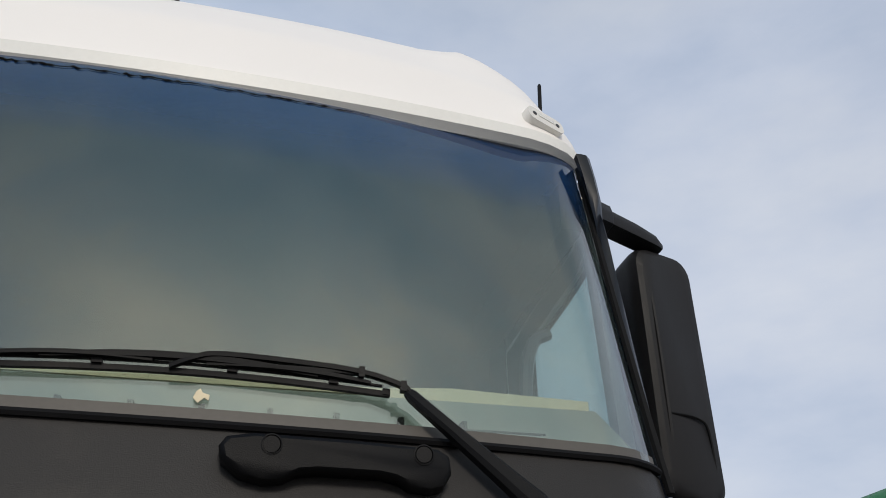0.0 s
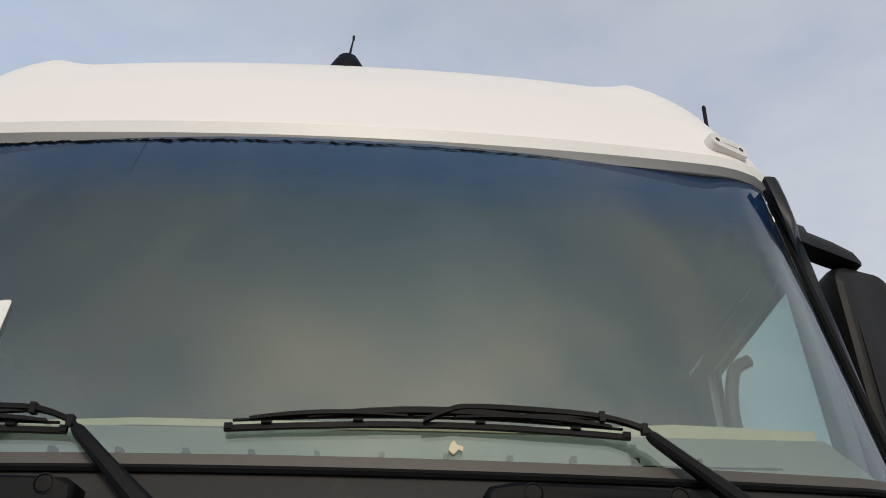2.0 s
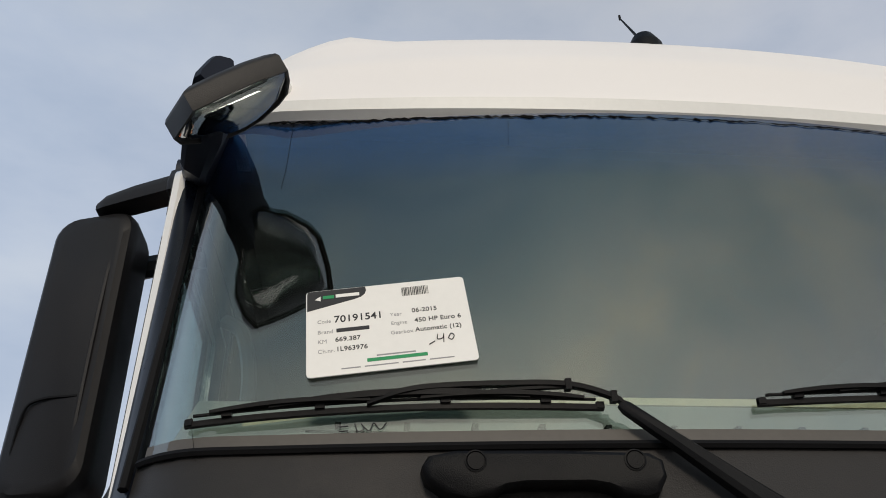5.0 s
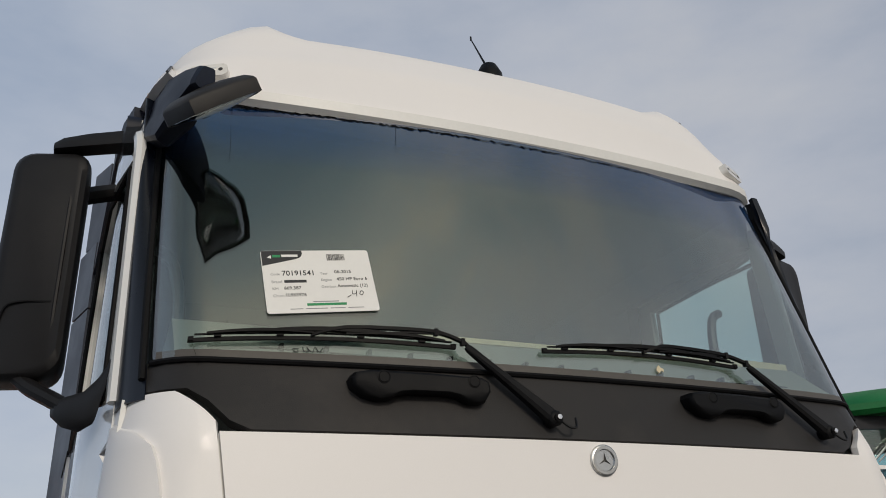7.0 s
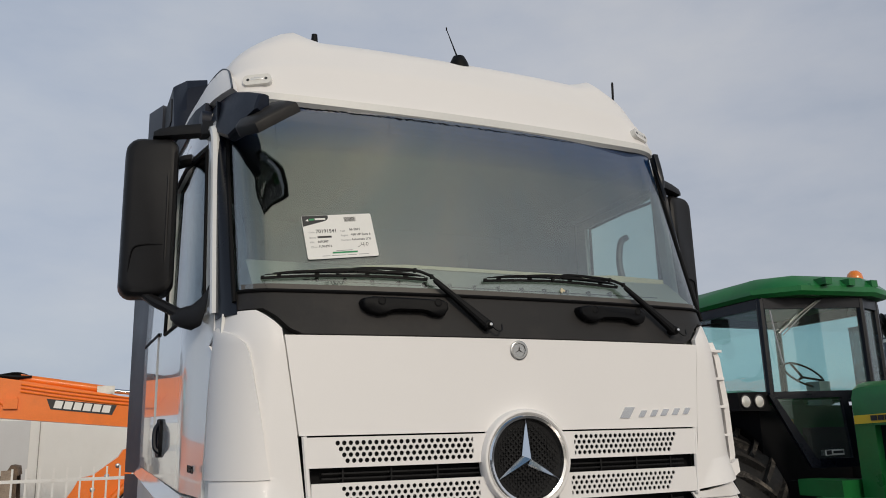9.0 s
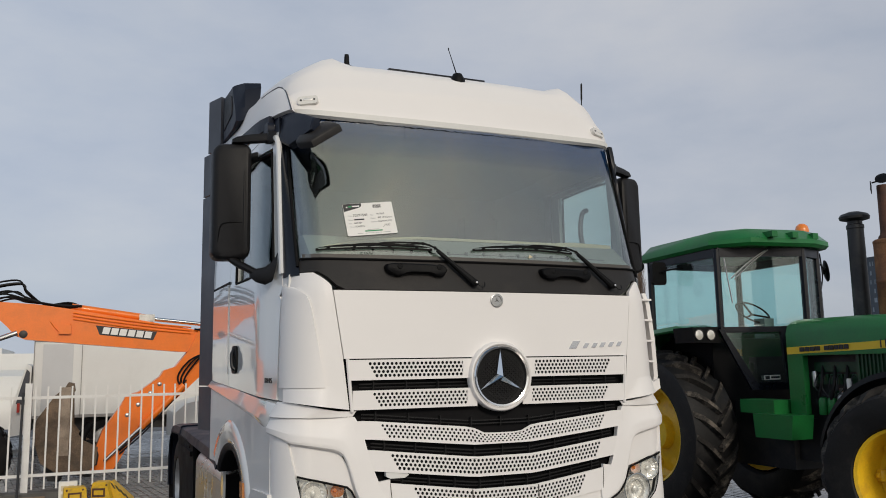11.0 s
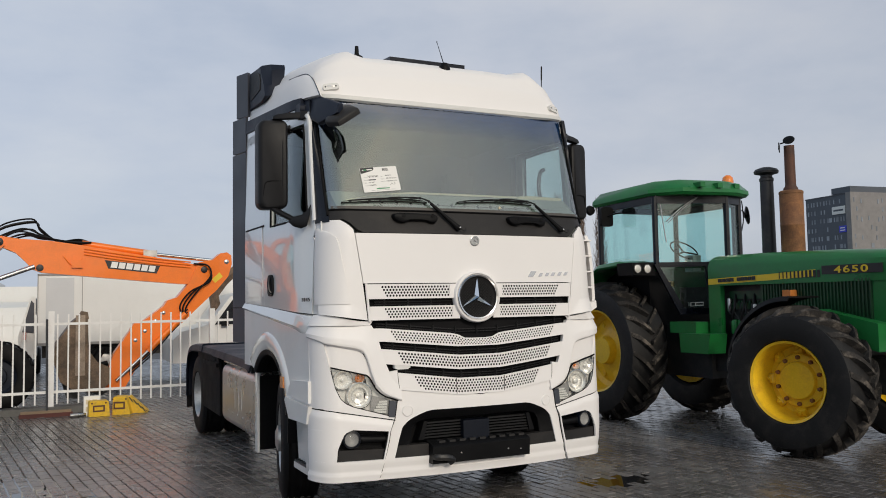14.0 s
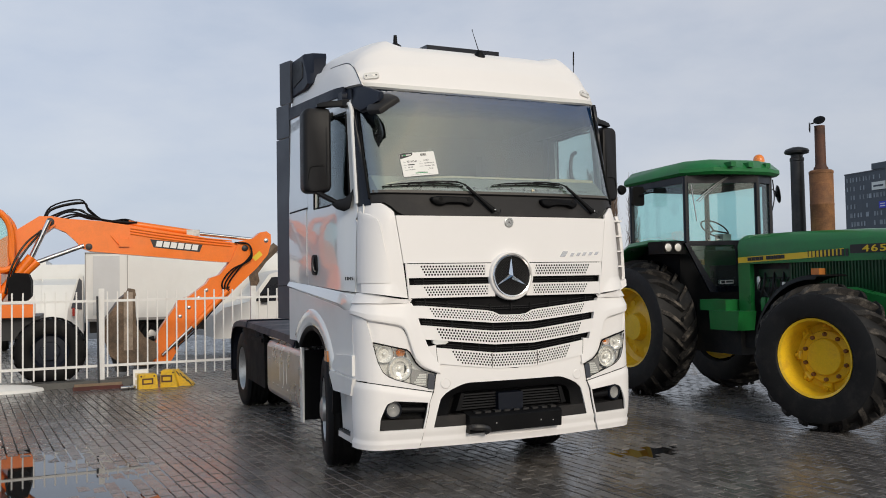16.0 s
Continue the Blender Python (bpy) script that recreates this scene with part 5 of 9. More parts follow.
for sg in (-1, 1):
    bm = BM()
    p = Vector(front(LO, s_of(LO, sg * 0.596, 0.856), 0.856))
    lathe(bm, [(0.042, -0.004), (0.042, 0.002), (0.039, 0.0035), (0.0375, 0.0), (0.036, 0.0035), (0, 0.004)], 28, pose(p.x, p.y - 0.001, 0.856, 90, 0, sg * 7))
    part("tow_plug", bm, "white", bumper)
# moulded black surround that slopes into the opening
half_out = [(0.0, 0.852), (0.40, 0.852), (0.495, 0.828), (0.585, 0.787), (0.637, 0.735), (0.662, 0.65), (0.694, 0.515), (0.42, 0.515), (0.40, 0.450), (0.0, 0.450)]
half_in = [(0.0, 0.792), (0.40, 0.792), (0.47, 0.785), (0.53, 0.765), (0.555, 0.730), (0.565, 0.68), (0.575, 0.60), (0.42, 0.60), (0.40, 0.58), (0.0, 0.58)]
whole = lambda h: h + [(-x, z) for x, z in h[-2:0:-1]]
bm = BM()
put = lambda pts, d: [Vector(front(LO, s_of(LO, x, z), z)) + Vector((0, d, 0)) for x, z in pts]
deep = [(x * 0.97, z - 0.01 if z > 0.7 else z + 0.005) for x, z in whole(half_in)]
loft(bm, [put(whole(half_out), 0.045), put(whole(half_out), 0.006), put(whole(half_out), 0.010), put([(x * 0.985, z - 0.008 if z > 0.7 else z) for x, z in whole(half_out)], 0.014), put(whole(half_in), 0.040), put(deep, 0.050), put(deep, 0.13)], caps=False)
intake = part("intake", bm, "black", bumper, "black moulded intake surround", sharp=30)
# near-black sheet, its colour standing for the shade deep in the intake
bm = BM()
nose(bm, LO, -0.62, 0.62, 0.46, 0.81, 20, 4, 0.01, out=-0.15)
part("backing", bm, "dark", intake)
for sg in (-1, 1):
    bm = BM()
    prism(bm, [(sg * 0.50, 0.632), (sg * 0.455, 0.765), (sg * 0.425, 0.765), (sg * 0.455, 0.632)], "y", -0.01, 0.09, 0.005)
    part("side_post", bm, "black", intake)
    for k in range(6):
        z = 0.642 + 0.0215 * k
        bm = BM()
        x0, x1 = (-0.47 + 0.006 * k, -0.14) if sg < 0 else (0.09, 0.47 - 0.006 * k)
        box(bm, x0, x1, 0.005, 0.07, z - 0.006, z + 0.006, 0.002, None, 1)
        part("louvre", bm, "mesh_black", intake)
    bm = BM()
    face(bm, LO, 0.41, lambda z: open_side(z) - 0.006, 0.518, 0.606, 6, 2, 0.06, -0.008, 0.56, sg < 0)
    part("foot_panel", bm, "panel", intake)
bm = BM()
box(bm, -0.145, 0.075, -0.045, 0.06, 0.612, 0.752, 0.012)
part("radar_cover", bm, "gloss_black", intake, "smooth black sensor cover")
bm = BM()
prism(bm, [(-0.108, 0.464), (-0.116, 0.585), (-0.098, 0.602), (0.03, 0.625), (0.06, 0.60), (0.06, 0.464)], "x", -0.432, 0.392, 0.010)
pl = part("plate_holder", bm, "black", bumper, "empty black number plate holder")
for k in range(9):
    bm = BM()
    x = -0.36 + 0.085 * k
    box(bm, x, x + 0.05, -0.07, 0.0, 0.606 + 0.0, 0.622, 0.004, None, 1)
    part("step_rib", bm, "panel", pl)
bm = BM()
tube(bm, [(-0.415, -0.105, 0.515), (-0.40, -0.150, 0.520), (-0.33, -0.160, 0.512), (-0.285, -0.140, 0.490), (-0.30, -0.115, 0.470)], 0.024, 8, 5)
part("tow_hook", bm, "frame", pl)
for x, z in ((-0.20, 0.53), (0.20, 0.525), (0.31, 0.515)):
    bm = BM()
    lathe(bm, [(0, 0), (0.006, 0), (0.006, 0.004), (0, 0.004)], 8, pose(x, -0.112, z, 90, 0, 0))
    part("screw", bm, "alu", pl)

# flanks
ARCH_Y, ARCH_Z, ARCH_R = 1.39, 0.70, 0.60
AXLE_F, AXLE_R, TYRE_R = 1.40, 5.50, 0.505
for sg in (-1, 1):
    # lower side panel with the wheel arch
    bm = BM()
    arc = [(ARCH_Y - ARCH_R * math.cos(t), ARCH_Z + ARCH_R * math.sin(t)) for t in np.linspace(radians(16), radians(138), 20)]
    outline = [(0.26, 1.0), (0.27, 1.40), (0.42, 1.55), (2.17, 1.655), (2.17, 1.10), *arc[::-1], (0.80, 0.78), (0.30, 0.78)]
    a, b = sorted((sg * 1.205, sg * 1.248))
    prism(bm, outline, "x", a, b, 0.006, 1)
    splay(bm, sg)
    sp = part("wheel_arch_panel", bm, "white_lower", truck, "glossy white wheel arch panel")
    # shoulder along the top of the panel
    bm = BM()
    rings = []
    for y, dx, zt, zm, zb in ((0.225, 0.055, 1.548, 1.445, 1.375), (0.30, 0.022, 1.556, 1.452, 1.385), (0.42, 0.004, 1.566, 1.465, 1.41), (0.60, 0.0, 1.578, 1.487, 1.45), (1.4, 0.0, 1.628, 1.56, 1.535), (2.17, 0.0, 1.668, 1.628, 1.606)):
        rings.append([(sg * (x - dx), y, z) for x, z in ((1.17, zb), (1.249, zb), (1.272, zm), (1.246, zt), (1.17, zt + 0.01))])
    loft(bm, rings)
    splay(bm, sg)
    part("shoulder", bm, "white_side", sp)
    bm = BM()
    rings = []
    for t in np.linspace(radians(14), radians(138), 24):
        c = Vector((0, ARCH_Y - ARCH_R * math.cos(t), ARCH_Z + ARCH_R * math.sin(t)))
        rd = Vector((0, -math.cos(t), math.sin(t)))
        rings.append([c + rd * r + Vector((sg * x, 0, 0)) for r, x in ((-0.035, 1.20), (-0.035, 1.25), (-0.01, 1.262), (0.09, 1.266), (0.115, 1.25), (0.10, 1.22))])
    loft(bm, rings)
    splay(bm, sg)
    part("arch_flare", bm, "white_side", sp)
    bm = BM()
    rings = []
    for t in np.linspace(radians(8), radians(139), 24):
        c = Vector((0, ARCH_Y - ARCH_R * math.cos(t), ARCH_Z + ARCH_R * math.sin(t)))
        rd = Vector((0, -math.cos(t), math.sin(t)))
        rings.append([c + rd * r + Vector((sg * x, 0, 0)) for r, x in ((-0.075, 1.16), (-0.078, 1.243), (-0.060, 1.257), (-0.032, 1.257), (-0.030, 1.16))])
    loft(bm, rings)
    splay(bm, sg)
    part("arch_trim", bm, "black", sp, "black rubber arch edge")
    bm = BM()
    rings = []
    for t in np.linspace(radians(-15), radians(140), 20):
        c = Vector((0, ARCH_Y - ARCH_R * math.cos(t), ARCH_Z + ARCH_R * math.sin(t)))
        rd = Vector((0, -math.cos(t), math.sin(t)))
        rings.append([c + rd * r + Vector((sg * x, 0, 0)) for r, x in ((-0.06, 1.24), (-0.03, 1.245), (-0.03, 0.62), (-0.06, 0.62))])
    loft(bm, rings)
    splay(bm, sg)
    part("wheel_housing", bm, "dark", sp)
    # pads ahead of the wheel
    bm = BM()
    prism(bm, [(0.235, 0.925), (0.235, 1.085), (0.66, 1.065), (0.735, 1.00), (0.775, 0.945)], "x", *sorted((sg * 1.225, sg * 1.266)), 0.012)
    splay(bm, sg)
    part("side_pad", bm, "white_lower", sp)
    bm = BM()
    prism(bm, [(0.27, 0.772), (0.215, 0.905), (0.80, 0.925), (0.83, 0.90), (0.72, 0.765)], "x", *sorted((sg * 1.20, sg * 1.272)), 0.014)
    splay(bm, sg)
    part("step_flap", bm, "white_lower", sp)
    # entry step ahead of the wheel
    bm = BM()
    box(bm, *sorted((sg * 0.95, sg * 1.235)), 0.26, 0.74, 0.385, 0.43, 0.012)
    prism(bm, [(0.28, 0.42), (0.28, 0.98), (0.86, 0.98), (0.80, 0.70), (0.74, 0.42)], "x", *sorted((sg * 1.165, sg * 1.195)), 0.008)
    prism(bm, [(0.30, 0.40), (0.40, 0.40), (0.34, 0.80), (0.28, 0.80)], "x", *sorted((sg * 1.0, sg * 1.238)), 0.006)
    st = part("entry_step", bm, "white_side", truck)
    bm = BM()
    box(bm, *sorted((sg * 1.02, sg * 1.23)), 0.42, 0.74, 0.43, 0.445, 0.003)
    for k in range(5):
        box(bm, *sorted((sg * 1.03, sg * 1.22)), 0.45 + 0.06 * k, 0.465 + 0.06 * k, 0.445, 0.452)
    part("tread_plate", bm, "frame", st)
    bm = BM()
    box(bm, *sorted((sg * 1.24, sg * 1.275)), 0.86, 0.94, 0.985, 1.075, 0.012)
    splay(bm, sg)
    part("side_marker", bm, "amber", sp, "orange side marker lamp")
    # door
    bm = BM()
    wb = lambda y: 2.315 + 0.0 * y
    flank(bm, sg, 0.332, 1.504, lambda y: 1.556 + 0.053 * y, 2.30, 14, 6, 0.03)
    flank(bm, sg, lambda z: lerp(YO, z) + 0.005, lambda z: lerp(YO, z) + 0.090, 2.27, 3.13, 4, 8, 0.03, out=0.0 if sg < 0 else -0.022)
    flank(bm, sg, 1.30, 1.50, 2.30, 3.12, 3, 6, 0.03)
    flank(bm, sg, 0.52, 1.31, 3.05, 3.13, 8, 2, 0.03)
    door = part("door", bm, "white_side", truck, "glossy white cab door")
    bm = BM()
    flank(bm, sg, 0.22, 0.36, lambda y: 1.556 + 0.053 * y, 2.26, 3, 5, 0.012, out=-0.012)
    part("joint_backing", bm, "boxwhite", door)
    bm = BM()
    flank(bm, sg, lambda z: lerp(YO, z) + 0.08, 1.31, 2.28, 3.07, 6, 6, 0.006, out=-0.018)
    g = part("window", bm, "side_glass", door, "tinted side window")
    g.visible_shadow = False
    bm = BM()
    ring = [(lerp(YO, z) + 0.102, z) for z in (2.30, 2.5, 2.7, 2.9, 3.02)] + [(0.9, 3.05), (1.28, 3.045), (1.295, 2.7), (1.29, 2.31), (0.9, 2.305), (0.445, 2.30)]
    tube(bm, [(sg * (side_x(y, z) + 0.001), y, z) for y, z in ring], 0.009, 6, 1)
    part("window_seal", bm, "dark", door)
    if sg < 0:
        bm = BM()
        tube(bm, [(-(lerp(XO, z) - 0.001), lerp(YO, z) - 0.004, z) for z in np.linspace(2.275, 3.03, 10)] + [(-1.186, 0.432, 3.075), (-1.190, 0.475, 3.102), (-1.197, 0.60, 3.115)], 0.021, 8, 2)
        part("frame_edge", bm, "white_side", door)
    bm = BM()
    prism(bm, [(y, z) for y, z in rounded(1.20, 1.36, 1.72, 1.90, 0.05)], "x", *sorted((sg * 1.235, sg * 1.258)), 0.006)
    splay(bm, sg)
    dh = part("door_handle", bm, "black", door, "black door handle")
    bm = BM()
    tube(bm, [(sg * 1.255, 1.24, 1.745), (sg * 1.272, 1.25, 1.77), (sg * 1.272, 1.27, 1.84), (sg * 1.255, 1.28, 1.875)], 0.013, 8, 5)
    splay(bm, sg)
    part("grip", bm, "gloss_black", dh)
    # panel behind the door with its locker flap
    bm = BM()
    flank(bm, sg, 1.508, 2.16, lambda y: 1.556 + 0.053 * y, 3.22, 6, 8, 0.03)
    rear = part("side_panel", bm, "white_side", truck)
    bm = BM()
    flank(bm, sg, 1.54, 2.12, 1.72, 2.33, 4, 4, 0.012, out=0.006)
    fl = part("locker_flap", bm, "white_side", rear)
    bm = BM()
    box(bm, *sorted((sg * 1.245, sg * 1.253)), 1.50, 2.11, 2.330, 2.345, 0.002)
    splay(bm, sg)
    part("flap_seam", bm, "dark", fl)
    # white rail over the door, dark band on top of it
    band = lambda y: 3.195 + 0.083 * (y - 0.6)
    bm = BM()
    flank(bm, sg, 0.53, 2.16, 3.135, lambda y: band(y) + 0.01, 12, 3, 0.03)
    part("cant_rail", bm, "white_side", truck)
    bm = BM()
    flank(bm, sg, 0.56, 2.18, lambda y: band(y) - 0.012 - 0.025 * (y - 0.6), lambda y: band(y) + 0.068, 12, 3, 0.03, out=0.010 if sg < 0 else -0.01)
    part("roof_band", bm, "guard", truck, "dark trim band under the roof")
    # roof flank above the band, ending at a seam near the front
    bm = BM()

    def fl_pt(u, v):
        y0 = 0.295 + 0.285 * v + 0.05 * v**6 + (0.0 if sg < 0 else 0.45)
        y = y0 * (1 - u) + 2.18 * u
        t = min((y - y0) / 0.40, 1)
        t = t * (2 - t)
        zb, zt = band(y) + 0.062, 3.490 + 0.11 * (y - 0.60) - 0.03 * max(1 - (y - y0) / 0.12, 0) ** 2
        return (sg * ((1.142 - 0.026 * v) * (1 - t) + (1.208 + 0.036 * max(y - 0.6, 0) - 0.035 * v - 0.03 * v**3 - (0.0 if sg < 0 else 0.03)) * t), y, zb + (zt - zb) * v)

    skin(bm, fl_pt, 20, 8, 0.03, flip=sg)
    fk = part("roof_flank", bm, "white", truck, sharp=60)
    bm = BM()
    tube(bm, [Vector(fl_pt(0.0, v)) + Vector((0, -0.002, 0)) for v in np.linspace(0, 1, 8)] + [Vector(fl_pt(u, 1.0)) for u in (0.02, 0.06, 0.15, 0.3)], 0.0045, 6, 2)
    part("seam", bm, "defl", fk)
    # side fairing behind the cab
    for z0, z1, o, e in ((1.30, 1.62, 0.0, 0.0), (1.63, 3.10, 0.0, 0.0), (3.11, 3.44, 0.0, 0.02), (3.45, 3.875, -0.02, 0.18)):
        bm = BM()
        rows = []
        for yy, xx in ((2.15, 1.302), (2.42 - e * 0.5, 1.370), (2.42 - e * 0.5, 1.342), (2.17, 1.272)):
            rows.append((sg * (xx + o), yy))
        prism(bm, rows, "z", z0, z1, 0.008)
        part("side_fairing", bm, "defl", truck, "dark grey side fairing")
    bm = BM()
    fin_out = [(2.16, 3.50), (1.66, 3.475), (1.52, 3.50), (1.56, 3.60), (1.66, 3.74), (1.71, 3.825), (1.90, 3.84), (2.16, 3.865)]
    fin_in = [(2.16, 3.50), (1.62, 3.50), (1.50, 3.53), (1.51, 3.62), (1.46, 3.75), (1.48, 3.785), (1.80, 3.81), (2.16, 3.84)]
    loft(bm, [[(sg * 1.262, 1.86 + (y - 1.86) * 0.94, 3.66 + (z - 3.66) * 0.94) for y, z in fin_out], [(sg * 1.248, y, z) for y, z in fin_out], [(sg * 1.20, 0.4 * y + 0.6 * q, 0.5 * z + 0.5 * w) for (y, z), (q, w) in zip(fin_out, fin_in)], [(sg * 1.10, y, z) for y, z in fin_in]])
    fn = part("corner_fin", bm, "guard", truck, "black corner fin", sharp=30)
    bm = BM()
    prism(bm, [(2.09, 3.58), (2.09, 3.80), (1.86, 3.80), (1.73, 3.75), (1.70, 3.68), (1.71, 3.60)], "x", *sorted((sg * 1.252, sg * 1.268)), 0.008)
    part("inlet", bm, "mesh_black", fn)

# model figure on the door side
for i, digit in enumerate("1845"):
    lettering("figure", digit, 0.040, pose(-1.236, 0.500, 1.668, 90, 0, -92.5) @ Matrix.Diagonal((2.7, 1.0, 1.0, 1.0)) @ Matrix.Translation((0.0262 * i, 0, 0)), truck, "frame", 0.003)
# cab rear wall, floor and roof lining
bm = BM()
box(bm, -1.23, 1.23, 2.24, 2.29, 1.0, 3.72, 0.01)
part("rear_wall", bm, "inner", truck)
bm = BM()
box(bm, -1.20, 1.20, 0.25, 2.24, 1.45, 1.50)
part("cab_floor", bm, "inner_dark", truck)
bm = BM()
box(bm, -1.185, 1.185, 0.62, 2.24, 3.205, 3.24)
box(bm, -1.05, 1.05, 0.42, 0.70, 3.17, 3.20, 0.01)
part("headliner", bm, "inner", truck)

# cab inside
bm = BM()
prism(bm, [(0.17, 2.05), (0.155, 2.36), (0.335, 2.506), (0.40, 2.505), (0.60, 2.47), (0.66, 2.34), (0.64, 2.0), (0.45, 1.6), (0.2, 1.6)], "x", -1.06, 1.06, 0.012)
dash = part("dashboard", bm, "dash", truck, "grey-green dashboard top")
bm = BM()
rows = []
for x, y, z in ((-0.96, 0.24, 2.425), (-0.80, 0.29, 2.462), (-0.60, 0.325, 2.497), (-0.35, 0.35, 2.520), (0.62, 0.355, 2.522)):
    rows.append([(x, y - 0.006, z - 0.008), (x, y + 0.006, z - 0.008), (x, y + 0.006, z + 0.007), (x, y - 0.006, z + 0.007)])
loft(bm, rows)
prism(bm, [(0.62, 2.492), (0.62, 2.530), (0.75, 2.538), (1.05, 2.53), (1.05, 2.42), (0.85, 2.455)], "y", 0.345, 0.365, 0.003)
part("dash_edge", bm, "cream", dash, "cream edge strip of the dashboard")
bm = BM()
for i in range(14):
    x = -0.80 + 0.118 * i
    box(bm, x, x + 0.010, 0.20, 0.225, 2.400, 2.422, 0.002)
box(bm, -0.85, 0.9, 0.212, 0.220, 2.400, 2.411, 0)
part("vent", bm, "inner", dash)
# frit band on the foot of the glass
bm = BM()
nose(bm, UP, -1.10, 1.10, 2.338, 2.370, 40, 1, 0.003, out=0.003)
part("frit_band", bm, "frit", ws, "dusty brown-grey foot of the windscreen")
bm = BM()
hub = Vector((0.60, 0.78, 2.40))
m = Matrix.Translation(hub) @ pose(0, 0, 0, 38, 0, 0)
rings = []
for a in np.linspace(0, math.tau, 33)[:-1]:
    c = Vector((0.225 * math.cos(a), 0.225 * math.sin(a), 0))
    rd = c.normalized()
    rings.append([m @ (c + 0.016 * (math.cos(b) * rd + math.sin(b) * Vector((0, 0, 1)))) for b in (math.tau * j / 8 for j in range(8))])
loft(bm, [*rings, rings[0]], caps=False)
box(bm, -0.21, 0.21, -0.03, 0.03, -0.02, 0.005, 0.006, m)
box(bm, -0.07, 0.07, -0.09, 0.05, -0.03, 0.02, 0.015, m)
part("steering_wheel", bm, "inner_dark", truck, "dark steering wheel")
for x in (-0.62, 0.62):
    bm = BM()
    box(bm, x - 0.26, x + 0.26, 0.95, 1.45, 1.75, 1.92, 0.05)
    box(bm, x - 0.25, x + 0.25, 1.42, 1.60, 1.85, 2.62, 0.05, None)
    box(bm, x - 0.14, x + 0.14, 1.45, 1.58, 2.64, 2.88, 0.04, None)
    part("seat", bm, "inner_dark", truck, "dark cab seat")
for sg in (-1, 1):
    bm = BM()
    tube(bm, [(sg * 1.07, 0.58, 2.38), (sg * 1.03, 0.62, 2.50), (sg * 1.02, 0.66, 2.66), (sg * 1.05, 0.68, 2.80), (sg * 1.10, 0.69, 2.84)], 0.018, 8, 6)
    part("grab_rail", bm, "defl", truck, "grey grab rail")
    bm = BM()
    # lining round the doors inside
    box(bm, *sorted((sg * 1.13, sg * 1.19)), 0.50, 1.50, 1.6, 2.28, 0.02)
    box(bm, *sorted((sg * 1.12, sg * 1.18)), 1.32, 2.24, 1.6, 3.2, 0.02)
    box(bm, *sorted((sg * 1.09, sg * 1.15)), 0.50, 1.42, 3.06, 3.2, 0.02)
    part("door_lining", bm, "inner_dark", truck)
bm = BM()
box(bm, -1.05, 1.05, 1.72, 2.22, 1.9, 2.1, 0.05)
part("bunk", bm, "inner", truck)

# main mirrors
def main_mirror(sg):
    sl = lambda x: 0.30 * (x - 1.31)
    bm = BM()
    prof = rounded(1.312, 1.528, 2.385, 3.085, 0.055, 5)
    rings = []
    for y, sc in ((0.555, 0.72), (0.562, 0.88), (0.58, 0.97), (0.605, 1.0), (0.68, 1.0), (0.715, 0.97)):
        cx, cz = 1.40, 2.735
        rings.append([(sg * (cx + (x - cx) * sc), y + sl(x), cz + (z - cz) * (1 - (1 - sc) * 0.35)) for x, z in prof])
    loft(bm, rings)
    mm = part("mirror", bm, "mirror_shell", truck, "large black mirror housing")
    for k in range(3):
        bm = BM()
        xx = 1.325 + 0.015 * k
        tube(bm, [(sg * xx, 0.600, 2.42), (sg * xx, 0.580 - 0.007 * k, 2.55), (sg * xx, 0.580 - 0.007 * k, 2.9), (sg * xx, 0.600, 3.055)], 0.006, 6, 4)
        part("rib", bm, "mirror_shell", mm)
    bm = BM()
    for z0, z1 in ((2.60, 3.06), (2.41, 2.58)):
        loft(bm, [[(sg * x, o + sl(x), z) for x, z in rounded(1.33, 1.505, z0, z1, 0.03)] for o in (0.714, 0.720)])
    part("glass", bm, "chrome", mm, "mirror glass")
    bm = BM()
    tube(bm, [(sg * 1.365, 0.569, 2.60), (sg * 1.45, 0.597, 2.60), (sg * 1.487, 0.614, 2.57), (sg * 1.497, 0.630, 2.43)], 0.0035, 5, 4)
    part("seam", bm, "dark", mm)
    bm = BM()
    rings = []
    for x, y, w, h, zc in ((1.180, 0.50, 0.040, 0.030, 3.113), (1.232, 0.525, 0.040, 0.030, 3.113), (1.238, 0.53, 0.034, 0.023, 3.112), (1.33, 0.57, 0.034, 0.022, 3.107), (1.40, 0.60, 0.032, 0.018, 3.100), (1.425, 0.61, 0.020, 0.010, 3.097)):
        rings.append([(sg * x, y + w * p, zc + h * q) for p, q in ((-1, -1), (1, -1), (1.1, 0), (0.8, 1), (-0.8, 1), (-1.1, 0))])
    loft(bm, rings)
    part("upper_arm", bm, "mirror_shell", mm)
    bm = BM()
    tube(bm, [(sg * 1.27, 0.50, 2.285), (sg * 1.33, 0.55, 2.325), (sg * 1.38, 0.60, 2.36), (sg * 1.42, 0.65, 2.40)], 0.032, 10, 5, flat=0.7)
    part("lower_arm", bm, "mirror_shell", mm)
    bm = BM()
    rings = []
    for x, y, z, w, h in ((1.195, 0.375, 2.395, 0.004, 0.006), (1.203, 0.385, 2.345, 0.012, 0.035), (1.22, 0.41, 2.295, 0.028, 0.058), (1.25, 0.45, 2.275, 0.040, 0.052), (1.29, 0.49, 2.280, 0.036, 0.040), (1.32, 0.515, 2.29, 0.018, 0.020)):
        rings.append([(sg * (x + 0.3 * w * math.cos(a)), y + w * math.cos(a), z + h * math.sin(a)) for a in (math.tau * j / 12 for j in range(12))])
    loft(bm, rings)
    part("arm_foot", bm, "mirror_shell", mm)


main_mirror(-1)
main_mirror(1)

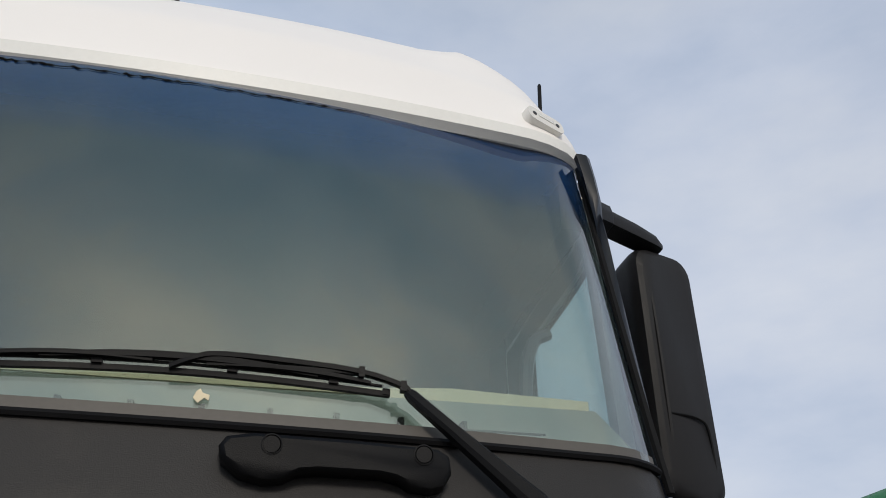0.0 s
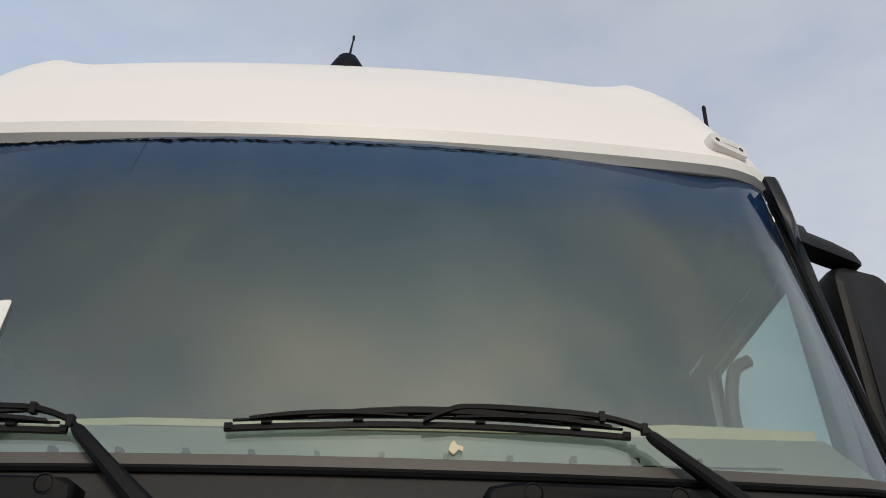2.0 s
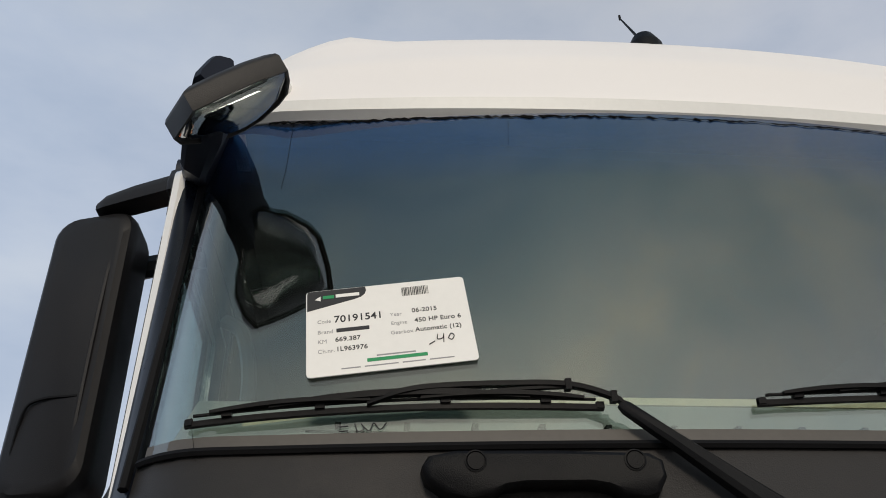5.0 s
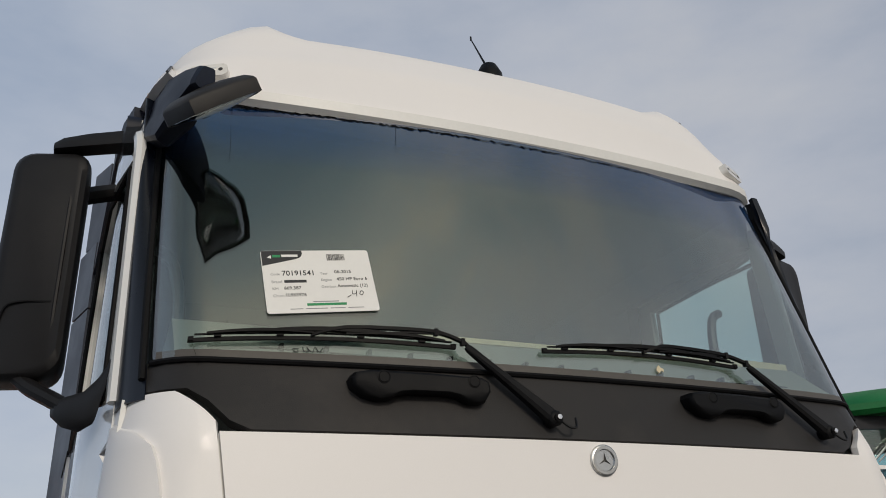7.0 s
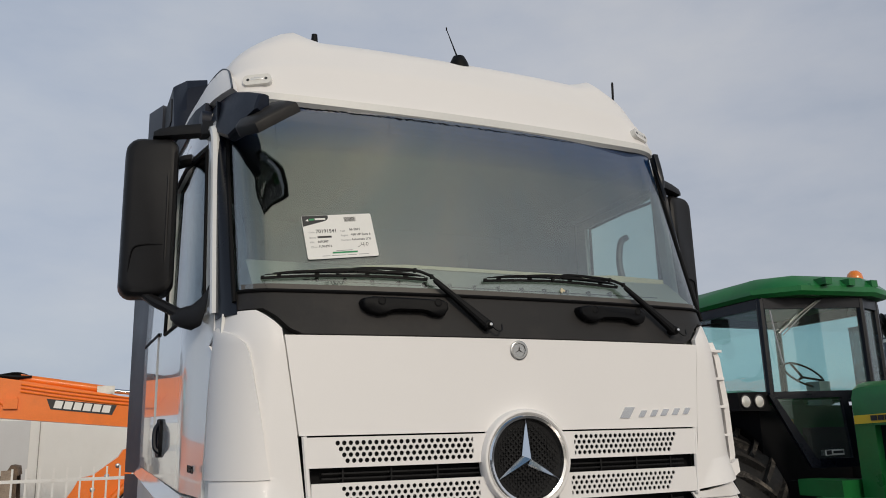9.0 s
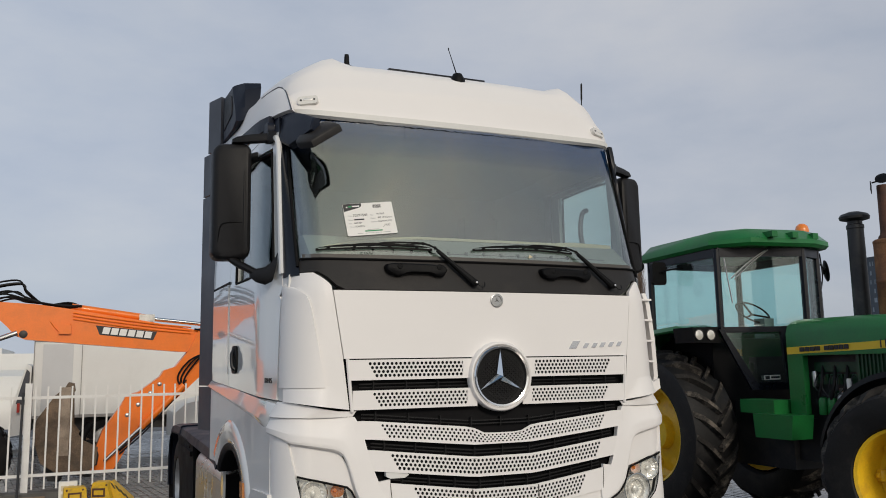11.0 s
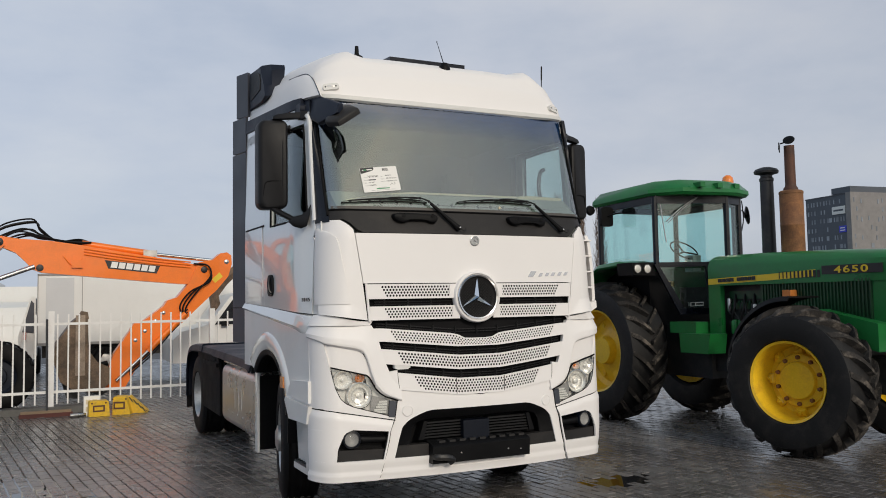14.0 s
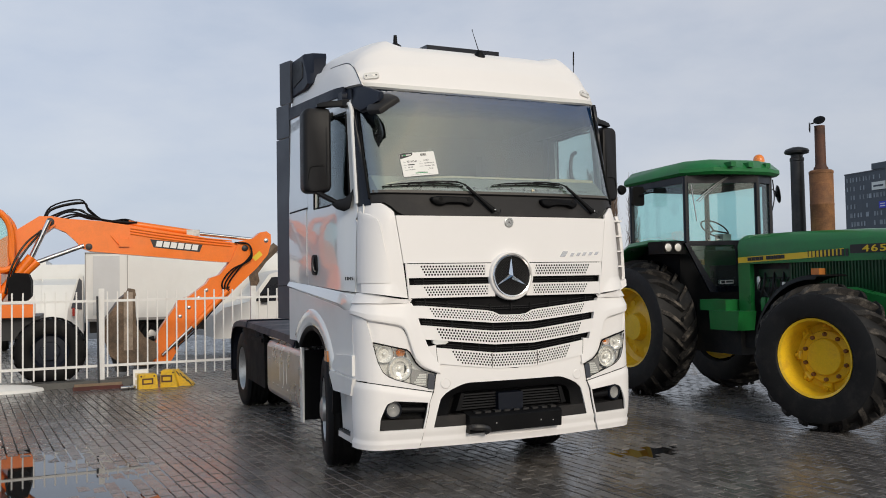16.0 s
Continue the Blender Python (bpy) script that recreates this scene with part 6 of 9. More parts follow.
# front mirror on the near side roof corner: angular arm, visor-shaped housing
bm = BM()
arm = [[(-1.205, 1.00, 3.285), (-1.222, 1.00, 3.235), (-1.19, 1.00, 3.225), (-1.17, 1.00, 3.28)],
       [(-1.188, 0.75, 3.280), (-1.238, 0.75, 3.205), (-1.16, 0.75, 3.19), (-1.14, 0.75, 3.275)],
       [(-1.165, 0.50, 3.262), (-1.205, 0.50, 3.105), (-1.14, 0.50, 3.08), (-1.10, 0.50, 3.26)],
       [(-1.135, 0.30, 3.222), (-1.160, 0.28, 3.005), (-1.11, 0.33, 3.00), (-1.07, 0.36, 3.22)],
       [(-1.103, 0.17, 3.172), (-1.128, 0.13, 3.020), (-1.06, 0.22, 3.01), (-1.03, 0.24, 3.18)],
       [(-1.072, 0.072, 3.125), (-1.098, 0.045, 3.040), (-1.03, 0.11, 3.035), (-1.033, 0.090, 3.130)]]
rings = []
for q in arm:
    q = [Vector(p) for p in q]
    r = []
    for i in range(4):
        a, b, c = q[i - 1], q[i], q[(i + 1) % 4]
        r += [b.lerp(a, 0.22), b.lerp(a, 0.05).lerp(c, 0.05), b.lerp(c, 0.22)]
    rings.append(r)
tip = sum(rings[-1], Vector()) / 12
rings.append([tip + (p - tip) * 0.86 + Vector((0.008, -0.010, 0.0)) for p in rings[-1]])
loft(bm, rings)
km = part("front_mirror_mount", bm, "guard", truck, "dark front mirror mount", sharp=24)
bm = BM()
prism(bm, [(y, z) for y, z in rounded(0.52, 0.66, 3.13, 3.215, 0.035)], "x", -1.232, -1.19, 0.004)
part("mount_cap", bm, "guard", km)
FACE = Vector((-0.524, -0.366, 0.769)).normalized()
rim = [Vector(p) for p in ((-1.075, 0.019, 2.938), (-1.02, 0.014, 2.975), (-0.96, 0.014, 3.016), (-0.914, 0.022, 3.049), (-0.916, 0.077, 3.073), (-0.927, 0.148, 3.100), (-0.948, 0.190, 3.106), (-0.986, 0.236, 3.102), (-1.025, 0.260, 3.088), (-1.058, 0.262, 3.068), (-1.096, 0.222, 3.021), (-1.128, 0.165, 2.972), (-1.130, 0.120, 2.950))]
mid = sum(rim, Vector()) / len(rim)
cup = lambda sc, up: [mid + (p - mid) * sc + FACE * up for p in rim]
bm = BM()
loft(bm, [cup(0.93, 0.010), cup(0.955, 0.0), cup(1.0, 0.0), cup(1.0, 0.034), cup(0.96, 0.042), cup(0.80, 0.054), cup(0.40, 0.064)])
fm = part("front_mirror", bm, "panel", km, "black front mirror housing", sharp=48)
bm = BM()
loft(bm, [cup(0.95, 0.008), cup(0.93, 0.002), cup(0.65, -0.005), cup(0.3, -0.009), cup(0.05, -0.010)])
part("mirror_glass", bm, "mirror", fm, "curved mirror glass", sharp=80)
bm = BM()
tube(bm, [(-1.075, 0.20, 3.08), (-1.06, 0.17, 3.075), (-1.045, 0.15, 3.065), (-1.03, 0.14, 3.05)], 0.034, 10, 5, flat=1.3)
part("mirror_arm", bm, "black", km)
# small black mirror bracket on the door frame
bm = BM()
tube(bm, [(-1.19, 0.78, 3.07), (-1.27, 0.78, 3.05), (-1.36, 0.74, 3.0)], 0.03, 8, 5)
part("mirror_bracket", bm, "mirror_shell", truck, "black mirror bracket")

# chassis, tank, rear mudguard
bm = BM()
for sg in (-1, 1):
    box(bm, *sorted((sg * 0.38, sg * 0.46)), 0.3, 6.5, 0.72, 0.98, 0.01)
for y in (2.4, 3.4, 4.4, 5.9):
    box(bm, -0.38, 0.38, y, y + 0.12, 0.75, 0.95)
part("chassis_frame", bm, "frame", truck)
bm = BM()
box(bm, -0.9, 0.9, 0.4, 2.1, 0.55, 1.1, 0.05)
part("engine_block", bm, "frame", truck)
bm = BM()
box(bm, -0.45, 0.45, 5.0, 5.9, 1.0, 1.12, 0.04)
lathe(bm, [(0.0, 0.0), (0.42, 0.0), (0.44, 0.02), (0.42, 0.05), (0.0, 0.06)], 24, Matrix.Translation((0, 5.4, 1.12)))
part("fifth_wheel", bm, "frame", truck)
for sg in (-1, 1):
    bm = BM()
    prism(bm, [(x, z) for x, z in rounded(*sorted((sg * 0.66, sg * 1.225)), 0.36, 1.03, 0.12, 5)], "y", 2.0, 3.72, 0.01)
    tank = part("tank", bm, "alu", truck, "dull aluminium side tank")
    bm = BM()
    prism(bm, rounded(2.08, 3.64, 0.46, 0.93, 0.05, 4), "x", *sorted((sg * 1.220, sg * 1.231)), 0.004)
    face_plate = part("face_plate", bm, "alu", tank)
    bm = BM()
    for y, z, w, h in ((2.86, 0.70, 0.035, 0.26), (2.70, 0.70, 0.012, 0.20), (3.02, 0.70, 0.012, 0.20)):
        box(bm, *sorted((sg * 1.228, sg * 1.236)), y - w, y + w, z - h / 2, z + h / 2, 0.004)
    part("stamping", bm, "alu", face_plate)
    bm = BM()
    box(bm, *sorted((sg * 0.75, sg * 1.21)), 2.04, 3.70, 1.026, 1.040, 0.004)
    part("top_step", bm, "steel", tank)
    rivet = BM()
    lathe(rivet, [(0, 0), (0.011, 0), (0.008, 0.006), (0, 0.008)], 8)
    first_rivet = part("rivet", rivet, "rim", tank)
    places = [(2.16 + 0.24 * i, 0.535) for i in range(7)] + [(2.16, 0.80), (2.74, 0.86), (2.98, 0.86), (3.56, 0.80)]
    for i, (y, z) in enumerate(places):
        m = pose(sg * 1.231, y, z, 0, sg * 90, 0)
        if i:
            share(first_rivet, "rivet", m, tank)
        else:
            first_rivet.matrix_basis = m
    bm = BM()
    box(bm, *sorted((sg * 0.70, sg * 1.225)), 1.955, 1.985, 0.33, 1.0, 0.006)
    sf = part("splash_flap", bm, "dark", truck)
    bm = BM()
    box(bm, *sorted((sg * 1.225, sg * 1.245)), 1.94, 2.03, 0.31, 1.05, 0.005)
    part("edge", bm, "white_side", sf, "white splash panel edge")
    # rear mudguard
    bm = BM()
    prof = [(p.x, p.y) for p in smooth_path([(6.34, 0.42, 0), (6.32, 0.80, 0), (6.18, 1.04, 0), (5.85, 1.14, 0), (5.2, 1.165, 0), (4.4, 1.16, 0), (3.6, 1.15, 0), (2.8, 1.135, 0), (2.40, 1.12, 0), (2.28, 1.08, 0)], 3)]
    rings = []
    for i, (y, z) in enumerate(prof):
        a, b = prof[max(i - 1, 0)], prof[min(i + 1, len(prof) - 1)]
        d = Vector((0, b[0] - a[0], b[1] - a[1])).normalized()
        nrm = Vector((0, d.z, -d.y))
        c = Vector((0, y, z))
        rings.append([c + Vector((sg * 0.58, 0, 0)), c + Vector((sg * 1.19, 0, 0)), c - nrm * 0.015 + Vector((sg * 1.235, 0, 0)), c - nrm * 0.09 + Vector((sg * 1.25, 0, 0)), c - nrm * 0.09 + Vector((sg * 1.235, 0, 0)), c - nrm * 0.03 + Vector((sg * 1.20, 0, 0)), c - nrm * 0.02 + Vector((sg * 0.58, 0, 0))])
    loft(bm, rings)
    mg = part("mudguard", bm, "guard", truck, "long black rear mudguard")
    for y in (4.95,):
        bm = BM()
        tube(bm, [(sg * 0.60, y, 1.172), (sg * 1.18, y, 1.172), (sg * 1.232, y, 1.150), (sg * 1.250, y, 1.075)], 0.010, 6, 3)
        part("rib", bm, "guard", mg)
    bm = BM()
    rail = [(4.02, 1.03), (4.30, 1.072), (5.2, 1.078), (5.85, 1.055)]
    tube(bm, [(sg * 1.252, y, z) for y, z in rail], 0.008, 6, 4)
    part("seam", bm, "dark", mg)
    bm = BM()
    arcs = [(AXLE_R - 0.56 * math.cos(t), 0.505 + 0.56 * math.sin(t)) for t in np.linspace(radians(-8), radians(72), 10)]
    prism(bm, [(3.83, 0.42), (3.84, 0.90), (3.92, 1.05), (4.10, 1.11), (5.25, 1.10), *arcs[::-1]], "x", *sorted((sg * 1.205, sg * 1.235)), 0.008)
    part("skirt", bm, "dark", mg)
    bm = BM()
    box(bm, *sorted((sg * 1.225, sg * 1.262)), 3.90, 4.78, 0.955, 1.0, 0.012)
    part("latch_rail", bm, "dark", mg)
    bm = BM()
    box(bm, *sorted((sg * 0.62, sg * 1.22)), 6.36, 6.39, 0.25, 0.75, 0.01)
    part("mud_flap", bm, "rubber", truck)


def truck_wheel(x, y, steer, dual, sg):
    w = new("wheel")
    w.parent = truck
    w.matrix_basis = pose(x, y, TYRE_R, 0, 0, steer) @ pose(0, 0, 0, 0, 90 * sg, 0)
    bm = BM()
    hw = 0.155
    prof = [(0.285, -hw * 0.75), (0.30, -hw), (0.36, -hw * 1.06), (0.45, -hw * 1.0), (0.488, -hw * 0.9)]
    for g in (-0.55, -0.18, 0.18, 0.55):
        prof += [(TYRE_R, hw * (g - 0.16)), (TYRE_R - 0.012, hw * (g - 0.05)), (TYRE_R - 0.012, hw * (g + 0.05)), (TYRE_R, hw * (g + 0.16))]
    prof += [(0.488, hw * 0.9), (0.45, hw), (0.36, hw * 1.06), (0.30, hw), (0.285, hw * 0.75)]
    lathe(bm, prof, 56)
    part("tyre", bm, "rubber", w)
    bm = BM()
    if dual:
        lathe(bm, [(0.29, 0.13), (0.285, 0.15), (0.27, 0.13), (0.255, 0.02), (0.18, -0.05), (0.15, -0.02), (0.12, 0.03), (0.10, 0.06), (0, 0.07)], 40)
    else:
        lathe(bm, [(0.29, 0.13), (0.285, 0.15), (0.27, 0.13), (0.262, 0.05), (0.22, 0.085), (0.16, 0.095), (0.12, 0.10), (0.11, 0.17), (0.06, 0.19), (0, 0.19)], 40)
    lathe(bm, [(0.285, -0.13), (0.20, -0.12), (0.0, -0.12)], 30)
    r = part("rim", bm, "rim", w)
    for i in range(10):
        bm = BM()
        a = math.tau * i / 10
        lathe(bm, [(0, 0), (0.016, 0), (0.016, 0.03), (0.009, 0.04), (0, 0.04)], 6, pose(0.167 * math.cos(a), 0.167 * math.sin(a), -0.03 if dual else 0.09))
        part("nut", bm, "steel", r)


for sg in (-1, 1):
    truck_wheel(sg * 1.02, AXLE_F, -11, False, sg)
    truck_wheel(sg * 1.06, AXLE_R, 0, True, sg)
    truck_wheel(sg * 0.72, AXLE_R, 0, True, sg)

# sales card behind the glass
card = thing("sales_card", "white printed sales card fixed on the windscreen", "sign")
o = on_glass(-0.849, 2.473, 0.006)
ux = (on_glass(-0.558, 2.504, 0.006) - o).normalized()
uz = on_glass(-0.867, 2.664, 0.006) - o
uz = (uz - ux * uz.dot(ux)).normalized()
nz = ux.cross(uz).normalized()
CM = Matrix(((ux.x, uz.x, nz.x, o.x), (ux.y, uz.y, nz.y, o.y), (ux.z, uz.z, nz.z, o.z), (0, 0, 0, 1))) @ Matrix.Diagonal((0.985, 1.07, 1.0, 1.0))
card.matrix_world = CM
CW, CH = 0.297, 0.192
bm = BM()
prism(bm, rounded(0, CW, 0, CH, 0.008, 4), "z", -0.002, 0.0)
sheet = part("sheet", bm, "card", card)
zt = 0.0006
bm = BM()
prism(bm, [(0.002, CH - 0.048), (0.002, CH - 0.006), (0.004, CH - 0.001), (0.111, CH - 0.001), (0.112, CH - 0.010), (0.109, CH - 0.018), (0.102, CH - 0.024), (0.09, CH - 0.028), (0.05, CH - 0.037)], "z", 0, zt)
tag = part("logo_field", bm, "ink", card)
bm = BM()
prism(bm, [(0.016, CH - 0.022), (0.027, CH - 0.015), (0.027, CH - 0.026)], "z", zt, zt * 2)
part("logo_arrow", bm, "card", tag)
bm = BM()
box(bm, 0.055, 0.099, CH - 0.021, CH - 0.0135, zt, zt * 2)
part("logo_bar", bm, "card", tag)
bm = BM()
box(bm, 0.031, 0.052, CH - 0.022, CH - 0.0145, zt, zt * 2)
part("logo_mark", bm, "ink_green", tag)
bm = BM()
x = 0.178
rng = random.Random(3)
while x < 0.228:
    w = rng.choice((0.0007, 0.0012, 0.0018))
    box(bm, x, x + w, CH - 0.033, CH - 0.013, 0, zt)
    x += w + rng.choice((0.0008, 0.0014))
part("barcode", bm, "ink", card)
for body, size, x, y, ink, bold in (
        ("Code", 0.0108, 0.020, 0.114, "ink_grey", 0.0), ("70191541", 0.0215, 0.050, 0.113, "ink", 0.0003), ("Year", 0.0108, 0.152, 0.114, "ink_grey", 0.0),
        ("06-2015", 0.0135, 0.192, 0.118, "ink", 0.00018), ("Brand", 0.0115, 0.020, 0.090, "ink_grey", 0.0), ("Engine", 0.0108, 0.152, 0.094, "ink_grey", 0.0),
        ("450 HP Euro 6", 0.0135, 0.195, 0.095, "ink", 0.00018), ("KM", 0.0115, 0.020, 0.069, "ink_grey", 0.0), ("669.387", 0.0135, 0.051, 0.070, "ink", 0.00018),
        ("Gearbox", 0.0108, 0.150, 0.073, "ink_grey", 0.0), ("Automatic (12)", 0.0130, 0.194, 0.074, "ink", 0.00018), ("Ch.nr.", 0.0115, 0.020, 0.048, "ink_grey", 0.0),
        ("1L963976", 0.0135, 0.052, 0.049, "ink", 0.00018)):
    lettering("print", body, size, pose(x, y, 0.0002), card, ink, 0.0003, bold, 1.04)
bm = BM()
box(bm, 0.054, 0.113, 0.0905, 0.0985, 0, zt)
part("brand_bar", bm, "ink", card)
bm = BM()
box(bm, 0.105, 0.210, 0.020, 0.027, 0, zt)
part("address_bar", bm, "ink_green", card)
bm = BM()
box(bm, 0.122, 0.190, 0.0305, 0.033, 0, zt)
for a, b in ((0.060, 0.093), (0.100, 0.158), (0.165, 0.205), (0.212, 0.255)):
    box(bm, a, b, 0.0105, 0.0125, 0, zt)
part("small_print", bm, "ink_grey", card)
bm = BM()
tube(bm, [(0.215, 0.042, 0.001), (0.226, 0.048, 0.001)], 0.0009, 5, 1)
tube(bm, [(0.232, 0.062, 0.001), (0.231, 0.052, 0.001), (0.240, 0.053, 0.001), (0.243, 0.062, 0.001), (0.241, 0.044, 0.001)], 0.0009, 5, 5)
tube(bm, [(0.250, 0.052, 0.001), (0.256, 0.061, 0.001), (0.261, 0.056, 0.001), (0.256, 0.048, 0.001), (0.250, 0.052, 0.001)], 0.0009, 5, 5)
part("pen_note", bm, "ink", card, "handwritten pen note")
# pen scribble and sticker low on the glass
note = BM()
CRACKS = [(-0.941, 3.231), (-0.942, 3.157), (-0.942, 3.062), (-0.946, 2.984)], [(-0.437, 3.219), (-0.442, 3.169), (-0.451, 3.079)], [(-1.025, 2.389), (-1.007, 2.328)]
for pts in ([(-0.79, 2.372), (-0.775, 2.373)], [(-0.79, 2.380), (-0.775, 2.381)], [(-0.765, 2.385), (-0.760, 2.372), (-0.750, 2.376), (-0.755, 2.385), (-0.742, 2.372), (-0.735, 2.386), (-0.725, 2.374), (-0.715, 2.386)]):
    tube(note, [on_glass(x, z, 0.003) for x, z in pts], 0.0011, 5, 4)
for pts in CRACKS:
    crack = BM()
    tube(crack, [on_glass(x, z, 0.0015) for x, z in pts], 0.00042, 4, 4)
    part("crack", crack, "dark", ws, "fine crack in the glass")
part("pen_mark", note, "ink", truck, "pen scribble on the glass")
bm = BM()
prism(bm, [(0.262, 2.387), (0.270, 2.379), (0.279, 2.388), (0.286, 2.384), (0.287, 2.393), (0.276, 2.396), (0.272, 2.403), (0.266, 2.398)], "y", on_glass(0.272, 2.392, 0.004).y - 0.004, on_glass(0.272, 2.392, 0.004).y)
part("sticker", bm, "cream", truck, "small peeling paper sticker")


# ---- ground ----
def ground_mat():
    """Damp concrete pavers: each one a little different, with broad wet and dry patches."""
    m = bpy.data.materials.new("wet_paver")
    m.use_nodes = True
    nt = m.node_tree
    b = nt.nodes["Principled BSDF"]
    geo = nt.nodes.new("ShaderNodeNewGeometry")
    pos = geo.outputs["Position"]

    def tex(scale, detail=5.0, rough=0.6):
        n = N(nt, "ShaderNodeTexNoise", Scale=scale, Detail=detail, Roughness=rough)
        nt.links.new(pos, n.inputs["Vector"])
        return n.outputs["Fac"]

    broad, mid, fine = tex(0.42, 6.0, 0.62), tex(5.0), tex(150.0, 3.0)
    info = nt.nodes.new("ShaderNodeObjectInfo")
    col = mixc(nt, ramp(nt, mid, [(0.3, 0.0), (0.7, 1.0)]), (0.150, 0.139, 0.131), (0.205, 0.192, 0.184))
    col = mixc(nt, ramp(nt, broad, [(0.40, 0.0), (0.62, 0.7)]), col, (0.085, 0.078, 0.074))
    col = mixc(nt, 1.0, col, ramp(nt, fine, [(0.3, 0.86), (0.7, 1.08)]), "MULTIPLY")
    col = mixc(nt, 1.0, col, ramp(nt, geo.outputs["Random Per Island"], [(0, 0.70), (0.6, 1.0), (1, 1.22)]), "MULTIPLY")
    col = mixc(nt, 1.0, col, ramp(nt, info.outputs["Random"], [(0, 0.85), (1, 1.12)]), "MULTIPLY")
    nt.links.new(col, b.inputs["Base Color"])
    wet = ramp(nt, broad, [(0.36, 0.36), (0.50, 0.21), (0.62, 0.09)])
    rough = mixc(nt, 0.35, wet, ramp(nt, mid, [(0.3, 0.16), (0.7, 0.46)]))
    nt.links.new(rough, b.inputs["Roughness"])
    b.inputs["Specular IOR Level"].default_value = 0.55
    bp = N(nt, "ShaderNodeBump", Strength=0.18, Distance=0.004)
    nt.links.new(fine, bp.inputs["Height"])
    nt.links.new(bp.outputs[0], b.inputs["Normal"])
    return m


M["paver"] = ground_mat()
M["joint"] = mat("wet_joint_sand", (0.042, 0.038, 0.034), 0.55, vary=0.3, scale=1.0, fine=80, bump=0.4)
M["water"] = mat("puddle_water", (0.012, 0.012, 0.012), 0.02, vary=0.05, spec=0.6, rough_vary=0.015)
bm = BM()
vs = [bm.verts.new((x, y, -0.016)) for x, y in ((-900, -900), (900, -900), (900, 900), (-900, 900))]
bm.faces.new(vs)
ground = part("ground", bm, "joint")
tagged(ground, "wet grey paved yard with sandy joints", "ground", kind="structure")

# rows run almost along the truck
PX, PY, TURN = 0.106, 0.212, radians(7)
CT, ST = math.cos(TURN), math.sin(TURN)
half = [(0.0500, 0.1025), (0.0508, 0.060), (0.0470, 0.034), (0.0470, -0.034), (0.0508, -0.060), (0.0500, -0.1025)]
shape = half + [(-x, y) for x, y in half[::-1]]
plain = [(0.0502, 0.1025), (0.0502, -0.1025), (-0.0502, -0.1025), (-0.0502, 0.1025)]
PUDDLES = [(-4.40, 1.75, 1.10, 1.65, 0.024), (1.6, 0.55, 0.40, 0.22, 0.013), (-2.4, 0.7, 0.9, 0.6, 0.006)]


def sag(x, y):
    """Height of the settled paving."""
    h = 0.006 * noise.noise(Vector((x * 0.5, y * 0.5, 0))) + 0.003 * noise.noise(Vector((x * 1.7, y * 1.7, 4.0)))
    for cx, cy, rx, ry, d in PUDDLES:
        h -= d * math.exp(-(((x - cx) / rx) ** 2) - ((y - cy) / ry) ** 2)
    return h


def paver_verts(x, y, z, tilt, outline):
    out = []
    for kx, ky, dz in ((1.0, 1.0, None), (0.975, 0.985, -0.0045), (0.90, 0.94, 0.0)):
        for px, py in outline:
            qx, qy = px * kx, py * ky
            h = -0.030 if dz is None else z + dz + tilt[0] * px + tilt[1] * py
            out.append((x + qx * CT - qy * ST, y + qx * ST + qy * CT, h))
    return out


def paver_faces(o, n):
    f = []
    for r in range(2):
        for i in range(n):
            f.append((o + r * n + i, o + r * n + n + i, o + r * n + n + (i + 1) % n, o + r * n + (i + 1) % n))
    f.append(tuple(o + 2 * n + i for i in range(n))[::-1])
    return f


rng = random.Random(11)
V, F, near = [], [], []
for i in range(-116, 128):
    for j in range(-52, 114):
        u, v = i * PX, j * PY + (PY / 2 if i % 2 else 0)
        x, y = u * CT - v * ST, u * ST + v * CT
        if not (-11.5 < x < 12.5 and -9.5 < y < 22.0) or (y < -3.6 and abs(x) > 8):
            continue
        z = sag(x, y) + rng.uniform(-0.0022, 0.0022)
        tilt = (rng.uniform(-0.03, 0.03), rng.uniform(-0.016, 0.016))
        if -3.4 < x < -1.5 and 0.9 < y < 4.6 and len(near) < 300:
            near.append((x, y, z))
            continue
        outline = shape if -1.5 < y < 6.5 and -6 < x < 6 else plain
        F += paver_faces(len(V), len(outline))
        V += paver_verts(x, y, z, tilt, outline)
me = bpy.data.meshes.new("paving")
me.from_pydata(V, [], F)
me.materials.append(M["paver"])
pav = new("paving", me)
pav.parent = ground
tagged(pav, "interlocking grey concrete pavers, damp", kind="stuff")


# ---- puddles: still water standing in the dips ----
def puddle(cx, cy, rx, ry, level, label):
    bm = BM()
    rim = [(cx + rx * math.cos(a), cy + ry * math.sin(a)) for a in (math.tau * i / 48 for i in range(48))]
    top = [bm.verts.new((x, y, level)) for x, y in rim]
    low = [bm.verts.new((x, y, -0.016)) for x, y in rim]
    bm.faces.new(top)
    for i in range(48):
        bm.faces.new((top[i], low[i], low[(i + 1) % 48], top[(i + 1) % 48]))
    return solo("puddle", bm, "water", label, "puddle", sharp=4)


puddle(-4.35, 1.75, 1.9, 2.3, -0.0062, "still shallow rain puddle between the pavers")
puddle(1.6, 0.55, 0.55, 0.32, -0.0075, "small rain puddle beside the tractor wheel")

# ---- tractor ----
TX, TY = 4.95, 3.3
tractor = thing("tractor", "old green tractor with yellow wheels and tall exhaust", "tractor", pose(TX, TY, 0))


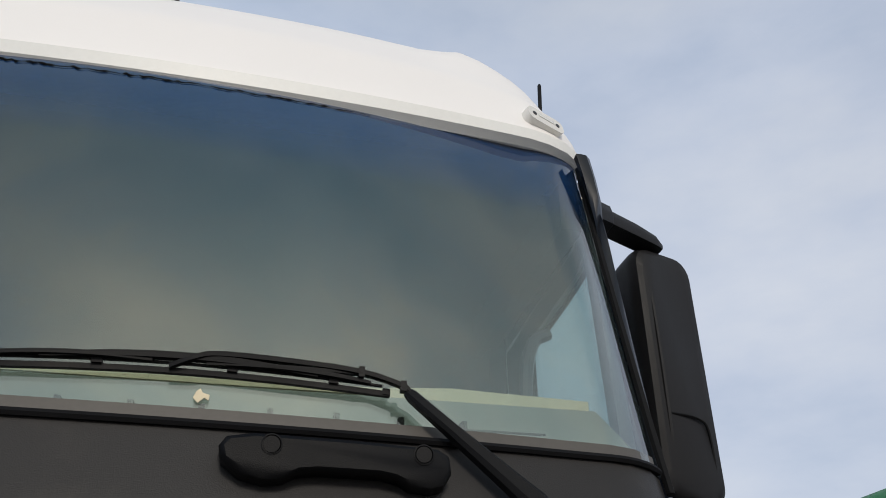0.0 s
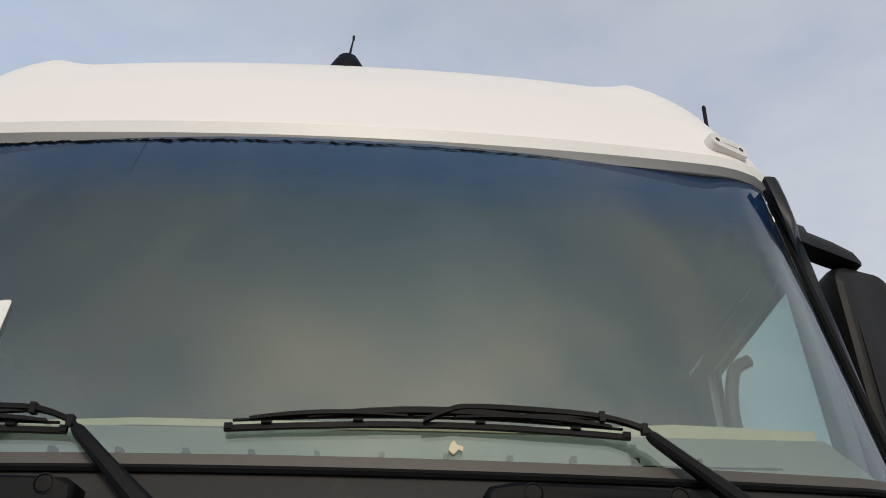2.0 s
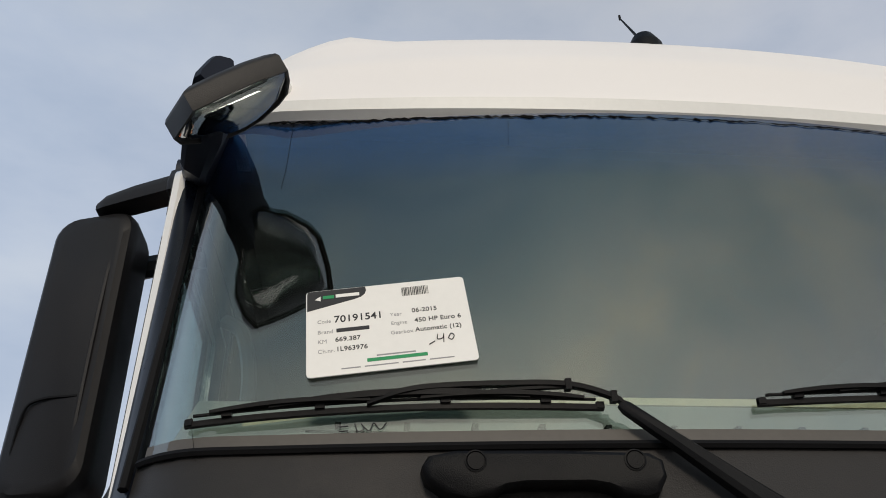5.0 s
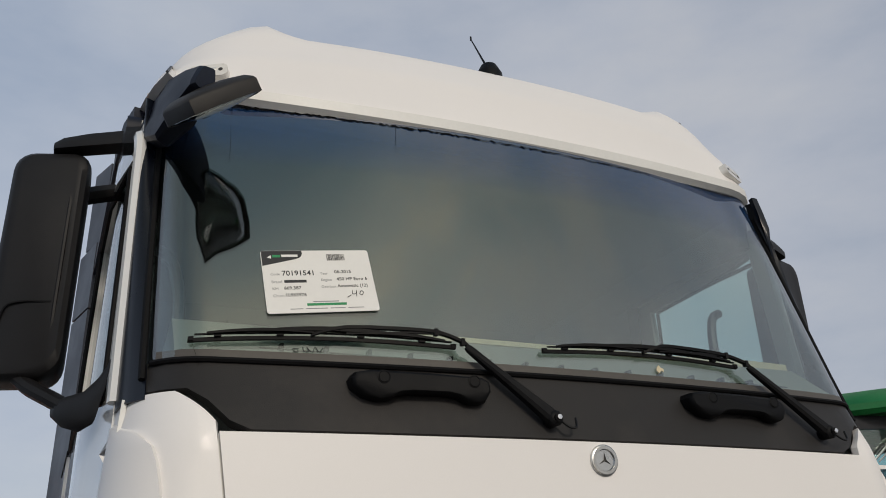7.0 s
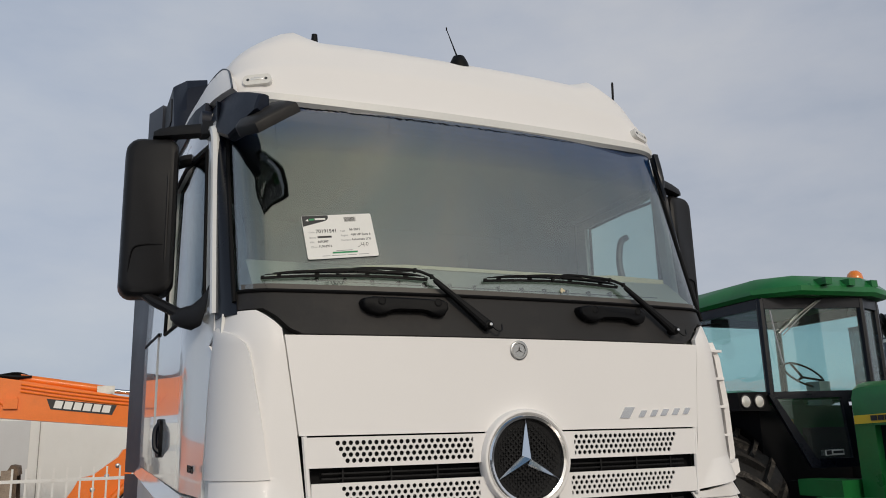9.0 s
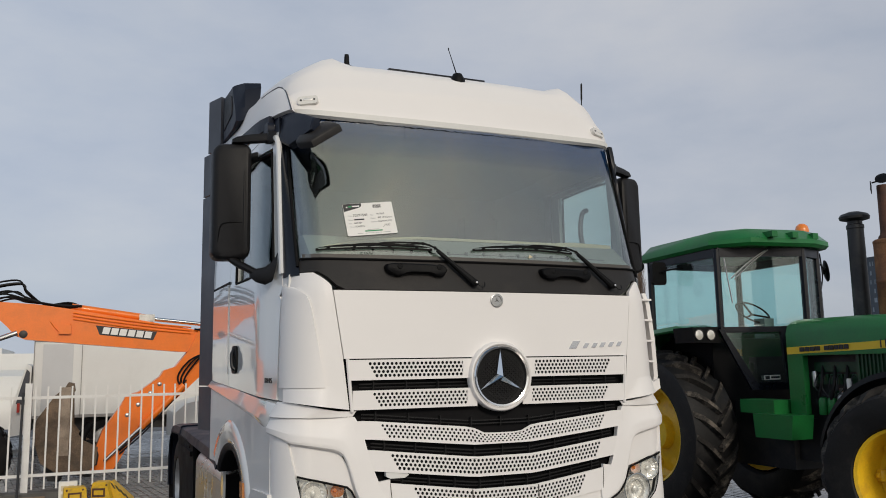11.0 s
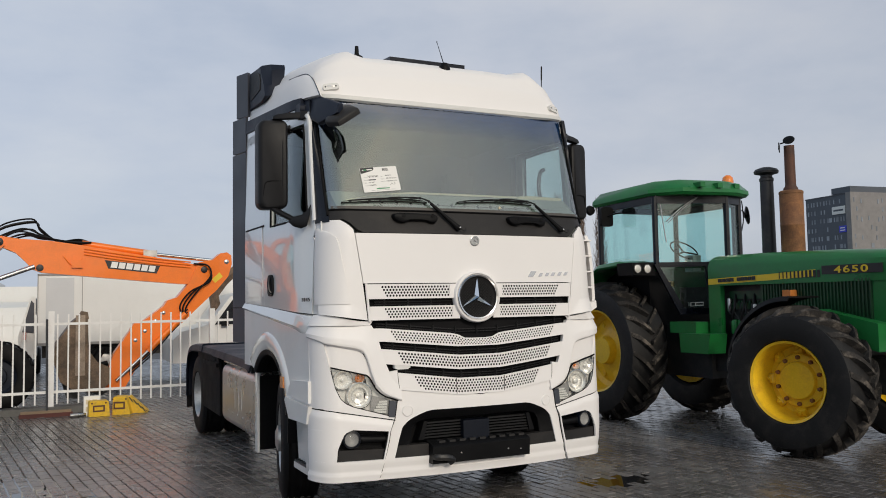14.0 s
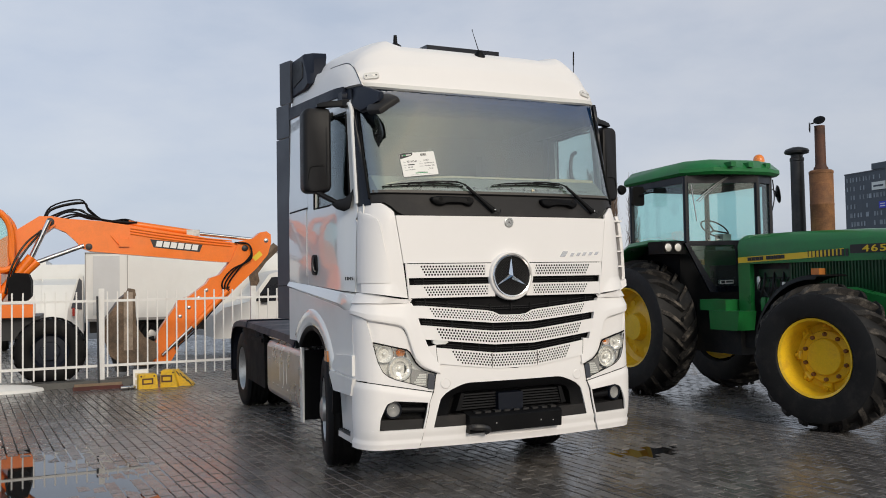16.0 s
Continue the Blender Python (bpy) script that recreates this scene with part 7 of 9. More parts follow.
def tractor_wheel(R, rim_r, width, lugs, front):
    """A wheel about its own z axis, outer side at +z."""
    w = new("wheel")
    bm = BM()
    hw = width / 2
    lathe(bm, [(rim_r, -hw * 0.72), (rim_r + 0.03, -hw * 0.9), ((R + rim_r) / 2, -hw), (R - 0.10, -hw * 0.92), (R - 0.07, -hw * 0.7), (R - 0.055, 0),
               (R - 0.07, hw * 0.7), (R - 0.10, hw * 0.92), ((R + rim_r) / 2, hw), (rim_r + 0.03, hw * 0.9), (rim_r, hw * 0.72)], 48)
    ty = part("tyre", bm, "tractor_rubber", w, "muddy lugged tyre")
    bm = BM()
    for k in range(lugs):
        for side in (-1, 1):
            a0 = math.tau * (k + (0.5 if side > 0 else 0)) / lugs
            rings = []
            for t in np.linspace(0, 1, 5):
                a = a0 + t * math.tau / lugs * 1.05
                h = side * (-0.02 + t * (hw * 0.96))
                rb = R - 0.075 - 0.04 * t**3
                rt = R + 0.012 - 0.10 * t**4
                wd = 0.022 + 0.014 * t
                c = lambda r, da, dh: (r * math.cos(a + da / R), r * math.sin(a + da / R), h + dh)
                rings.append([c(rb, -wd * 1.3, 0), c(rt, -wd, 0), c(rt, wd, 0), c(rb, wd * 1.3, 0)])
            loft(bm, rings)
    o = part("tread", bm, "tread_mud_sunlit", ty, "lugs crusted with dry mud, its colour raised as if sunlit")
    tagged(o, kind="stuff")
    bm = BM()
    if front:
        lathe(bm, [(rim_r + 0.012, hw * 0.80), (rim_r + 0.014, hw * 0.86), (rim_r - 0.012, hw * 0.82), (rim_r - 0.03, hw * 0.55), (rim_r - 0.035, -0.02), (rim_r - 0.05, -0.06), (rim_r - 0.09, -0.07), (rim_r - 0.12, -0.05), (0.0, -0.05)], 44)
    else:
        lathe(bm, [(rim_r + 0.012, hw * 0.80), (rim_r + 0.014, hw * 0.86), (rim_r - 0.012, hw * 0.82), (rim_r - 0.03, hw * 0.5), (rim_r - 0.04, 0.02), (rim_r - 0.10, -0.02), (0.28, 0.05), (0.20, 0.06), (0.18, 0.16), (0.0, 0.17)], 44)
    lathe(bm, [(rim_r - 0.02, -hw * 0.8), (rim_r - 0.05, -hw * 0.2), (0.0, -hw * 0.2)], 30)
    rm = part("rim", bm, "yellow", w, "yellow steel rim")
    if front:
        bm = BM()
        lathe(bm, [(0.285, -0.05), (0.28, -0.01), (0.27, 0.0), (0.20, 0.005), (0.195, 0.045), (0.185, 0.055), (0, 0.055)], 36)
        part("hub", bm, "yellow", rm)
        for k in range(10):
            a = math.tau * k / 10
            bm = BM()
            lathe(bm, [(0, 0), (0.022, 0), (0.022, 0.035), (0.012, 0.045), (0, 0.045)], 6, pose(0.240 * math.cos(a), 0.240 * math.sin(a), 0.0))
            part("nut", bm, "rust", rm)
        for k in range(8):
            a = math.tau * k / 8
            bm = BM()
            box(bm, -0.045, 0.045, -0.05, 0.05, -0.03, 0.035, 0.014, pose(0, 0, 0, 0, 0, math.degrees(a)) @ pose(rim_r - 0.085, 0, -0.03, 0, 35, 0))
            box(bm, -0.02, 0.02, -0.02, 0.02, 0.0, 0.06, 0.008, pose(0, 0, 0, 0, 0, math.degrees(a)) @ pose(rim_r - 0.085, 0, -0.03, 0, 20, 0))
            part("clamp", bm, "yellow", rm)
    else:
        for k in range(8):
            a = math.tau * (k + 0.5) / 8
            bm = BM()
            lathe(bm, [(0, 0), (0.055, 0), (0.05, 0.02), (0, 0.02)], 14, pose((rim_r - 0.2) * math.cos(a), (rim_r - 0.2) * math.sin(a), 0.02))
            part("weight_boss", bm, "yellow", rm)
    return w


rw = tractor_wheel(0.94, 0.55, 0.63, 22, False)
rw.parent = tractor
rw.matrix_basis = pose(-0.82, 0.5, 0.94, 0, -90, 0)
c = copy_thing(rw, pose(0.82, 0.5, 0.94, 0, 90, 0))
fw = tractor_wheel(0.77, 0.405, 0.56, 20, True)
fw.parent = tractor
fw.matrix_basis = pose(-0.885, -2.76, 0.77, 0, -90, 11)
c = copy_thing(fw, pose(0.86, -2.78, 0.77, 0, 90, 11))

# hood with stripe
bm = BM()
rings = []
for y, zt, w in ((-1.02, 2.16, 0.43), (-1.10, 2.175, 0.435), (-1.8, 2.175, 0.43), (-2.6, 2.155, 0.41), (-3.2, 2.125, 0.40), (-3.62, 2.09, 0.39), (-3.72, 2.04, 0.38)):
    rings.append([(-w, y, 1.79), (-w, y, 2.02), (-w + 0.03, y, zt - 0.06), (-w + 0.10, y, zt - 0.015), (0, y, zt), (w - 0.10, y, zt - 0.015), (w - 0.03, y, zt - 0.06), (w, y, 2.02), (w, y, 1.79)])
loft(bm, rings)
hd = part("hood", bm, "green", tractor, "green hood")
for sg in (-1, 1):
    bm = BM()
    rings = []
    for y, zc in ((-1.03, 1.840), (-2.0, 1.868), (-2.62, 1.895)):
        w = lerp([(-3.7, 0.383), (-2.6, 0.41), (-1.8, 0.43), (-1.0, 0.436)], y) + 0.004
        rings.append([(sg * w, y, zc - 0.036), (sg * w, y, zc + 0.036), (sg * (w - 0.01), y, zc + 0.036), (sg * (w - 0.01), y, zc - 0.036)])
    loft(bm, rings)
    part("stripe", bm, "decal_yellow", hd, "yellow side stripe")
for k in range(11):
    bm = BM()
    y = -2.14 - 0.052 * k
    w = lerp([(-2.8, 0.405), (-2.6, 0.41), (-1.8, 0.43)], y) + 0.0065
    box(bm, -w, -w + 0.004, y - 0.006 - 0.0012 * k, y + 0.006 + 0.0012 * k, 1.845, 1.925)
    part("stripe_bar", bm, "ink", hd)
bm = BM()
box(bm, -0.412, -0.40, -3.42, -2.70, 1.872, 1.966)
part("number_field", bm, "ink", hd)
lettering("figure", "4650", 0.10, pose(-0.4155, -2.86, 1.885, 90, 0, -90) @ Matrix.Diagonal((1.75, 1.0, 1.0, 1.0)), hd, "decal_yellow", 0.002, 0.0016, 1.2)
for a, b in ((-1.20, -1.26), (-1.27, -1.325), (-1.335, -1.39), (-1.40, -1.455), (-1.51, -1.565), (-1.575, -1.62), (-1.63, -1.675), (-1.685, -1.735), (-1.745, -1.795)):
    bm = BM()
    box(bm, -0.444, -0.436, b, a, 1.829 + 0.028 * (-a - 1.2), 1.872 + 0.028 * (-a - 1.2))
    part("maker_bar", bm, "ink", hd, "black bar of the maker's lettering")
# cowl side panels, grille panel, engine
for sg in (-1, 1):
    bm = BM()
    box(bm, *sorted((sg * 0.36, sg * 0.43)), -1.22, -1.02, 1.20, 1.80, 0.01)
    part("cowl", bm, "green", tractor)
gp = None
for sg in (-1, 1):
    bm = BM()
    box(bm, *sorted((sg * 0.35, sg * 0.385)), -3.28, -1.82, 1.36, 1.83, 0.008)
    gp = part("side_grille", bm, "green_dark", tractor, "ribbed dark green side grille")
    for k in range(34):
        bm = BM()
        y = -1.86 - 0.0425 * k
        box(bm, *sorted((sg * 0.384, sg * 0.402)), y - 0.008, y + 0.008, 1.37, 1.82, 0)
        part("rib", bm, "green_dark", gp)
bm = BM()
box(bm, -0.38, 0.38, -3.70, -3.28, 1.20, 1.83, 0.02)
part("grille_shell", bm, "green", tractor)
for sg in (-1, 1):
    bm = BM()
    prism(bm, [(-3.45, 1.08), (-3.45, 1.36), (-2.76, 1.50), (-2.72, 1.46), (-2.9, 1.20)], "x", *sorted((sg * 0.36, sg * 0.56)), 0.01)
    part("tank_bracket", bm, "green", tractor)
bm = BM()
box(bm, -0.28, 0.28, -2.9, -0.9, 0.72, 1.15, 0.03)
box(bm, -0.26, 0.26, -2.6, -1.1, 1.1, 1.80, 0.02)
box(bm, -0.20, 0.20, -3.9, -2.7, 0.62, 1.0, 0.03)
eng = part("engine", bm, "frame", tractor)
bm = BM()
for k in range(6):
    box(bm, -0.315, -0.24, -1.30 - 0.085 * k - 0.03, -1.30 - 0.085 * k + 0.03, 1.50, 1.60, 0.010)
box(bm, -0.30, -0.20, -1.80, -1.24, 1.62, 1.72, 0.015)
part("cylinder_head", bm, "green_dark", eng)
rng = random.Random(8)
for k in range(16):
    y, z = rng.uniform(-1.75, -1.25), rng.uniform(1.18, 1.48)
    q = rng.uniform(0.018, 0.045)
    bm = BM()
    box(bm, -0.27 - q - rng.uniform(0, 0.05), -0.24, y - q, y + q, z - q, z + q, 0.008)
    part("engine_fitting", bm, ("green_dark", "frame", "green_dark", "alu")[k % 4], eng)
for x, y, z, r, h, mt in ((-0.345, -1.36, 1.20, 0.045, 0.17, "green"), (-0.345, -1.47, 1.20, 0.045, 0.17, "green"), (-0.335, -1.27, 1.47, 0.028, 0.16, "alu"), (-0.36, -1.70, 1.46, 0.024, 0.10, "card")):
    bm = BM()
    lathe(bm, [(0, 0), (r * 0.9, 0), (r, 0.012), (r, h - 0.02), (r * 0.8, h), (0, h)], 16, pose(x, y, z))
    part("filter", bm, mt, eng)
bm = BM()
lathe(bm, [(0, -0.06), (0.05, -0.06), (0.062, -0.04), (0.062, 0.03), (0.05, 0.05), (0.02, 0.05), (0.02, 0.08), (0.05, 0.082), (0.05, 0.10), (0, 0.10)], 18, pose(-0.33, -1.62, 1.36, 90, 0, 0))
part("alternator", bm, "alu", eng, "dull metal alternator")
for k in range(6):
    bm = BM()
    a = -1.30 - 0.085 * k
    tube(bm, [(-0.345, -1.42 - 0.02 * k, 1.37), (-0.37, a, 1.46), (-0.35, a, 1.56), (-0.30, a, 1.60)], 0.006, 6, 4)
    part("fuel_line", bm, "frame", eng)
for k in range(3):
    bm = BM()
    a = -1.28 - 0.15 * k
    tube(bm, [(-0.29, a, 1.20), (-0.37, a - 0.05, 1.34), (-0.365, a - 0.10, 1.52), (-0.29, a - 0.06, 1.68)], 0.015, 8, 5)
    part("hose", bm, "hose", eng)
# front axle and side frame
bm = BM()
tube(bm, [(-0.62, -2.78, 0.74), (-0.2, -2.78, 0.66), (0.2, -2.78, 0.66), (0.62, -2.78, 0.74)], 0.10, 10, 4)
part("front_axle", bm, "green", tractor)
bm = BM()
tube(bm, [(-0.6, 0.5, 0.94), (0.6, 0.5, 0.94)], 0.16, 12, 1)
box(bm, -0.35, 0.35, -0.95, 0.9, 0.62, 1.30, 0.04)
part("rear_axle", bm, "frame", tractor)
# front mudguard
bm = BM()
for sg in (-1, 1):
    rings = []
    for t in np.linspace(radians(14), radians(92), 16):
        y, z = -2.78 + 0.86 * math.cos(t), 0.765 + 0.86 * math.sin(t)
        rd = Vector((0, math.cos(t), math.sin(t)))
        c = Vector((0, y, z))
        rings.append([c + Vector((sg * 0.58, 0, 0)), c + rd * 0.02 + Vector((sg * 0.62, 0, 0)), c + rd * 0.02 + Vector((sg * 1.05, 0, 0)), c - rd * 0.03 + Vector((sg * 1.075, 0, 0)), c - rd * 0.03 + Vector((sg * 1.06, 0, 0)), c + Vector((sg * 1.04, 0, 0))])
    loft(bm, rings)
    part("front_mudguard", bm, "black", tractor, "black front mudguard")
    bm = BM()
bm.free()
bm = BM()
box(bm, -0.50, -0.40, -2.35, -2.24, 1.62, 1.715, 0.012)
ind = part("indicator", bm, "amber", tractor, "orange indicator lamp")
# rear fenders with work lamps
for sg in (-1, 1):
    bm = BM()
    rings = []
    for y, z in ((0.95, 1.72), (0.80, 1.98), (0.45, 2.13), (0.0, 2.16), (-0.22, 2.12), (-0.34, 2.06)):
        rings.append([(sg * 0.60, y, z), (sg * 1.02, y, z - 0.01), (sg * 1.06, y, z - 0.06), (sg * 1.04, y, z - 0.08), (sg * 0.60, y, z - 0.05)])
    loft(bm, rings)
    fe = part("rear_fender", bm, "green", tractor, "green rear fender")
    bm = BM()
    prism(bm, [(sg * 1.14, 2.115), (sg * 0.79, 2.12), (sg * 0.76, 1.945), (sg * 1.12, 1.950)], "y", -0.42, -0.10, 0.02)
    lb = part("lamp_box", bm, "black", fe)
    for x in (1.055, 0.895):
        bm = BM()
        lathe(bm, [(0.064, -0.02), (0.064, 0.006), (0.056, 0.010), (0.052, 0.002)], 20, pose(sg * x, -0.425, 2.033, 90, 0, 0))
        wl = part("work_lamp", bm, "frame", lb)
        bm = BM()
        lathe(bm, [(0.0, 0.010), (0.03, 0.009), (0.054, 0.002)], 20, pose(sg * x, -0.425, 2.033, 90, 0, 0))
        part("lens", bm, "reflector", wl)
bm = BM()
prism(bm, [(-0.12, 2.0), (0.85, 2.05), (0.7, 0.95), (0.1, 0.75), (-0.12, 1.1)], "x", -0.62, 0.62, 0.02)
part("platform", bm, "dark", tractor)

# cab: posts, glass, roof
plan = [(-0.70, 0.82), (-0.70, -0.37), (0.25, -0.68), (0.60, -0.55), (0.70, -0.37), (0.70, 0.82)]
cab = new("cab")
cab.parent = tractor
tagged(cab, "tractor cab with tinted glass")
Z0, Z1 = 2.10, 2.93


def post(bm, x, y, z0, z1, r=0.035, lean=(0, 0)):
    tube(bm, [(x, y, z0), (x + lean[0], y + lean[1], z1)], r, 8, 1)


for x, y in plan:
    bm = BM()
    post(bm, x, y, Z0 - 0.05, Z1 + 0.06, 0.038)
    part("post", bm, "gloss_black", cab)
for (xa, ya), (xb, yb) in zip(plan, plan[1:] + plan[:1]):
    a, b = Vector((xa, ya, 0)), Vector((xb, yb, 0))
    for z0, z1 in ((Z0 - 0.06, Z0 + 0.02), (Z1 - 0.03, Z1 + 0.08)):
        bm = BM()
        d = (b - a).normalized()
        n = Vector((d.y, -d.x, 0)) * 0.03
        loft(bm, [[p + n + Vector((0, 0, z0)), p + n + Vector((0, 0, z1)), p - n + Vector((0, 0, z1)), p - n + Vector((0, 0, z0))] for p in (a, b)])
        part("rail", bm, "gloss_black", cab)
    bm = BM()
    n = Vector(((b - a).y, -(b - a).x, 0)).normalized() * 0.003
    loft(bm, [[p + n + Vector((0, 0, Z0)), p + n + Vector((0, 0, Z1)), p - n + Vector((0, 0, Z1)), p - n + Vector((0, 0, Z0))] for p in (a, b)])
    g = part("pane", bm, "far_glass", cab, "tinted cab window")
    g.visible_shadow = False
# foot window below the front pane
bm = BM()
A, B = Vector((-0.80, -0.44, 0)), Vector((-0.05, -0.64, 0))
fp = [(0.0, 2.09), (1.0, 2.10), (1.08, 1.43), (0.44, 1.43)]
P = lambda t, z, o=0: A.lerp(B, t) + Vector((-0.31 * o, -0.95 * o, z))
outer = [P(t, z) for t, z in fp]
inner = [(0.10, 2.05), (0.93, 2.06), (0.98, 1.51), (0.52, 1.51)]
rows = [[bm.verts.new(P(t, z, o)) for t, z in q] for q, o in ((fp, 0.02), (inner, 0.02), (inner, -0.03), (fp, -0.03))]
for a, b in zip(rows, rows[1:] + rows[:1]):
    for i in range(4):
        bm.faces.new((a[i], a[(i + 1) % 4], b[(i + 1) % 4], b[i]))
ft = part("foot_panel", bm, "gloss_black", cab)
bm = BM()
ip = [(0.10, 2.05), (0.93, 2.06), (0.98, 1.51), (0.52, 1.51)]
loft(bm, [[P(t, z, 0.0) for t, z in ip], [P(t, z, -0.006) for t, z in ip]])
part("foot_glass", bm, "foot_pane", ft).visible_shadow = False
bm = BM()
ip = [(0.62, 1.585), (0.86, 1.59), (0.86, 1.54), (0.62, 1.535)]
loft(bm, [[P(t, z, 0.030) for t, z in ip], [P(t, z, 0.025) for t, z in ip]])
part("sticker", bm, "card", ft, "small white sticker")
bm = BM()
ip = [(0.635, 1.58), (0.70, 1.582), (0.70, 1.545), (0.635, 1.542)]
loft(bm, [[P(t, z, 0.033) for t, z in ip], [P(t, z, 0.03) for t, z in ip]])
ip = [(0.72, 1.575), (0.85, 1.577), (0.85, 1.555), (0.72, 1.553)]
loft(bm, [[P(t, z, 0.033) for t, z in ip], [P(t, z, 0.03) for t, z in ip]])
part("sticker_mark", bm, "ink", ft)
bm = BM()
rings = []
for k, z, o in ((0, 3.000, 0.06), (1, 3.035, 0.095), (2, 3.085, 0.09), (3, 3.195, -0.03), (4, 3.222, -0.16)):
    ring = []
    for x, y in ((-0.70, 0.85), (-0.70, -0.30), (-0.45, -0.62), (0.30, -0.72), (0.62, -0.60), (0.72, -0.30), (0.72, 0.85)):
        v = Vector((x, y - 0.1, 0))
        q = v + v.normalized() * o
        ring.append((q.x, q.y + 0.1, z - 0.02 * (y > 0.5)))
    rings.append(ring)
loft(bm, rings)
rf = part("cab_roof", bm, "green", cab, "green cab roof")
for k in range(3):
    bm = BM()
    x = -0.25 + 0.3 * k
    box(bm, x - 0.04, x + 0.04, -0.80, -0.66, 3.09, 3.155, 0.012, None)
    part("roof_rib", bm, "green", rf)
bm = BM()
lathe(bm, [(0.07, 0), (0.07, 0.02), (0.06, 0.025)], 20, pose(0.58, -0.40, 3.185))
bs = part("beacon", bm, "black", cab)
bm = BM()
lathe(bm, [(0.075, 0.02), (0.080, 0.07), (0.068, 0.12), (0.038, 0.15), (0, 0.158)], 20, pose(0.58, -0.40, 3.185))
part("dome", bm, "beacon", bs, "orange beacon dome")
# wiper, mirrors, inner wheel and seat
bm = BM()
tube(bm, [(-0.20, -0.60, 2.97), (-0.40, -0.535, 2.83), (-0.60, -0.47, 2.655)], 0.009, 6, 3)
tube(bm, [(-0.19, -0.62, 2.97), (-0.38, -0.555, 2.82), (-0.58, -0.49, 2.64)], 0.006, 6, 3)
tube(bm, [(-0.67, -0.45, 2.88), (-0.645, -0.46, 2.66), (-0.61, -0.475, 2.38)], 0.007, 6, 2)
part("wiper", bm, "alu", cab, "metal wiper")
for sg, y in ((-1, 0.42), (1, -0.3)):
    bm = BM()
    if sg < 0:
        prism(bm, rounded(-1.0, -0.80, 2.66, 2.93, 0.04), "y", y - 0.03, y + 0.02, 0.01)
    else:
        lathe(bm, [(0, -0.045), (0.03, -0.04), (0.035, -0.022), (0.08, -0.014), (0.105, 0.0), (0.10, 0.010), (0, 0.012)], 24, pose(1.0, y - 0.02, 2.80, 84, 0, 62) @ Matrix.Diagonal((0.8, 1.25, 1.0, 1.0)))
    mr = part("mirror", bm, "black", cab)
    bm = BM()
    tube(bm, [(sg * 0.70, y - 0.22, 2.84), (sg * 0.82, y - 0.13, 2.83), (sg * (0.90 if sg < 0 else 1.0), y - 0.02, 2.80)], 0.010, 6, 4)
    if sg > 0:
        tube(bm, [(0.70, y - 0.20, 2.55), (0.78, y - 0.16, 2.70), (0.80, y - 0.14, 2.83), (0.74, y - 0.18, 2.98)], 0.008, 6, 4)
    part("bracket", bm, "black", mr)
bm = BM()
lathe(bm, [(0, -0.04), (0.05, -0.035), (0.075, 0.0), (0.06, 0.04), (0, 0.045)], 16, pose(-0.88, 0.82, 2.93, 90, 0, 0))
part("round_lamp", bm, "black", cab)
bm = BM()
m = pose(-0.05, -0.18, 2.30, 40, 0, 0)
rings = []
for a in np.linspace(0, math.tau, 29)[:-1]:
    cc = Vector((0.20 * math.cos(a), 0.20 * math.sin(a), 0))
    rings.append([m @ (cc + 0.010 * (math.cos(b) * cc.normalized() + math.sin(b) * Vector((0, 0, 1)))) for b in (math.tau * j / 6 for j in range(6))])
loft(bm, [*rings, rings[0]], caps=False)
for a in (90, 210, 330):
    tube(bm, [m @ Vector((0, 0, -0.03)), m @ Vector((0.2 * math.cos(radians(a)), 0.2 * math.sin(radians(a)), 0))], 0.012, 6, 1)
part("steering_wheel", bm, "inner_dark", cab)
bm = BM()
box(bm, -0.10, 0.04, -0.40, -0.24, 2.0, 2.22, 0.03)
part("console", bm, "dash", cab)
bm = BM()
box(bm, -0.26, 0.26, 0.15, 0.60, 1.95, 2.10, 0.05)
box(bm, -0.22, 0.22, 0.56, 0.68, 2.0, 2.17, 0.05)
part("seat", bm, "inner_dark", cab)
# pre-cleaner and exhaust
bm = BM()
lathe(bm, [(0.082, 2.10), (0.078, 3.05), (0.084, 3.055), (0.084, 3.09), (0.07, 3.10), (0.07, 3.13), (0.10, 3.14), (0.14, 3.15), (0.146, 3.175), (0.13, 3.20), (0.06, 3.225), (0, 3.23)], 28, pose(0, -1.62, 0))
part("air_intake", bm, "frame", tractor, "black air intake stack")
bm = BM()
lathe(bm, [(0.0, 2.08), (0.130, 2.10), (0.134, 2.13), (0.134, 2.47), (0.1365, 2.475), (0.1365, 2.487), (0.134, 2.492), (0.134, 2.85), (0.138, 2.853), (0.138, 2.878), (0.12, 2.892), (0.075, 2.90), (0.0, 2.90)], 32, pose(0, -1.98, 0))
ex = part("exhaust", bm, "rust", tractor, "rusty exhaust stack")
bm = BM()
box(bm, -0.045, 0.045, -0.004, 0.004, -0.075, 0.02, 0.002, pose(-0.105, -1.93, 3.435, 0, 20, 35))
tube(bm, [(-0.10, -1.94, 3.455), (-0.05, -1.96, 3.47), (-0.02, -1.97, 3.475)], 0.009, 6, 3)
lathe(bm, [(0, 0), (0.064, 0), (0.068, 0.006), (0.05, 0.014), (0, 0.018)], 20, pose(-0.01, -1.99, 3.495, 18, -52, 10))
part("rain_cap", bm, "black", ex)
bm = BM()
lathe(bm, [(0.085, 2.898), (0.080, 2.925), (0.066, 2.94), (0.061, 2.97), (0.059, 3.43), (0.05, 3.43), (0.05, 3.2)], 28, pose(0, -1.98, 0))
part("stack_pipe", bm, "rust_slot_shade", ex, "dark brown rusted pipe")
bm = BM()
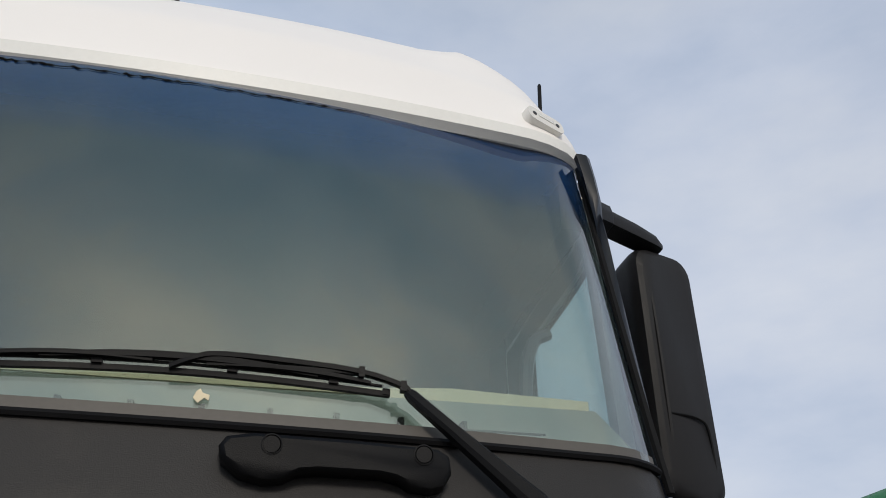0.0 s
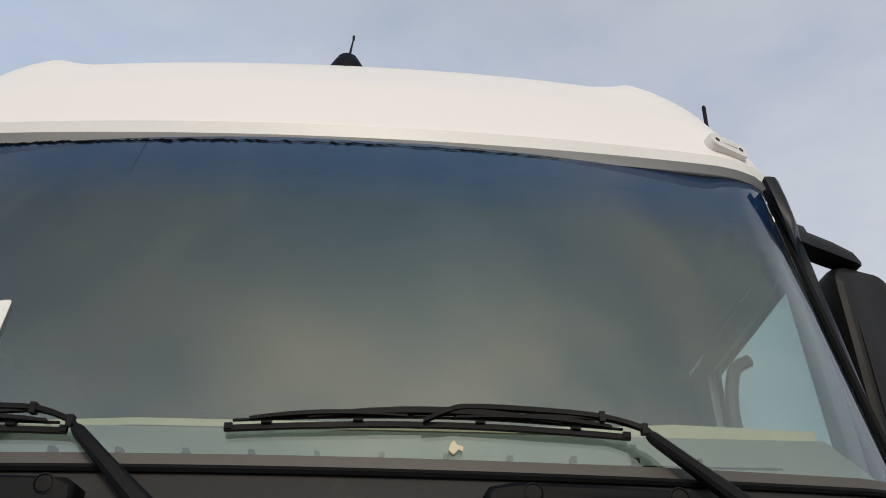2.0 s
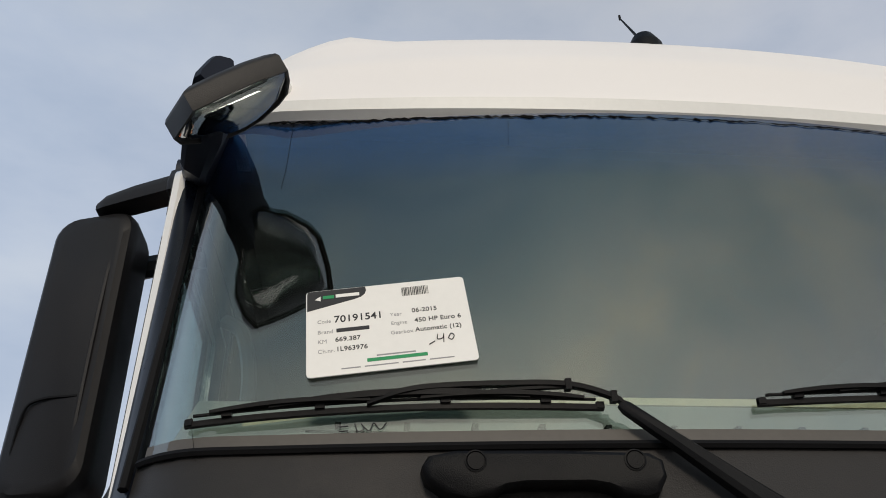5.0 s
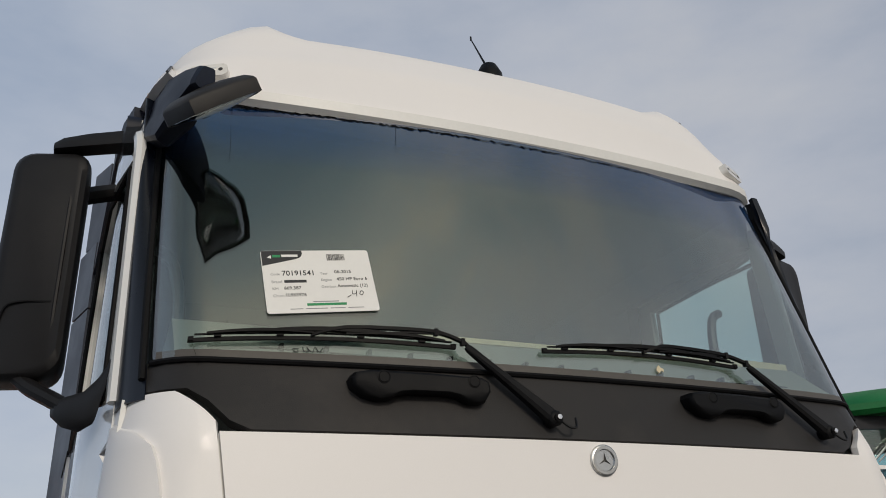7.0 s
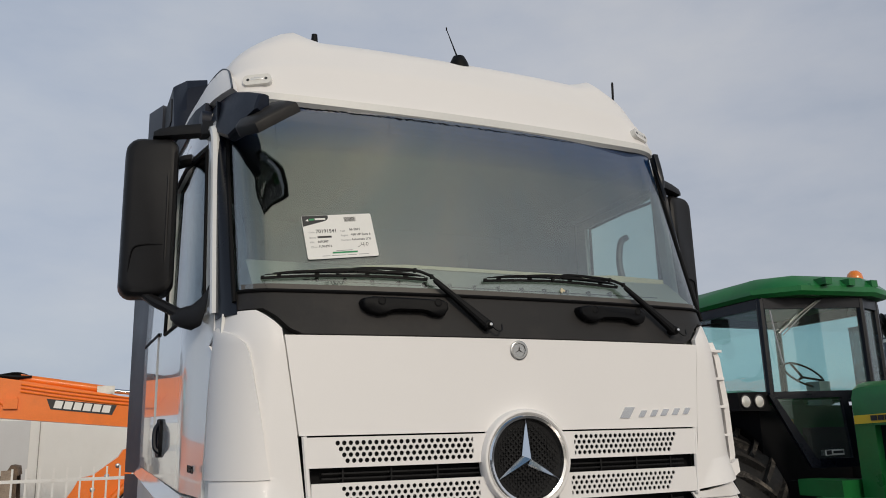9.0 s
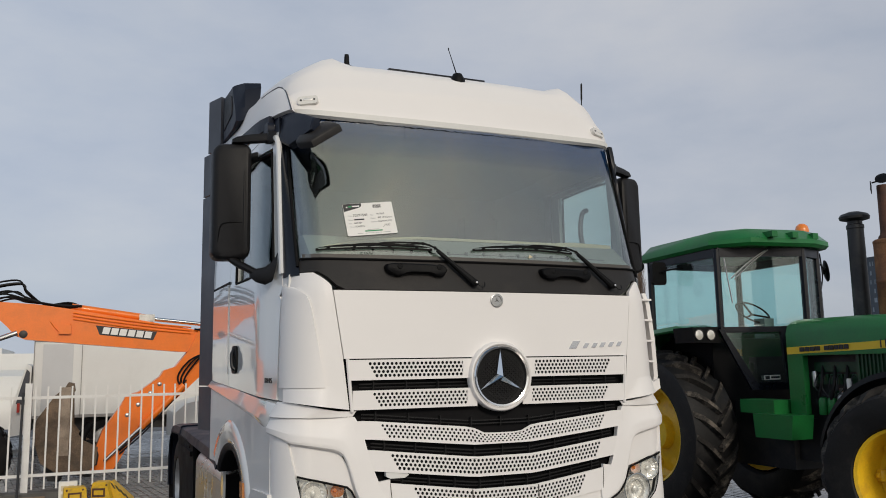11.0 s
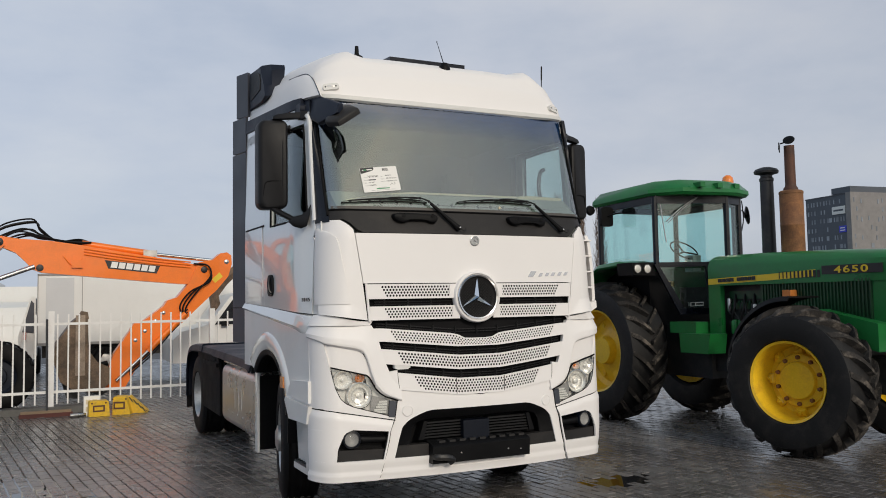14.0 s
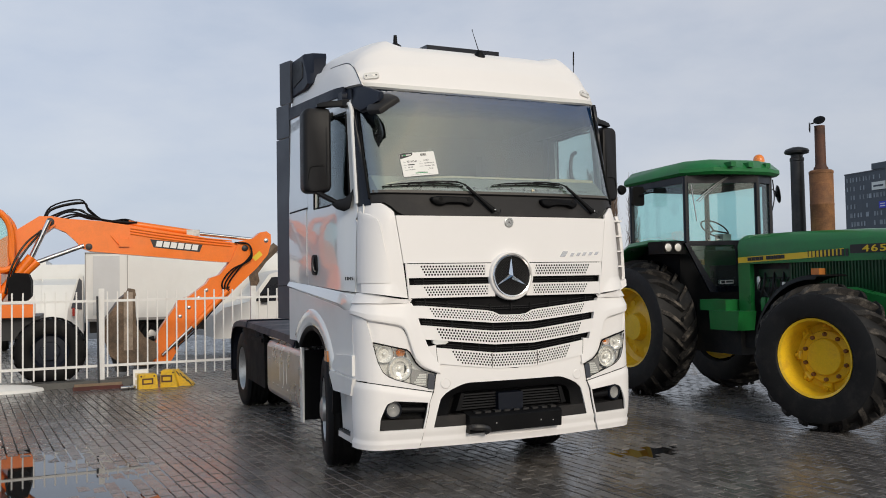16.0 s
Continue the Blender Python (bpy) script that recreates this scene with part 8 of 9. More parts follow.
prism(bm, [(-0.98, 1.20), (-0.98, 1.34), (-0.50, 1.34), (-0.50, 1.20)], "x", -0.62, -0.35, 0.012)
prism(bm, [(-1.26, 0.96), (-1.30, 1.20), (-0.76, 1.20), (-0.78, 0.96)], "x", -0.70, -0.42, 0.012)

part("step_box", bm, "green", tractor, "green step box")

# ---- excavator behind the fence ----
EY = 10.35
exc = thing("excavator", "orange wheeled excavator with folded boom resting on its bucket", "excavator", pose(-5.6, EY, 0))
ox = 5.6


def flat_part(name, pts, y0, y1, material, parent, bev=0.02, label=""):
    bm = BM()
    prism(bm, [(x + ox, z) for x, z in pts], "y", y0, y1, bev)
    return part(name, bm, material, parent, label)


boom = flat_part("boom", [(-3.86, 2.74), (-3.82, 2.85), (-3.72, 2.90), (-3.45, 2.86), (-2.95, 2.83), (-2.45, 2.76), (-1.35, 2.58), (-0.52, 2.43), (-0.34, 2.38), (-0.26, 2.26), (-0.32, 2.12), (-0.46, 2.06), (-0.80, 2.07), (-1.8, 2.16), (-2.90, 2.26), (-3.10, 2.28), (-3.24, 2.34), (-3.34, 2.46), (-3.50, 2.62), (-3.68, 2.70)], -0.16, 0.16, "orange", exc, 0.03, "orange boom")
flat_part("lower_boom", [(-5.4, 1.5), (-5.3, 1.95), (-4.5, 2.50), (-3.92, 2.90), (-3.70, 2.90), (-3.66, 2.74), (-4.05, 2.42), (-4.35, 2.10), (-4.75, 1.6)], -0.20, 0.20, "orange", exc, 0.03)
stick = flat_part("stick", [(-0.47, 2.46), (-0.20, 2.52), (-0.06, 2.64), (0.06, 2.66), (0.14, 2.60), (0.15, 2.44), (0.08, 2.20), (-0.12, 1.96), (-0.50, 1.60), (-0.72, 1.38), (-1.30, 0.86), (-1.55, 0.55), (-1.70, 0.28), (-1.76, 0.20), (-2.18, 0.20), (-2.17, 0.26), (-1.98, 0.30), (-1.96, 0.46), (-2.0, 0.60), (-1.92, 0.84), (-1.66, 1.22), (-1.58, 1.38), (-1.40, 1.42), (-1.08, 1.66), (-1.02, 1.76), (-0.84, 1.82), (-0.62, 2.10)], -0.20, 0.12, "orange", exc, 0.03, "orange stick")
# maker's dark label with plain bars
bm = BM()
prism(bm, [(-2.08 + ox, 2.50), (-1.14 + ox, 2.40), (-1.20 + ox, 2.26), (-2.02 + ox, 2.35)], "y", -0.166, -0.158)
lb = part("maker_label", bm, "ink", boom, "black label with white maker bars")
for k in range(6):
    bm = BM()
    x = -1.985 + 0.128 * k + ox
    z = 2.368 - 0.0135 * k
    prism(bm, [(x, z), (x + 0.105, z - 0.011), (x + 0.130, z + 0.094), (x + 0.025, z + 0.105)], "y", -0.171, -0.165)
    part("letter_bar", bm, "card", lb)
bm = BM()
prism(bm, [(-0.22 + ox, 2.15), (-0.08 + ox, 2.28), (-0.02 + ox, 2.20), (-0.16 + ox, 2.08)], "y", -0.206, -0.198)
part("warning_label", bm, "decal_yellow", stick)
for x, z, r, p, y in ((-3.75, 2.80, 0.07, boom, -0.24), (-3.12, 2.36, 0.06, boom, -0.19), (-0.36, 2.33, 0.06, stick, -0.23), (0.05, 2.48, 0.045, stick, -0.22), (-1.08, 1.54, 0.035, stick, -0.22), (-1.22, 1.40, 0.035, stick, -0.22), (-1.40, 1.22, 0.035, stick, -0.22), (-1.56, 1.06, 0.035, stick, -0.22)):
    bm = BM()
    lathe(bm, [(0, 0.0), (r, 0.0), (r, 0.04), (r * 0.6, 0.05), (0, 0.05)], 16, pose(x + ox, y + 0.06, z, 90, 0, 0))
    part("pin", bm, "alu" if r < 0.06 else "frame", p)


def cyl(name, a, b, r, y, material, parent):
    bm = BM()
    tube(bm, [(a[0] + ox, y, a[1]), (b[0] + ox, y, b[1])], r, 12, 1)
    return part(name, bm, material, parent)


cy = cyl("stick_cylinder", (-2.45, 2.80), (-1.20, 2.62), 0.06, 0.0, "orange", boom)
cyl("rod", (-1.22, 2.62), (0.04, 2.49), 0.035, 0.0, "steel", cy)
bm = BM()
box(bm, -1.42 + ox, -1.18 + ox, -0.07, 0.07, 2.57, 2.69, 0.02)
part("valve", bm, "alu", cy)
cy = cyl("boom_cylinder", (-4.7, 1.35), (-3.95, 2.10), 0.075, -0.28, "orange", exc)
cyl("rod", (-3.97, 2.08), (-3.20, 2.38), 0.04, -0.26, "steel", cy)
cy = cyl("boom_cylinder", (-4.80, 1.15), (-4.03, 2.18), 0.085, -0.30, "orange", exc)
cyl("rod", (-4.05, 2.15), (-3.76, 2.82), 0.045, -0.28, "steel", cy)
cy = cyl("bucket_cylinder", (-0.70, 1.52), (-1.35, 0.86), 0.055, -0.24, "orange", stick)
cyl("rod", (-1.33, 0.88), (-1.88, 0.36), 0.03, -0.24, "steel", cy)
for k in range(3):
    bm = BM()
    o = 0.05 * k
    tube(bm, [(-2.42 + ox, -0.17, 2.70 - o), (-1.9 + ox, -0.17, 2.62 - o), (-1.2 + ox, -0.17, 2.53 - o), (-0.6 + ox, -0.17, 2.47 - o)], 0.014, 6, 4)
    part("pipe", bm, "orange", boom)
rng = random.Random(4)
for k in range(9):
    bm = BM()
    d = rng.uniform(-0.26, 0.10)
    y = -0.14 + 0.04 * k
    tube(bm, [(-4.15 + 0.04 * k + ox, y, 2.72), (-3.75 + ox, y, 3.02 + d), (-3.45 + 0.03 * k + ox, y, 3.16 + d), (-3.12 + ox, y, 3.02 + d * 0.6), (-2.85 + ox, y, 2.85), (-2.5 + ox, y * 0.8, 2.86 + d * 0.3), (-2.3 + ox, y * 0.6, 2.82)], 0.016, 6, 5)
    part("hose", bm, "hose", boom)
for k in range(3):
    bm = BM()
    tube(bm, [(-0.55 + ox, -0.2, 2.44), (-0.30 + ox, -0.27, 2.40), (-0.26 + ox, -0.28, 2.12 + 0.04 * k), (-0.62 + 0.06 * k + ox, -0.27, 1.92), (-0.80 + 0.06 * k + ox, -0.25, 1.66), (-0.72 + ox, -0.22, 1.45)], 0.016, 6, 6)
    part("hose", bm, "hose", stick)
for k in range(3):
    bm = BM()
    o = 0.05 * k
    tube(bm, [(-0.66 + ox, -0.22, 1.50 + o), (-1.02 + ox, -0.25, 1.10 + o), (-1.30 + ox, -0.25, 0.78 + o), (-1.66 + ox, -0.23, 0.46 + o)], 0.013, 6, 4)
    part("hose", bm, "hose", stick)
bm = BM()
tube(bm, [(-2.75 + ox, -0.17, 2.56), (-2.6 + ox, -0.18, 2.40), (-2.45 + ox, -0.18, 2.52)], 0.010, 6, 5)
box(bm, -2.62 + ox, -2.44 + ox, -0.21, -0.15, 2.36, 2.50, 0.02, None)
part("work_lamp", bm, "orange", boom)
# bucket
bm = BM()
side = [(-2.50, 1.50), (-2.62, 1.40), (-2.86, 1.05), (-2.90, 0.78), (-2.78, 0.40), (-2.52, 0.22), (-2.15, 0.20), (-2.0, 0.35), (-1.98, 0.60), (-2.20, 0.72), (-2.34, 0.92), (-2.36, 1.48)]
for y in (-0.48, 0.45):
    prism(bm, [(x + ox, z) for x, z in side], "y", y, y + 0.03, 0.006)
rings = [[(x + ox, -0.47, z), (x + ox, 0.47, z), (x * 0.985 - 0.035 + ox, 0.47, z + 0.01), (x * 0.985 - 0.035 + ox, -0.47, z + 0.01)] for x, z in side[:8]]
loft(bm, rings)
bk = part("bucket", bm, "bucket", exc, "worn brown steel bucket")
for k in range(5):
    bm = BM()
    y = -0.42 + 0.21 * k
    prism(bm, [(-2.52 + ox, 1.46), (-2.34 + ox, 1.46), (-2.36 + ox, 1.58), (-2.44 + ox, 1.60)], "y", y - 0.04, y + 0.04, 0.01)
    part("tooth", bm, "bucket", bk)
bm = BM()
box(bm, -2.55 + ox, -2.40 + ox, -0.50, -0.478, 0.50, 1.53, 0.008)
part("cutting_edge", bm, "edge_steel", bk, "scraped bright bucket edge")
bm = BM()
tube(bm, [(-2.10 + ox, -0.20, 0.95), (-2.22 + ox, -0.24, 0.70), (-2.06 + ox, -0.24, 0.42)], 0.07, 8, 4)
tube(bm, [(-2.30 + ox, -0.24, 0.62), (-2.02 + ox, -0.24, 0.68)], 0.045, 8, 1)
part("bucket_link", bm, "dark", exc)
bm = BM()
prism(bm, [(-2.75 + ox, 0.34), (-2.68 + ox, 0.10), (-2.50 + ox, 0.08), (-2.46 + ox, 0.20), (-2.10 + ox, 0.12), (-1.90 + ox, 0.24), (-1.92 + ox, 0.52), (-2.4 + ox, 0.50)], "y", -0.18, 0.14, 0.02)
part("quick_coupler", bm, "frame", exc)
# carriage, wheels, superstructure
bm = BM()
box(bm, -1.6, 1.7, -0.45, 1.35, 0.75, 1.15, 0.05)
part("undercarriage", bm, "frame", exc)
bm = BM()
box(bm, -1.4, 1.61, -0.62, 0.0, 1.14, 1.36, 0.03)
box(bm, -1.6, 1.1, -0.4, 1.6, 1.34, 2.0, 0.06)
part("superstructure", bm, "orange", exc)
bm = BM()
prism(bm, [(1.22, 1.42), (1.22, 1.80), (1.32, 1.90), (1.52, 1.89), (1.57, 1.76), (1.57, 1.50), (1.50, 1.42)], "y", -0.55, 0.1, 0.03)
part("swing_bracket", bm, "dark", exc)
loop = [(-0.40, 1.95), (1.16, 1.95), (1.26, 2.20), (1.25, 2.62), (1.14, 2.88), (0.90, 2.98), (-0.20, 3.00), (-0.40, 2.90)]
for y in (-0.38, 0.55):
    bm = BM()
    tube(bm, [(x, y, z) for x, z in loop + loop[:1]], 0.055, 8, 3)
    part("cab_frame", bm, "orange", exc, "rounded orange cab frame")
bm = BM()
prism(bm, [(-0.42, 2.93), (0.92, 2.92), (0.90, 3.02), (-0.42, 3.03)], "y", -0.36, 0.53, 0.03)
part("cab_roof", bm, "orange", exc)
for x0, x1, y0, y1 in ((-0.38, 1.20, -0.385, -0.375), (-0.38, 1.20, 0.545, 0.555)):
    bm = BM()
    box(bm, x0, x1, y0, y1, 1.97, 2.93)
    part("cab_glass", bm, "far_glass", exc).visible_shadow = False
bm = BM()
box(bm, 0.10, 0.52, -0.1, 0.35, 1.95, 2.55, 0.06)
part("operator_seat", bm, "inner_dark", exc)
for k in range(2):
    bm = BM()
    o = 0.05 * k
    tube(bm, [(1.22 - o, -0.42, 1.55), (1.30 - o, -0.44, 1.95), (1.50 - o, -0.40, 2.32 + o), (1.72, -0.30, 2.62 + o * 0.5)], 0.017, 6, 5)
    part("hose", bm, "hose", exc)
for x in (1.87, -1.1):
    w = new("wheel")
    w.parent = exc
    w.matrix_basis = pose(x, -0.60, 0.56, 90, 0, 0)
    bm = BM()
    lathe(bm, [(0.30, -0.16), (0.34, -0.19), (0.48, -0.19), (0.545, -0.15), (0.56, 0), (0.545, 0.15), (0.48, 0.19), (0.34, 0.19), (0.30, 0.16)], 40)
    ty = part("tyre", bm, "rubber", w)
    bm = BM()
    for k in range(24):
        for s in (-1, 1):
            m = pose(0, 0, 0, 0, 0, 15 * k + (7 if s > 0 else 0)) @ pose(0.555, 0, s * 0.085, 0, 0, 0) @ pose(0, 0, 0, s * 28, 0, 0)
            box(bm, -0.02, 0.02, -0.02, 0.02, -0.085, 0.085, 0, m)
    tagged(part("tread", bm, "rubber", ty), kind="stuff")
    bm = BM()
    lathe(bm, [(0.31, 0.16), (0.29, 0.12), (0.26, 0.05), (0.16, 0.06), (0.15, 0.13), (0, 0.14)], 30)
    part("rim", bm, "guard", w)

# ---- gate fence ----
FY = 9.0
bm = BM()
fence = thing("fence", "white metal picket fence along the yard", "fence", pose(0, FY, 0))
pick = BM()
box(pick, -0.0115, 0.0115, -0.0115, 0.0115, 0.13, 1.56, 0.003, None, 1)
first = part("picket", pick, "fence", fence)
first.matrix_basis = pose(-9.0, 0, 0)
x = -9.0
posts = (-6.95, -2.93, -0.42, 2.1)
while x < 3.0:
    x += 0.158
    if min(abs(x - p) for p in posts) > 0.07:
        share(first, "picket", pose(x, 0, 0.0), fence)
for xa, xb, z in ((-9.0, -2.97, 1.405), (-9.0, -2.97, 0.325), (-2.89, 3.0, 1.405), (-2.89, 3.0, 0.325)):
    bm = BM()
    box(bm, xa, xb, -0.02, 0.02, z - 0.02, z + 0.02, 0.004)
    part("rail", bm, "fence", fence)
for p in posts:
    bm = BM()
    box(bm, p - 0.045, p + 0.045, -0.045, 0.045, 0.0, 1.61, 0.006)
    part("post", bm, "fence", fence)

# second fence row further back and low kerb
bm = BM()
box(bm, -5.0, -2.3, FY - 0.18, FY + 0.12, 0.0, 0.10, 0.015)
solo("kerb_block", bm, "concrete", "dark wet concrete block under the gate", "block")

# ---- yellow wheel chocks, white block, broom ----
def chock(x, y, turn, label, w, d, h, lean):
    c = thing("wheel_chock", label, "chock", pose(x, y, 0, 0, 0, turn), "chocks by the gate")
    bm = BM()
    prism(bm, [(-w / 2, 0.0), (-w / 2 + 0.006, h * 0.92), (-w / 2 + 0.025, h), (w / 2 - lean - 0.02, h), (w / 2 - lean, h * 0.93), (w / 2, 0.0)], "y", -d / 2, d / 2, 0.014)
    b = part("body", bm, "chock", c)
    # moulded frame round a raised bar; dark strips paint the shade of its slot
    cx = -lean / 2
    for z0, z1, x0, x1 in ((h * 0.30, h * 0.40, -0.085, 0.085), (h * 0.62, h * 0.72, -0.085, 0.085), (h * 0.40, h * 0.62, -0.085, -0.062), (h * 0.40, h * 0.62, 0.062, 0.085)):
        bm = BM()
        box(bm, cx + x0, cx + x1, -d / 2 - 0.003, -d / 2 + 0.01, z0, z1, 0.002, None, 1)
        part("slot", bm, "rust_slot_shade", b)
    for px in (-0.11, 0.11):
        bm = BM()
        lathe(bm, [(0, 0), (0.014, 0), (0.012, 0.004), (0, 0.005)], 10, pose(cx + px * 0.9, -d / 2 - 0.001, h * 0.86, 90, 0, 0))
        part("boss", bm, "rust_slot_shade", b)
    return c


chock(-2.262, 8.16, 4, "scuffed yellow plastic wheel chock lying square", 0.30, 0.20, 0.235, 0.02)
chock(-1.905, 8.22, -18, "scuffed yellow plastic wheel chock turned aside", 0.27, 0.22, 0.275, 0.07)
wr = thing("wheel_chock", "black and yellow striped wedge-shaped wheel chock", "chock", pose(-1.70, 8.30, 0, 0, 0, -12), "chocks by the gate")
bm = BM()
prism(bm, [(-0.13, 0.0), (-0.13, 0.25), (-0.09, 0.27), (0.17, 0.025), (0.18, 0.0)], "y", -0.10, 0.10, 0.010)
wb = part("body", bm, "chock", wr)
for k in range(5):
    x = -0.105 + 0.062 * k
    hi = lerp([(-0.13, 0.25), (-0.09, 0.262), (0.17, 0.02)], x)
    bm = BM()
    prism(bm, [(x - 0.012 + 0.06, max(hi - 0.085, 0.006)), (x + 0.016 + 0.06, max(hi - 0.10, 0.004)), (x + 0.018, hi - 0.012), (x - 0.010, hi - 0.002)], "y", -0.104, -0.098)
    part("stripe", bm, "ink", wb)
bm = BM()
box(bm, -2.47, -2.24, 8.30, 8.40, 0.0, 0.29, 0.015)
cr = solo("plastic_crate", bm, "card", "dirty off-white plastic block behind the chocks", "block")
for z0 in (0.06, 0.17):
    for x0 in (-2.44, -2.345):
        bm = BM()
        box(bm, x0, x0 + 0.065, 8.292, 8.31, z0, z0 + 0.07, 0.004, None, 1)
        part("recess", bm, "cream", cr)
bm = BM()
lathe(bm, [(0, 0), (0.03, 0), (0.03, 0.20), (0.024, 0.22), (0, 0.22)], 12, pose(-2.66, 8.16, 0.03, 0, 90, 6))
solo("can", bm, "alu", "small dull metal can lying by the chocks", "can")
bm = BM()
br = thing("broom", "yard broom with dark red head leaning on the gate", "broom", pose(-2.98, 8.45, 0))
box(bm, -0.38, 0.36, -0.05, 0.05, 0.0, 0.06, 0.01)
part("bristles", bm, "broom", br)
bm = BM()
box(bm, -0.36, 0.34, -0.035, 0.035, 0.06, 0.10, 0.008)
part("head", bm, "wood", br)
bm = BM()
tube(bm, [(0.0, 0, 0.08), (-0.015, 0.48, 1.48)], 0.017, 8, 1)
part("handle", bm, "frame", br)

# pale fabric heap at the gate's left foot
bm = BM()
rings = []
for k, (r, z) in enumerate(((0.62, 0.0), (0.6, 0.05), (0.42, 0.10), (0.2, 0.13), (0.02, 0.135))):
    rings.append([(-4.55 + r * 1.25 * math.cos(a) * (1 + 0.15 * noise.noise(Vector((math.cos(a) * 2, math.sin(a) * 2, k)))), 8.75 + 0.4 * r * math.sin(a), z) for a in (math.tau * j / 24 for j in range(24))])
loft(bm, rings)
solo("tarpaulin", bm, "boxwhite", "crumpled pale tarpaulin at the foot of the gate", "tarpaulin")


# ---- vehicles in the yard behind ----
def box_truck(name, m, length, height, z0, label):
    t = thing(name, label, "truck", m, "parked white vehicles")
    bm = BM()
    box(bm, 0, length, 0, 2.3, z0, z0 + height, 0.03)
    b = part("box_body", bm, "boxwhite", t)
    bm = BM()
    box(bm, 0.17, 0.74, -0.020, 0.0, z0 + 0.12, z0 + height - 0.07, 0.012)
    part("side_door", bm, "door_grey", b)
    bm = BM()
    for a, c, d, e in ((0.0, 0.02, z0, z0 + height), (0.90, 0.915, z0, z0 + height), (0, length, z0 + height - 0.02, z0 + height + 0.012), (0, length, z0 - 0.02, z0 + 0.04)):
        box(bm, a, c, -0.018, 0.012, d, e, 0.004)
    part("edge_trim", bm, "lamp_grey", b)
    bm = BM()
    box(bm, 0.1, length - 0.1, 0.3, 2.0, z0 - 0.30, z0 - 0.04, 0.02)
    part("chassis", bm, "frame", t)
    for x in (1.4, length - 1.2):
        bm = BM()
        lathe(bm, [(0.22, -0.12), (0.36, -0.13), (0.40, -0.08), (0.40, 0.08), (0.36, 0.13), (0.22, 0.12)], 30, pose(x, 0.2, 0.40, 90, 0, 0))
        ty = part("tyre", bm, "rubber", t)
        bm = BM()
        lathe(bm, [(0.23, 0.12), (0.20, 0.08), (0.10, 0.10), (0, 0.11)], 24, pose(x, 0.2, 0.40, 90, 0, 0))
        part("rim", bm, "rim", ty)
    return t


bt = box_truck("box_truck", pose(-3.2, 14.6, 0), 6.2, 1.55, 0.86, "white box-bodied truck parked behind the fence")
bm = BM()
prism(bm, [(-0.03, 0.55), (-0.03, 1.90), (-0.12, 1.95), (-0.25, 1.50), (-0.36, 1.1), (-0.38, 0.5)], "y", 0.1, 2.0, 0.03)
part("cab", bm, "boxwhite", bt)
bm = BM()
prism(bm, [(-0.06, 1.12), (-0.06, 1.78), (-0.12, 1.84), (-0.20, 1.52), (-0.29, 1.15)], "y", 0.085, 0.11, 0.006)
part("cab_window", bm, "defl", bt)
bm = BM()
box(bm, -0.26, -0.21, -0.02, 0.10, 0.98, 1.16, 0.01)
part("marker", bm, "red", bt)

van = thing("van", "white delivery van parked behind the fence", "van", pose(-0.35, 12.6, 0), "parked white vehicles")
bm = BM()
rings = []
for y in (0, 1.8):
    rings.append([(x, y, z) for x, z in ((-0.25, 0.45), (-0.25, 0.95), (-0.05, 1.12), (0.50, 1.25), (0.95, 1.85), (1.3, 1.95), (4.5, 1.98), (4.6, 1.8), (4.6, 0.45))])
loft(bm, rings)
part("body", bm, "boxwhite", van)
bm = BM()
prism(bm, [(0.62, 1.25), (1.0, 1.78), (1.7, 1.82), (1.7, 1.25)], "y", -0.012, 0.02, 0.005)
part("window", bm, "gloss_black", van)
for x in (0.45, 3.6):
    bm = BM()
    lathe(bm, [(0, 0.1), (0.20, 0.1), (0.32, 0.1), (0.34, 0.04), (0.34, -0.1), (0, -0.1)], 26, pose(x, 0.06, 0.34, 90, 0, 0))
    part("wheel", bm, "rubber", van)
bm = BM()
box(bm, 0.75, 0.90, -0.12, -0.02, 1.22, 1.42, 0.03)
part("mirror", bm, "black", van)

for k, (x, y, h) in enumerate(((-3.72, 18.2, 2.05), (-4.75, 18.8, 2.2), (-6.2, 22.0, 2.4), (-8.2, 23.0, 2.3))):
    t = thing("panel_truck", "distant white truck in a row behind the yard", "truck", pose(x, y, 0, 0, 0, 90), "far parked trucks")
    bm = BM()
    box(bm, 0.6, 4.6, -0.55, 0.55, 0.8, h + 0.2, 0.04)
    part("box_body", bm, "boxwhite", t)
    bm = BM()
    prism(bm, [(-0.9, 0.5), (-0.9, 1.0), (-0.6, 1.7), (0.5, 1.85), (0.5, 0.5)], "y", -0.5, 0.5, 0.05)
    part("cab", bm, "boxwhite", t)
    bm = BM()
    prism(bm, [(-0.87, 1.05), (-0.62, 1.62), (-0.58, 1.62), (-0.82, 1.05)], "y", -0.45, 0.45)
    part("windscreen", bm, "inner", t)
    for yy in (-0.5, 0.38):
        bm = BM()
        lathe(bm, [(0, 0.08), (0.3, 0.08), (0.34, 0.04), (0.34, -0.08), (0, -0.08)], 20, pose(-0.2, yy, 0.34, 90, 0, 0))
        part("wheel", bm, "rubber", t)

# yellow machine arm behind the stick
bm = BM()
tube(bm, [(0.55, 13.2, 1.2), (0.35, 13.2, 1.9), (0.9, 13.3, 2.5)], 0.12, 6, 2)
box(bm, 0.2, 1.6, 13.0, 13.9, 0.0, 1.25, 0.05)
solo("loader", bm, "bucket", "small worn machine behind the van", "machine")

